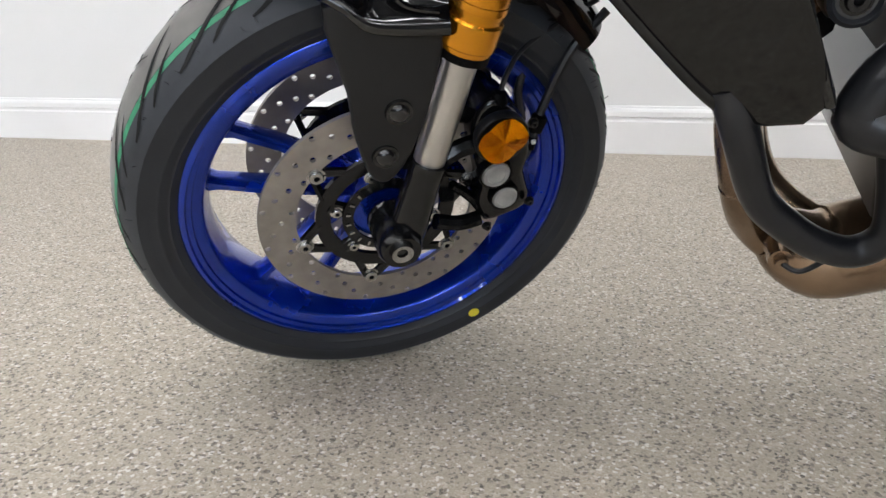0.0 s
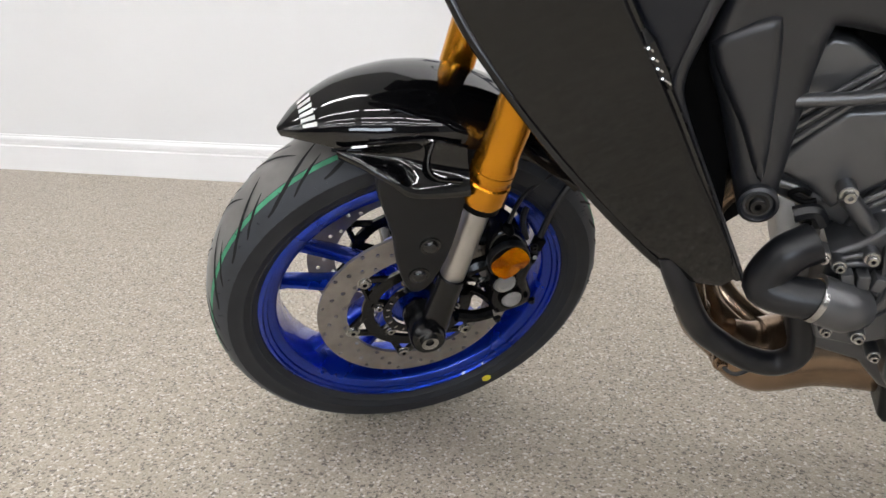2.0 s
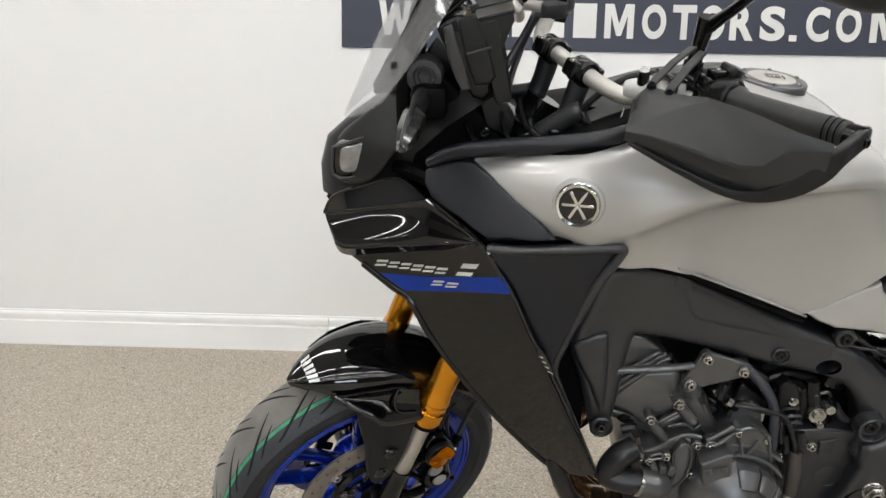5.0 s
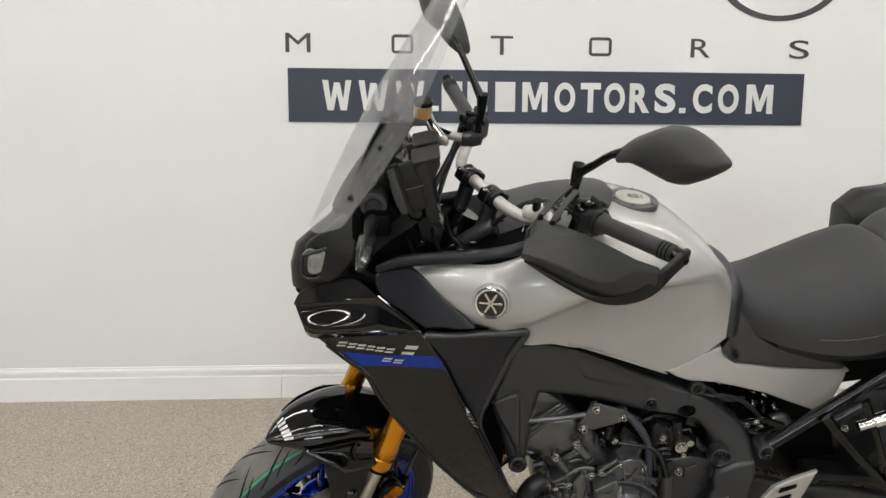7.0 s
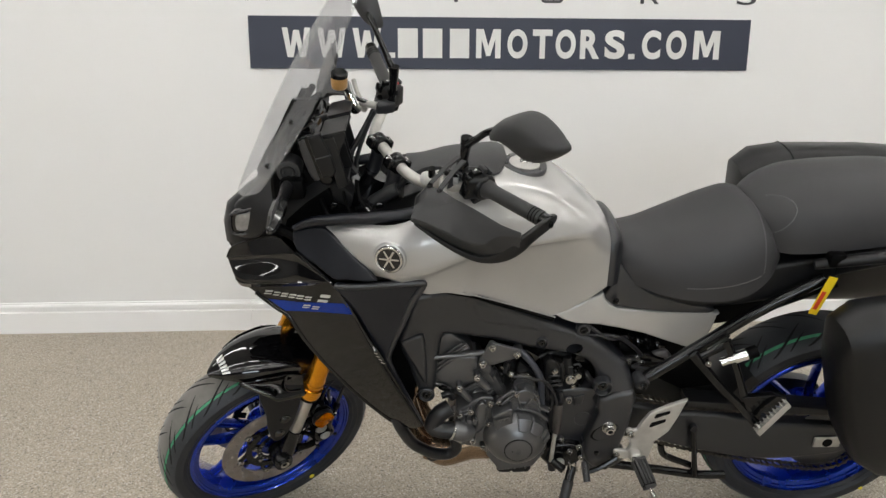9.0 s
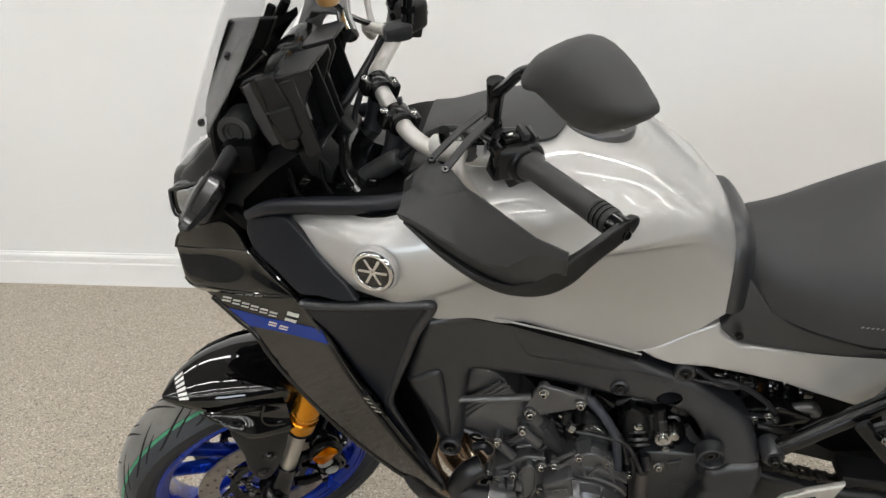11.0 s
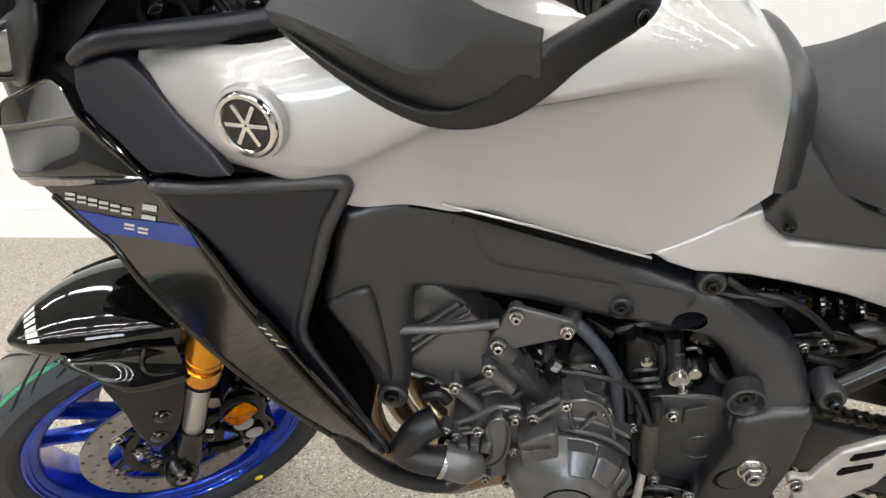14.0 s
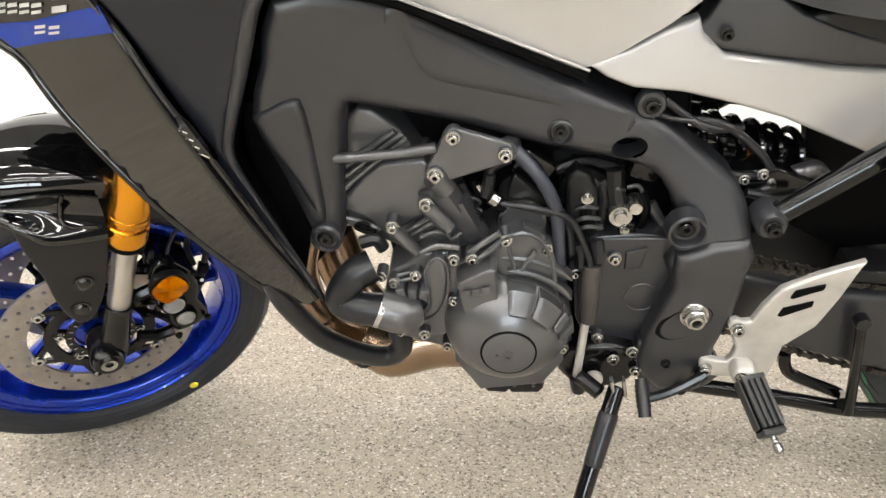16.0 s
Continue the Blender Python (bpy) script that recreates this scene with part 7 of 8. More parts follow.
part("starter", lathe([(0.0, -0.158), (0.026, -0.158), (0.030, -0.153), (0.030, -0.06)], (0.698, 0, 0.573), 28), ENGINE, eng, "starter motor")
part("starter_rim", lathe([(0.0255, -0.159), (0.0300, -0.1595), (0.0325, -0.155), (0.0325, -0.146)], (0.698, 0, 0.573), 36), STEEL, eng, "bright starter rim")
for pts, rad, kind in [([(0.684, -0.130, 0.607), (0.688, -0.130, 0.621), (0.696, -0.130, 0.617), (0.717, -0.130, 0.595), (0.725, -0.130, 0.573)], 0.0040, 'd'), ([(0.636, -0.145, 0.598), (0.645, -0.150, 0.595), (0.638, -0.145, 0.585), (0.647, -0.150, 0.582), (0.639, -0.145, 0.571), (0.647, -0.150, 0.568)], 0.0030, 'b'), ([(0.641, -0.140, 0.616), (0.646, -0.140, 0.608), (0.651, -0.140, 0.600)], 0.0060, 's'), ([(0.657, -0.165, 0.612), (0.666, -0.165, 0.606)], 0.0090, 's'), ([(0.666, -0.166, 0.605), (0.676, -0.166, 0.599)], 0.0095, 'd'), ([(0.620, -0.140, 0.616), (0.631, -0.140, 0.599), (0.645, -0.140, 0.587)], 0.0040, 'h'), ([(0.634, -0.140, 0.622), (0.641, -0.140, 0.604), (0.642, -0.140, 0.570), (0.645, -0.140, 0.535)], 0.0060, 'd'), ([(0.658, -0.150, 0.634), (0.656, -0.150, 0.614), (0.653, -0.150, 0.603)], 0.0060, 'h'), ([(0.669, -0.168, 0.605), (0.708, -0.170, 0.597), (0.743, -0.170, 0.587), (0.761, -0.170, 0.574)], 0.0034, 'h'), ([(0.504, -0.155, 0.560), (0.493, -0.155, 0.564), (0.485, -0.155, 0.558), (0.499, -0.155, 0.550), (0.511, -0.155, 0.553)], 0.0030, 'd'), ([(0.491, -0.160, 0.537), (0.510, -0.160, 0.542), (0.520, -0.160, 0.528)], 0.0090, 'h'), ([(0.780, -0.150, 0.544), (0.784, -0.160, 0.529), (0.785, -0.170, 0.514)], 0.0060, 'd'), ([(0.800, -0.140, 0.533), (0.797, -0.150, 0.513), (0.794, -0.160, 0.497)], 0.0050, 'h'), ([(0.765, -0.120, 0.626), (0.775, -0.130, 0.591), (0.783, -0.140, 0.555)], 0.0100, 'd'), ([(0.795, -0.120, 0.602), (0.802, -0.120, 0.568), (0.797, -0.130, 0.540)], 0.0070, 'e'), ([(0.816, -0.110, 0.553), (0.827, -0.120, 0.542), (0.813, -0.130, 0.526)], 0.0060, 'h'), ([(0.696, -0.140, 0.660), (0.725, -0.150, 0.619), (0.755, -0.160, 0.568), (0.763, -0.165, 0.528)], 0.0050, 'h'), ([(0.741, -0.110, 0.620), (0.779, -0.110, 0.633), (0.823, -0.110, 0.621)], 0.0070, 'h'), ([(0.811, -0.125, 0.630), (0.815, -0.130, 0.600), (0.823, -0.135, 0.573)], 0.0120, 'b'), ([(0.793, -0.120, 0.619), (0.801, -0.130, 0.592), (0.800, -0.130, 0.556)], 0.0070, 'b'), ([(0.831, -0.120, 0.601), (0.845, -0.120, 0.603), (0.854, -0.120, 0.586)], 0.0030, 'e'), ([(0.849, -0.120, 0.594), (0.857, -0.125, 0.572), (0.851, -0.125, 0.546)], 0.0070, 'd'), ([(0.865, -0.110, 0.572), (0.878, -0.115, 0.553), (0.889, -0.120, 0.543)], 0.0080, 'e'), ([(0.882, -0.120, 0.696), (0.933, -0.120, 0.689), (0.980, -0.120, 0.656), (1.003, -0.120, 0.629)], 0.0050, 'h'), ([(0.979, -0.120, 0.596), (1.016, -0.120, 0.587), (1.045, -0.120, 0.584)], 0.0060, 'h'), ([(0.849, -0.130, 0.708), (0.869, -0.130, 0.701), (0.896, -0.130, 0.698)], 0.0030, 'h'), ([(0.773, -0.150, 0.535), (0.779, -0.155, 0.516), (0.779, -0.160, 0.502)], 0.0100, 'b'), ([(0.793, -0.160, 0.547), (0.796, -0.165, 0.533), (0.796, -0.165, 0.518)], 0.0090, 'h')]:
    part("wiring", tube(pts, rad, 8), {"h": HOSE, "e": ENGINE, "d": DARK, "s": STEEL, "b": MATTE}[kind], eng, "wiring and small hoses")
for pts, r in [([(0.372, -0.185, 0.492), (0.387, -0.186, 0.452), (0.412, -0.164, 0.384), (0.440, -0.155, 0.352), (0.474, -0.146, 0.326), (0.510, -0.136, 0.314), (0.532, -0.138, 0.335), (0.528, -0.144, 0.378), (0.515, -0.148, 0.430)], 0.0156), ([(0.509, -0.190, 0.523), (0.484, -0.200, 0.512), (0.467, -0.205, 0.478), (0.493, -0.212, 0.470), (0.530, -0.213, 0.468)], 0.0218), ([(0.685, -0.150, 0.669), (0.719, -0.165, 0.635), (0.739, -0.170, 0.591), (0.749, -0.170, 0.504), (0.765, -0.170, 0.387)], 0.0085), ([(0.666, -0.170, 0.606), (0.714, -0.175, 0.602), (0.756, -0.175, 0.586), (0.781, -0.175, 0.535), (0.788, -0.175, 0.509)], 0.0042), ([(0.652, -0.150, 0.602), (0.658, -0.140, 0.636), (0.679, -0.140, 0.652)], 0.0070)]:
    part("engine_hose", tube(pts, r, 12), BLUEHOSE if r == 0.0085 else HOSE, eng, "blue grey rubber hose" if r == 0.0085 else "black rubber hose")
part("hose_clamp", tube([(0.514, -0.214, 0.470), (0.520, -0.214, 0.4675)], 0.0240, 20), STEEL, eng, "bright hose clamp")
part("pump_snout", tube([(0.516, -0.210, 0.470), (0.545, -0.209, 0.460), (0.566, -0.2, 0.458)], [0.026, 0.027, 0.020], 16), ENGINE, eng)
for k in range(3):
    part("snout_vane", box((0.012, 0.02, 0.016), bevel=0.002, turn=Matrix.Rotation(0.25 * (k - 1), 4, "Y")), ENGINE, eng, m=Matrix.Translation((0.545 + 0.0145 * k, -0.196, 0.489 - 0.001 * k)))
for pts, rad, mat in (([(0.790, -0.170, 0.514), (0.790, -0.178, 0.474), (0.791, -0.180, 0.429)], [0.0115, 0.0125, 0.0105], BELLOWS), ([(0.784, -0.185, 0.328), (0.789, -0.185, 0.303)], 0.0105, MATTE), ([(0.788, -0.180, 0.427), (0.786, -0.182, 0.382), (0.784, -0.185, 0.331)], 0.006, ALU)):
    part("shift_rod", tube(pts, rad, 10), mat, eng, "gear shift linkage rod")
part("sensor", lathe([(0.0, -0.155), (0.008, -0.155), (0.010, -0.15), (0.010, -0.13)], (0.838, 0, 0.590), 20), STEEL, eng, "bright sensor plug")
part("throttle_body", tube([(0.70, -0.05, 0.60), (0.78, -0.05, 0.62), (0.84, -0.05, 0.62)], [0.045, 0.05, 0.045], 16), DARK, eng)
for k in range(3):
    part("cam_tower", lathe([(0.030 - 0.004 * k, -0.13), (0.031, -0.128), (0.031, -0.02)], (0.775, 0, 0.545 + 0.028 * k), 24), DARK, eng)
# Dark block behind the castings stands for the shade between them.
part("engine_shade_block", block([(0.545, -0.09, 0.36), (0.50, -0.09, 0.56), (0.50, -0.09, 0.70), (0.66, -0.09, 0.78), (0.90, -0.09, 0.72), (0.93, -0.09, 0.42), (0.80, -0.09, 0.28)], 0.18, 0.01, 0, 0.06, 1), DARK, eng, "dark block standing for shade behind the engine castings")
for i, (x, z, q) in enumerate(((0.80, 0.60, 0.05), (0.85, 0.63, 0.04), (0.71, 0.63, 0.05), (0.82, 0.565, 0.04), (0.76, 0.60, 0.035))):
    part("casting", box((q, 0.06, q * 0.8), bevel=0.008, turn=Matrix.Rotation(0.3 * i, 4, "Y")), SEMI, eng, m=Matrix.Translation((x, -0.10, z)))
part("throttle_housing", panel([(0.751, -0.140, 0.623), (0.763, -0.140, 0.636), (0.781, -0.140, 0.628), (0.793, -0.140, 0.602), (0.795, -0.140, 0.555), (0.805, -0.140, 0.483), (0.763, -0.140, 0.486), (0.754, -0.140, 0.563)], 0.05, 0.006, 0.0, 0.014, 1), MATTE, eng, "black throttle body housing")
part("duct_plate", panel([(0.681, -0.145, 0.615), (0.686, -0.145, 0.630), (0.693, -0.145, 0.628), (0.711, -0.145, 0.612), (0.736, -0.145, 0.590), (0.724, -0.145, 0.581), (0.701, -0.145, 0.599), (0.680, -0.145, 0.597)], 0.006, 0.003, 0.002, 0.014, 2), MATTE, eng, "black moulded plate")
part("injector_block", panel([(0.820, -0.140, 0.557), (0.843, -0.140, 0.561), (0.847, -0.140, 0.543), (0.825, -0.140, 0.540)], 0.03, 0.004, 0.0, 0.014, 1), SEMI, eng)
for line, r in [([(0.764, -0.140, 0.560), (0.777, -0.150, 0.573), (0.797, -0.140, 0.566)], 0.0030), ([(0.768, -0.140, 0.548), (0.782, -0.150, 0.560), (0.802, -0.140, 0.552)], 0.0028), ([(0.762, -0.135, 0.574), (0.776, -0.145, 0.586), (0.794, -0.135, 0.579)], 0.0026), ([(0.812, -0.130, 0.602), (0.816, -0.140, 0.611), (0.826, -0.130, 0.602)], 0.0024)]:
    part("clamp_band", tube(line, r, 8), ENGINE, eng, "grey clamp band")
for p, r in [((0.822, -0.145, 0.574), 0.0160), ((0.828, -0.150, 0.556), 0.0065), ((0.779, -0.140, 0.597), 0.0090)]:
    part("sensor_plug", lathe([(0.0, -0.006), (r * 0.45, -0.006), (r * 0.55, -0.002), (r * 0.9, -0.003), (r, 0.001), (r, 0.02)], p, 20), STEEL, eng, "bright sensor plug")
for p, r in [((0.970, -0.128, 0.619), 0.0060), ((0.991, -0.128, 0.627), 0.0065), ((1.004, -0.128, 0.615), 0.0050)]:
    bolt(bike, p, r)
# Dark sheet closes the see-through gap and stands for its shade.
part("frame_shade_fill", panel([(0.324, -0.090, 0.710), (0.480, -0.090, 0.695), (0.463, -0.090, 0.507), (0.431, -0.090, 0.477), (0.404, -0.090, 0.446), (0.385, -0.090, 0.436), (0.368, -0.090, 0.496)], 0.006, 0.002, 0, 0.03, 1), DARK, bike, "dark sheet standing for shade beside the frame")

# ---- exhaust ----
exh = part("exhaust_collector", tube([(0.455, -0.06, 0.285), (0.50, -0.06, 0.262), (0.58, -0.04, 0.270), (0.72, -0.02, 0.262), (0.90, 0.03, 0.27), (1.10, 0.08, 0.29)], [0.030, 0.050, 0.052, 0.055, 0.06, 0.055], 24, 6), EXHAUST, bike, "heat tinted steel exhaust collector")
for y, x0 in ((-0.09, 0.0), (-0.01, 0.01), (0.07, 0.02)):
    part("header_pipe", tube([(0.500 + x0, y - 0.02, 0.555), (0.430 + x0, y - 0.02, 0.545), (0.394 + x0, y - 0.02, 0.46), (0.408 + x0, y - 0.01, 0.36), (0.435 + x0, y * 0.7, 0.29), (0.49 + x0, y * 0.5 - 0.02, 0.255), (0.56, y * 0.3 - 0.03, 0.262)], 0.0205, 18, 6), EXHAUST, exh, "heat tinted header pipe")
part("weld_bead", lathe([(0.0205, -0.003), (0.0224, 0.0), (0.0205, 0.003)], seg=24, axis="z"), EXHAUST, exh, m=pose(0.409, -0.100, 0.36, 10, -9, 0))
part("lambda_sensor", lathe([(0.0, -0.135), (0.006, -0.135), (0.007, -0.128), (0.012, -0.128), (0.013, -0.118), (0.011, -0.105), (0.014, -0.10)], (0.454, 0.012, 0.285), 16), EXHAUST, exh, "oxygen sensor plug")
part("sensor_wire", tube([(0.455, -0.122, 0.285), (0.472, -0.130, 0.284), (0.505, -0.122, 0.306)], 0.0028, 8), HOSE, exh)

# ---- stand, rests, swingarm, chain ----
STAND = [(0.836, -0.212, 0.339), (0.819, -0.246, 0.294), (0.793, -0.298, 0.226), (0.768, -0.350, 0.158), (0.751, -0.384, 0.113)]
stand = part("side_stand", tube(STAND, [0.012, 0.012, 0.0115, 0.0105, 0.0095], 14), SEMI, bike, "black steel side stand, folded out")
part("stand_sleeve", tube([Vector(STAND[0]).lerp(Vector(STAND[4]), k) for k in (0.13, 0.15, 0.36, 0.38)], [0.0120, 0.0142, 0.0132, 0.0110], 16), HOSE, stand, "black rubber sleeve")
part("stand_foot", box((0.075, 0.045, 0.008), bevel=0.003, turn=Matrix.Rotation(radians(-15), 4, "X")), SEMI, stand, m=Matrix.Translation(Vector(STAND[4]) + Vector((0, 0, -0.004))))
part("stand_bracket", block([(0.755, -0.165, 0.345), (0.80, -0.17, 0.375), (0.86, -0.17, 0.37), (0.875, -0.17, 0.33), (0.84, -0.17, 0.295), (0.78, -0.17, 0.30)], 0.05, 0.008, 0.002, 0.02, 2), SEMI, stand, "black stand bracket")
for dx in (-0.008, 0.008):
    part("stand_lug", box((0.005, 0.014, 0.030), bevel=0.002, turn=Matrix.Rotation(-0.2, 4, "Y")), STEEL, stand, "bare metal clevis", m=Matrix.Translation(Vector(STAND[0]) + Vector((dx, -0.006, 0.006))))
part("spring_cap", lathe([(0.0, -0.004), (0.008, -0.004), (0.013, -0.002), (0.013, 0.004)], seg=20), ALU, stand, "bare metal spring cap", m=Matrix.Translation((0.808, -0.186, 0.326)))
part("stand_spring", tube([(0.785, -0.20, 0.345), (0.81, -0.225, 0.34)], 0.011, 10), SEMI, stand)
for p, r in [((0.833, -0.176, 0.357), 0.0075), ((0.857, -0.176, 0.372), 0.0075), ((0.866, -0.176, 0.336), 0.0070), ((0.810, -0.180, 0.320), 0.0090)]:
    bolt(stand, p, r)
for k in range(5):
    part("lever_ring", tube([Vector((0.868, -0.207, 0.346)).lerp(Vector((0.872, -0.244, 0.314)), 0.1 + 0.14 * k), Vector((0.868, -0.207, 0.346)).lerp(Vector((0.872, -0.244, 0.314)), 0.17 + 0.14 * k)], 0.0100, 12), HOSE, stand)
part("stand_plate", panel([(0.864, -0.172, 0.391), (0.924, -0.172, 0.351), (0.977, -0.172, 0.352), (0.986, -0.172, 0.322), (0.953, -0.172, 0.293), (0.895, -0.172, 0.282), (0.872, -0.172, 0.318)], 0.03, 0.006, 0.002, 0.016, 2), SATIN, stand, "black cast stand plate")
for p, r in [((0.906, -0.176, 0.352), 0.0060), ((0.952, -0.176, 0.331), 0.0060), ((0.931, -0.176, 0.306), 0.0085)]:
    bolt(stand, p, r, True)
HEEL = [(0.947, -0.190, 0.367), (0.955, -0.190, 0.375), (0.982, -0.190, 0.370), (0.989, -0.190, 0.396), (0.973, -0.190, 0.433), (0.981, -0.190, 0.445), (1.000, -0.190, 0.443), (1.026, -0.190, 0.497), (1.108, -0.190, 0.536), (1.114, -0.190, 0.528), (1.084, -0.190, 0.436), (1.050, -0.190, 0.401), (1.043, -0.190, 0.342), (0.999, -0.190, 0.341), (0.957, -0.190, 0.343)]
heel = part("heel_plate", panel(HEEL, 0.006, 0.004, 0.002, 0.016, 2), ALU, bike, "bare aluminium rider heel plate")
# Dark panels on the plate stand for its shaded slots.
part("plate_slot", panel(shift([(1.038, -0.192, 0.485), (1.042, -0.192, 0.496), (1.076, -0.192, 0.507), (1.075, -0.192, 0.499), (1.041, -0.192, 0.484)], 0, -0.002), 0.003, 0, 0, 0.03, 1), DARK, heel, "dark slot")
part("plate_slot", panel(shift([(1.029, -0.192, 0.456), (1.033, -0.192, 0.468), (1.068, -0.192, 0.480), (1.068, -0.192, 0.472), (1.033, -0.192, 0.454)], 0, -0.002), 0.003, 0, 0, 0.03, 1), DARK, heel, "dark slot")
bolt(heel, (0.955, -0.192, 0.358), 0.0085)
bolt(heel, (0.984, -0.193, 0.431), 0.0085)
PEG0, PEG1 = Vector((1.006, -0.212, 0.362)), Vector((1.026, -0.276, 0.328))
PEGDIR = (PEG1 - PEG0).normalized()
PEGTURN = Matrix(((PEGDIR.cross(Vector((0, 0, 1))).normalized()), PEGDIR, (PEGDIR.cross(Vector((0, 0, 1))).normalized().cross(PEGDIR)))).transposed().to_4x4()
PEGM = Matrix.Translation(PEG0) @ PEGTURN
# Body is coloured darker than its strips, for shade in the grooves.
peg = part("rider_footrest", box((0.034, 0.076, 0.022), (0, 0.038, 0), 0.005), DARK, bike, "black rubber rider footrest with moulded grooves", m=PEGM)
for i in range(4):
    part("rubber_strip", box((0.0062, 0.066, 0.005), (-0.0129 + 0.0086 * i, 0.036, 0.0125), 0.0016, 2), PEGRUBBER, peg)
for q in (-0.0175, 0.0175):
    part("rubber_strip", box((0.004, 0.066, 0.014), (q, 0.036, 0.0), 0.0016, 2), PEGRUBBER, peg)
part("cross_strip", box((0.034, 0.007, 0.0055), (0, 0.003, 0.0125), 0.0016, 2), PEGRUBBER, peg)
part("end_block", box((0.034, 0.010, 0.024), (0, 0.075, 0), 0.004), PEGRUBBER, peg)
part("feeler", lathe([(0.0, 0.024), (0.0045, 0.023), (0.006, 0.020), (0.006, 0.012), (0.004, 0.010), (0.004, 0.0)], (0, 0.079, 0), 10), STEEL, peg, "bright feeler bolt")
clevis = part("footrest_hinge", box((0.030, 0.030, 0.026), bevel=0.008, seg=3), ALU, heel, "cast footrest clevis", m=Matrix.Translation((1.001, -0.202, 0.366)))
bolt(heel, (0.995, -0.217, 0.368), 0.007)
shift_peg = part("shift_lever", tube([(0.955, -0.20, 0.355), (0.91, -0.21, 0.33), (0.872, -0.215, 0.318)], 0.007, 8), SEMI, bike, "black gear lever")
part("lever_rubber", tube([(0.868, -0.205, 0.348), (0.870, -0.225, 0.330), (0.872, -0.244, 0.314)], [0.0085, 0.009, 0.009], 12), HOSE, shift_peg, "rubber toe piece")
arm = part("swingarm", block([(0.93, -0.105, 0.47), (1.10, -0.112, 0.435), (1.24, -0.115, 0.43), (1.40, -0.118, 0.398), (1.55, -0.12, 0.388), (1.63, -0.12, 0.365), (1.63, -0.12, 0.295), (1.55, -0.12, 0.275), (1.40, -0.118, 0.262), (1.24, -0.115, 0.29), (1.05, -0.11, 0.345), (0.93, -0.105, 0.40)], 0.03, 0.01, 0.006, 0.03, 2), SATIN, bike, "black swingarm")
share("swingarm", arm, bike, FLIP, "black swingarm")
adj = part("axle_adjuster", box((0.075, 0.008, 0.034), bevel=0.003), ALU, arm, "bare metal chain adjuster", m=Matrix.Translation((1.560, -0.128, 0.335)))
# Dark disc stands for the shade inside the axle hole.
part("axle_hole", lathe([(0.0, -0.1335), (0.013, -0.1335), (0.015, -0.131)], (1.560, 0, 0.335), 20), DARK, adj, m=Matrix.Translation((-1.560, 0.128, -0.335)))


def chain():
    """A roller chain: paired plates and rollers along a loop."""
    bm = bmesh.new()
    loop = [Vector((1.00, 0, 0.470)), Vector((1.15, 0, 0.442)), Vector((1.295, 0, 0.428)), Vector((1.50, 0, 0.415)), Vector((1.60, 0, 0.408)), Vector((1.675, 0, 0.345)), Vector((1.678, 0, 0.27)), Vector((1.610, 0, 0.214)), Vector((1.473, 0, 0.220)), Vector((1.221, 0, 0.281)), Vector((1.058, 0, 0.331)), Vector((0.96, 0, 0.37)), Vector((0.93, 0, 0.42))]
    path = spline(loop, 30, True)
    pts, acc = [path[0]], 0.0
    for a, b in zip(path, path[1:]):
        acc += (b - a).length
        if acc >= 0.0159:
            pts.append(b)
            acc = 0.0
    for i in range(len(pts)):
        a, b = pts[i], pts[(i + 1) % len(pts)]
        d = b - a
        y = 0.0105 if i % 2 else 0.0078
        turn = Matrix.Rotation(-math.atan2(d.z, d.x), 4, "Y")
        for s in (-1, 1):
            off = Vector((0, -0.095 + s * y, 0))
            box((0.017, 0.002, 0.0075), (a + b) / 2 + off, 0.0, turn=turn, bm=bm)
            for p in (a, b):
                lathe([(0.0, -0.0011), (0.0058, -0.0011), (0.0058, 0.0011), (0.0, 0.0011)], p + off, 8, bm=bm)
        tube([a + Vector((0, -0.1085, 0)), a + Vector((0, -0.0815, 0))], 0.0028, 6, bm=bm)
    return bm


tagged(part("drive_chain", chain(), CHAIN, bike, "steel drive chain"), kind="stuff")
part("rear_sprocket", lathe([(0.0, -0.098), (0.095, -0.098), (0.099, -0.095), (0.095, -0.092), (0.0, -0.092)], (1.565, 0, 0.318), 48), SATIN, bike, "rear sprocket")
part("chain_guard", block([(1.15, -0.118, 0.475), (1.45, -0.12, 0.452), (1.66, -0.12, 0.43), (1.66, -0.12, 0.415), (1.40, -0.12, 0.43), (1.15, -0.118, 0.455)], 0.05, 0.004, 0, 0.05, 1), MATTE, bike, "black plastic chain guard")
part("rear_hugger", lathe([(0.290, -0.104), (0.318, -0.102), (0.336, -0.06), (0.342, 0.0), (0.336, 0.06), (0.318, 0.102), (0.290, 0.104)], REAR_HUB, 28, arc=(138, 178)), MATTE, bike, "black rear wheel hugger")

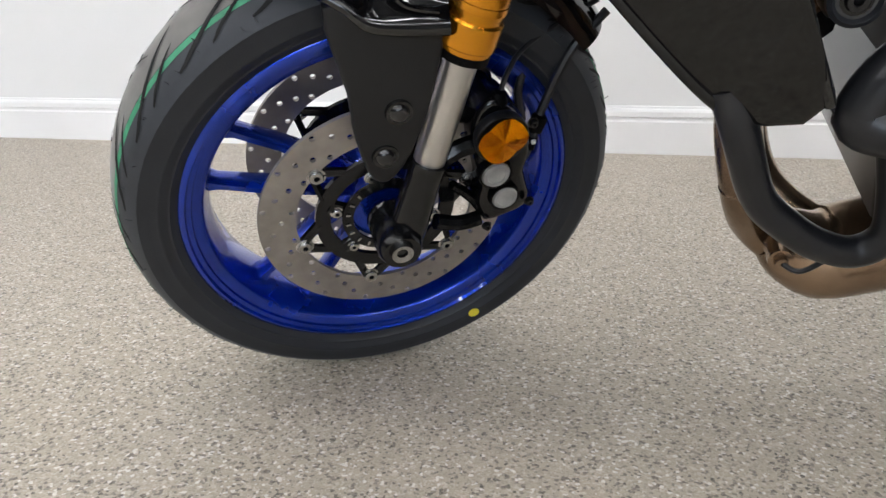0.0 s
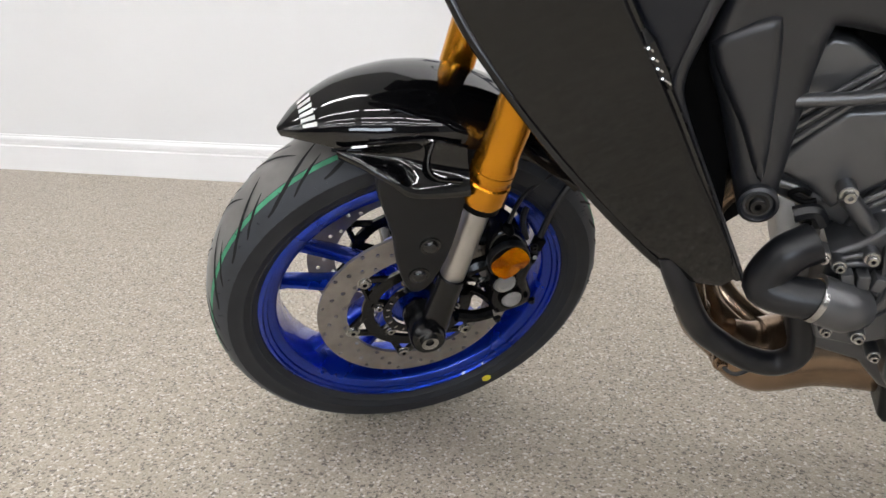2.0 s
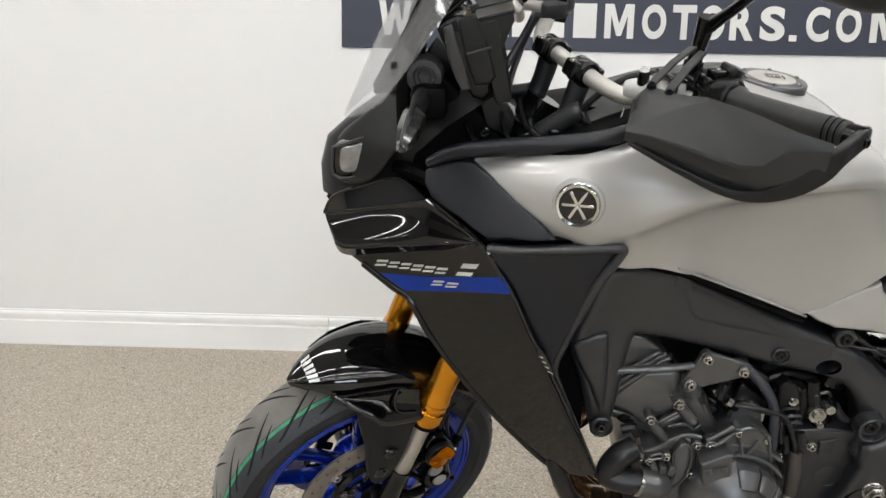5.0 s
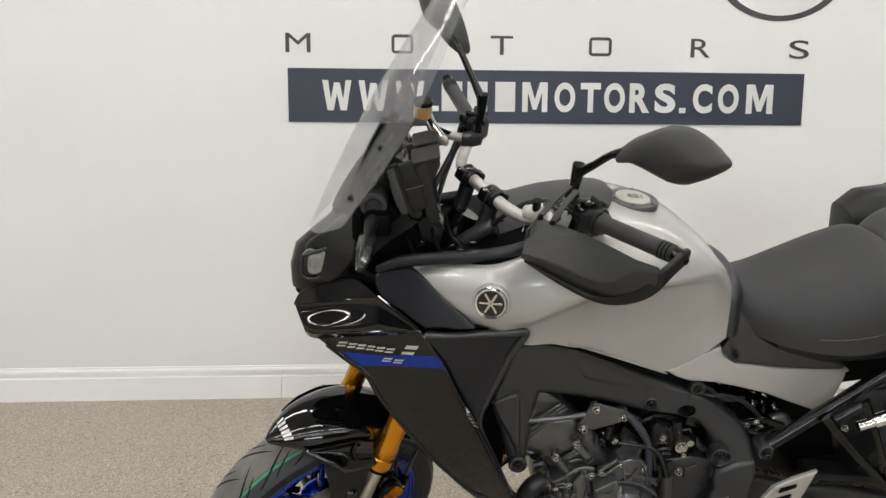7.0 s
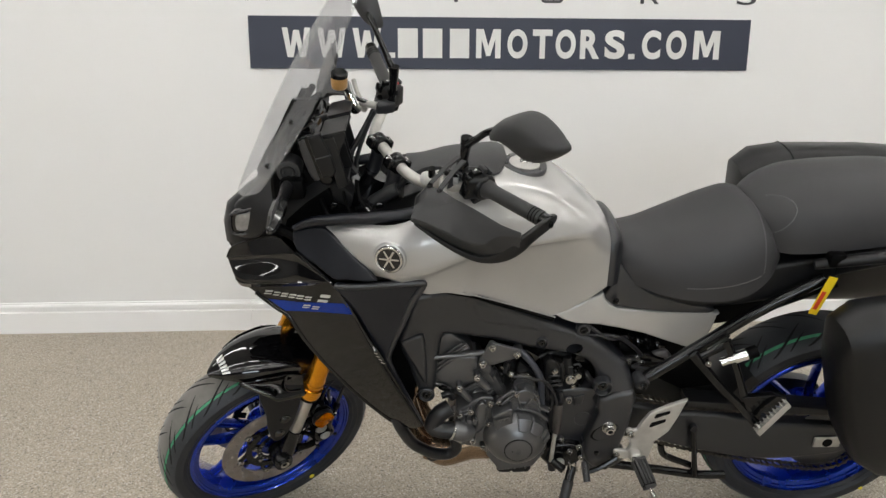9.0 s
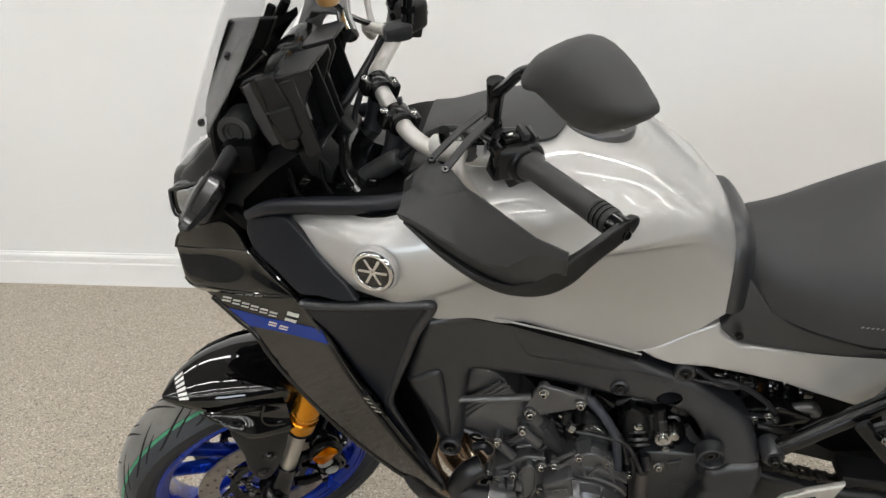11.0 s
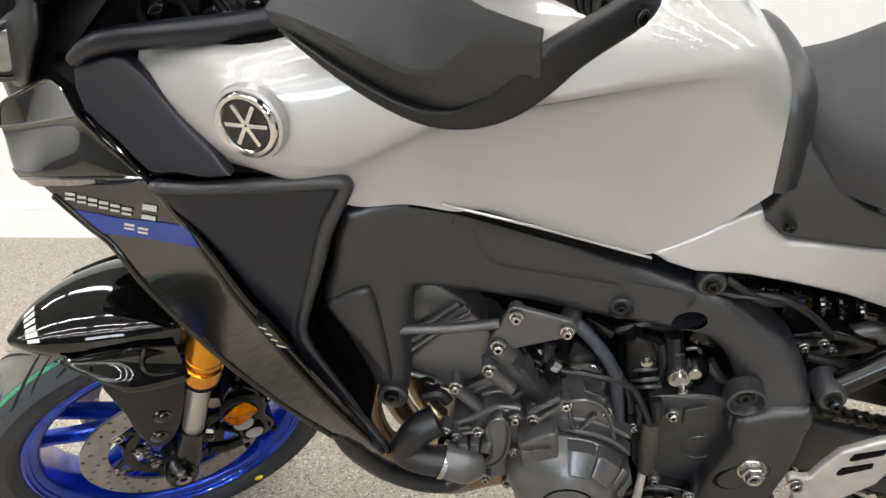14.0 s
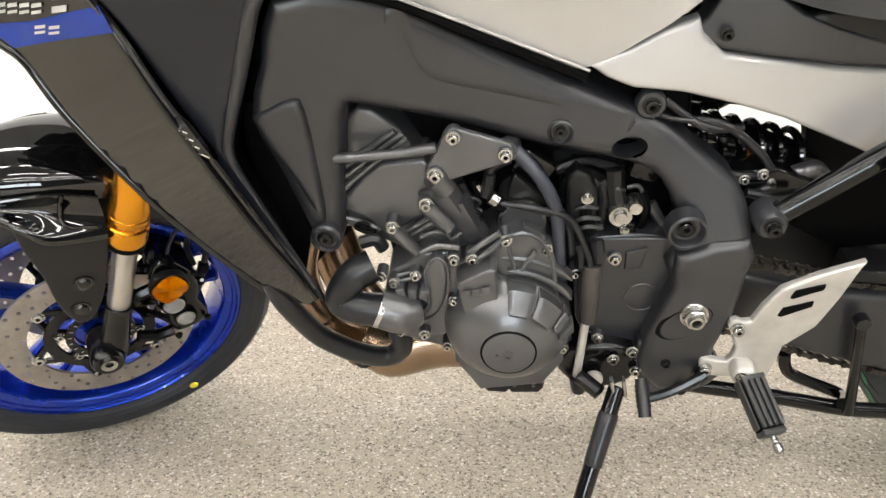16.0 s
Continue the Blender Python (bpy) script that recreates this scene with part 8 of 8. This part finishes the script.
# subframe, shock, passenger rests
SUB = [(0.992, -0.165, 0.582), (1.137, -0.15, 0.683), (1.257, -0.15, 0.782), (1.40, -0.15, 0.875)]
for flip in (None, FLIP):
    tub = part("subframe_tube", tube(SUB, 0.0150, 14), SEMI, bike, "black subframe tube", m=flip)
    part("tube_end", lathe([(0.0, -0.186), (0.0155, -0.186), (0.0185, -0.181), (0.0185, -0.145)], (0.995, 0, 0.586), 20), SATIN, tub)
    bolt(tub, (0.995, -0.188, 0.586), 0.009, True)
    part("peg_hanger", tube([(1.105, -0.19, 0.685), (1.182, -0.21, 0.600), (1.247, -0.215, 0.536), (1.292, -0.225, 0.488)], [0.013, 0.0105, 0.0105, 0.013], 8, scale_y=0.5), SEMI, tub, "black passenger rest hanger")
    part("peg_hanger", tube([(1.180, -0.19, 0.725), (1.216, -0.205, 0.648), (1.250, -0.213, 0.560)], [0.012, 0.0095, 0.012], 8, scale_y=0.5), SEMI, tub)
    part("peg_hanger", tube([(1.116, -0.19, 0.668), (1.150, -0.19, 0.692), (1.190, -0.19, 0.722)], [0.010, 0.009, 0.010], 8, scale_y=0.5), SEMI, tub)
    part("hanger_foot", panel([(1.238, -0.222, 0.572), (1.318, -0.222, 0.580), (1.350, -0.222, 0.572), (1.342, -0.222, 0.556), (1.300, -0.222, 0.535), (1.296, -0.222, 0.492), (1.270, -0.222, 0.505)], 0.014, 0.003, 0, 0.012, 1), SEMI, tub, "black cast foot of the hanger")
    rest = part("passenger_footrest", loft([[(1.282 + dx + 0.0095 * i, -0.245 - 0.012 * (k in (1, 2)), 0.478 + dz + 0.0160 * i) for k, (dx, dz) in enumerate(((-0.006, 0.013), (-0.006, 0.013), (0.006, 0.0), (0.006, 0.0)))] for i in range(7)]), ALU, bike, "bare aluminium passenger footrest", m=flip, smooth=False)
    for k in range(10):
        part("tooth", box((0.002, 0.012, 0.008), bevel=0.0004, turn=Matrix.Rotation(-1.1, 4, "Y")), ALU, rest, m=Matrix.Translation((1.275 + 0.0058 * k, -0.250, 0.496 + 0.0100 * k)))
    part("helmet_lock", tube([(1.172, -0.20, 0.667), (1.203, -0.20, 0.679), (1.2035, -0.20, 0.6792), (1.232, -0.20, 0.692)], [0.0105, 0.0105, 0.0145, 0.0145], 16), CHROME, tub, "bright cylinder fitting")
    for p in ((1.140, -0.205, 0.668), (1.285, -0.236, 0.500)):
        bolt(tub, p, 0.0065)
    part("lock_cap", tube([(1.232, -0.20, 0.692), (1.255, -0.20, 0.703)], 0.0160, 12), DARK, tub)
shock = part("rear_shock", tube([(0.80, -0.03, 0.66), (0.93, -0.03, 0.63), (1.09, -0.03, 0.597)], [0.034, 0.034, 0.018], 16), GLOSS, bike, "rear shock absorber")
coil = [(0.92 + 0.15 * k / 80, -0.03 + 0.034 * math.cos(k * 2 * math.pi / 14), 0.632 - 0.033 * k / 80 + 0.034 * math.sin(k * 2 * math.pi / 14)) for k in range(81)]
for a, b in (((0.835, -0.055, 0.664), (0.868, -0.055, 0.656)), ((0.876, -0.055, 0.654), (0.915, -0.055, 0.645))):
    part("shock_collar", tube([a, Vector(a).lerp(Vector(b), 0.1), Vector(a).lerp(Vector(b), 0.9), b], [0.036, 0.041, 0.041, 0.036], 24, smooth=False), GLOSS, shock, "gloss black shock collar")
part("coil_spring", tube(coil, 0.0055, 8, 2), GLOSS, shock, "gloss black coil spring")
part("damper_body", tube([(0.985, -0.05, 0.63), (1.0, -0.05, 0.60)], 0.010, 10), GOLD, shock, "gold damper body")
part("shock_clevis", tube([(1.045, -0.08, 0.600), (1.075, -0.08, 0.607), (1.088, -0.08, 0.592)], [0.010, 0.013, 0.010], 10), ENGINE, shock, "bare metal clevis")
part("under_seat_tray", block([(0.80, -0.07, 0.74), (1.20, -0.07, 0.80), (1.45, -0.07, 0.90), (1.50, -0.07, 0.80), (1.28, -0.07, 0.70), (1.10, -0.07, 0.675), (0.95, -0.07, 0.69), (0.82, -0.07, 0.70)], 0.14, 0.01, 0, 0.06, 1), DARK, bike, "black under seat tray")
# Added dark sheet fills the tail undercover and the space below it.
part("tail_dark_fill", panel([(1.061, -0.045, 0.666), (1.118, -0.045, 0.645), (1.197, -0.045, 0.621), (1.247, -0.045, 0.471), (1.156, -0.045, 0.459), (1.084, -0.045, 0.497), (1.098, -0.045, 0.562), (1.074, -0.045, 0.618)], 0.02, 0.002, 0, 0.04, 1), DARK, bike, "dark fill for the tail undercover and the space below")
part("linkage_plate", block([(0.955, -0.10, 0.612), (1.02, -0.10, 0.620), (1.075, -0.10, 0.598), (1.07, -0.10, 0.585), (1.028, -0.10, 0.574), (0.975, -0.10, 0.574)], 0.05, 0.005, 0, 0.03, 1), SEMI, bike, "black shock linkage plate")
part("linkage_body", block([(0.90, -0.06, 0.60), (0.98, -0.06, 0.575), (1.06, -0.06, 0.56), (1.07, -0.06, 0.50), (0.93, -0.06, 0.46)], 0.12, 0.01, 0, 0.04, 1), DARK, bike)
cstand = part("centre_stand", tube([(0.96, -0.12, 0.255), (1.03, -0.12, 0.244), (1.117, -0.12, 0.229), (1.216, -0.12, 0.210), (1.30, -0.12, 0.207)], 0.012, 10), SEMI, bike, "black centre stand, folded up")
part("stand_arm", tube([(1.170, -0.14, 0.405), (1.183, -0.14, 0.345), (1.205, -0.14, 0.225)], [0.011, 0.009, 0.011], 10, scale_y=0.7), SEMI, cstand)
part("arm_pad", lathe([(0.0, -0.150), (0.0095, -0.150), (0.011, -0.147), (0.011, -0.135)], (1.170, 0, 0.405), 16), HOSE, cstand)
part("cross_tube", tube([(1.20, -0.13, 0.23), (1.24, -0.05, 0.17), (1.15, -0.05, 0.215), (1.13, -0.05, 0.26)], 0.010, 8), SEMI, cstand)
for a, b in (((0.93, -0.10, 0.60), (1.02, -0.10, 0.595)), ((0.90, -0.11, 0.66), (0.99, -0.12, 0.62)), ((0.86, -0.12, 0.72), (0.96, -0.11, 0.68))):
    part("cable", tube([a, tuple((Vector(a) + Vector(b)) / 2 + Vector((0, -0.01, -0.012))), b], 0.005, 8), HOSE, bike, "black cable")

# side cases
def case_rings(w):
    rings = []
    for x, k in ((1.40, 0.55), (1.42, 0.80), (1.47, 0.95), (1.55, 1.0), (1.75, 1.0), (1.90, 0.96), (1.97, 0.85), (1.99, 0.6)):
        ring = []
        for i in range(28):
            a = 2 * math.pi * i / 28
            c, s = math.cos(a), math.sin(a)
            z = 0.245 * k * math.copysign(abs(s) ** 0.6, s)
            ring.append((x - 0.34 * z * (2.1 - x) / 0.7, -0.295 + w * k * math.copysign(abs(c) ** 0.6, c), 0.655 + z))
        rings.append(ring)
    return rings


for flip, dx, dz in ((None, 0.01, 0.0), (FLIP, -0.03, 0.145)):
    case = part("side_case", loft(case_rings(0.095)), MATTE, bike, "black hard side case", m=Matrix.Translation((dx, 0, dz)) @ (flip or Matrix.Identity(4)))
    part("case_seam", loft([[(x + 0.001, y * 1.006 + 0.0018 * (1 if y > -0.295 else -1), 0.655 + (z - 0.655) * 1.006) for x, y, z in [(p[0] + d, p[1], p[2]) for p in case_rings(0.095)[3]]] for d in (0.0, 0.004)]), DARK, case)
tag = part("warning_tag", box((0.022, 0.0015, 0.105), bevel=0.0, turn=Matrix.Rotation(radians(14), 4, "Y")), TAG, bike, "yellow tag with red print", False, m=Matrix.Translation((1.383, -0.19, 0.852)))
part("plain_bar", box((0.010, 0.001, 0.05), bevel=0.0, turn=Matrix.Rotation(radians(14), 4, "Y")), TAGRED, tag, "red bar", False, m=Matrix.Translation((-0.006, -0.0015, -0.012)))
part("tag_string", tube([(1.408, -0.185, 0.885), (1.410, -0.18, 0.92), (1.40, -0.17, 0.935)], 0.0012, 5), DARK, tag, m=Matrix.Translation((-1.392, 0.19, -0.845)))
part("tag_mount", box((0.04, 0.03, 0.035), bevel=0.008), DARK, bike, m=Matrix.Translation((1.40, -0.17, 0.94)))
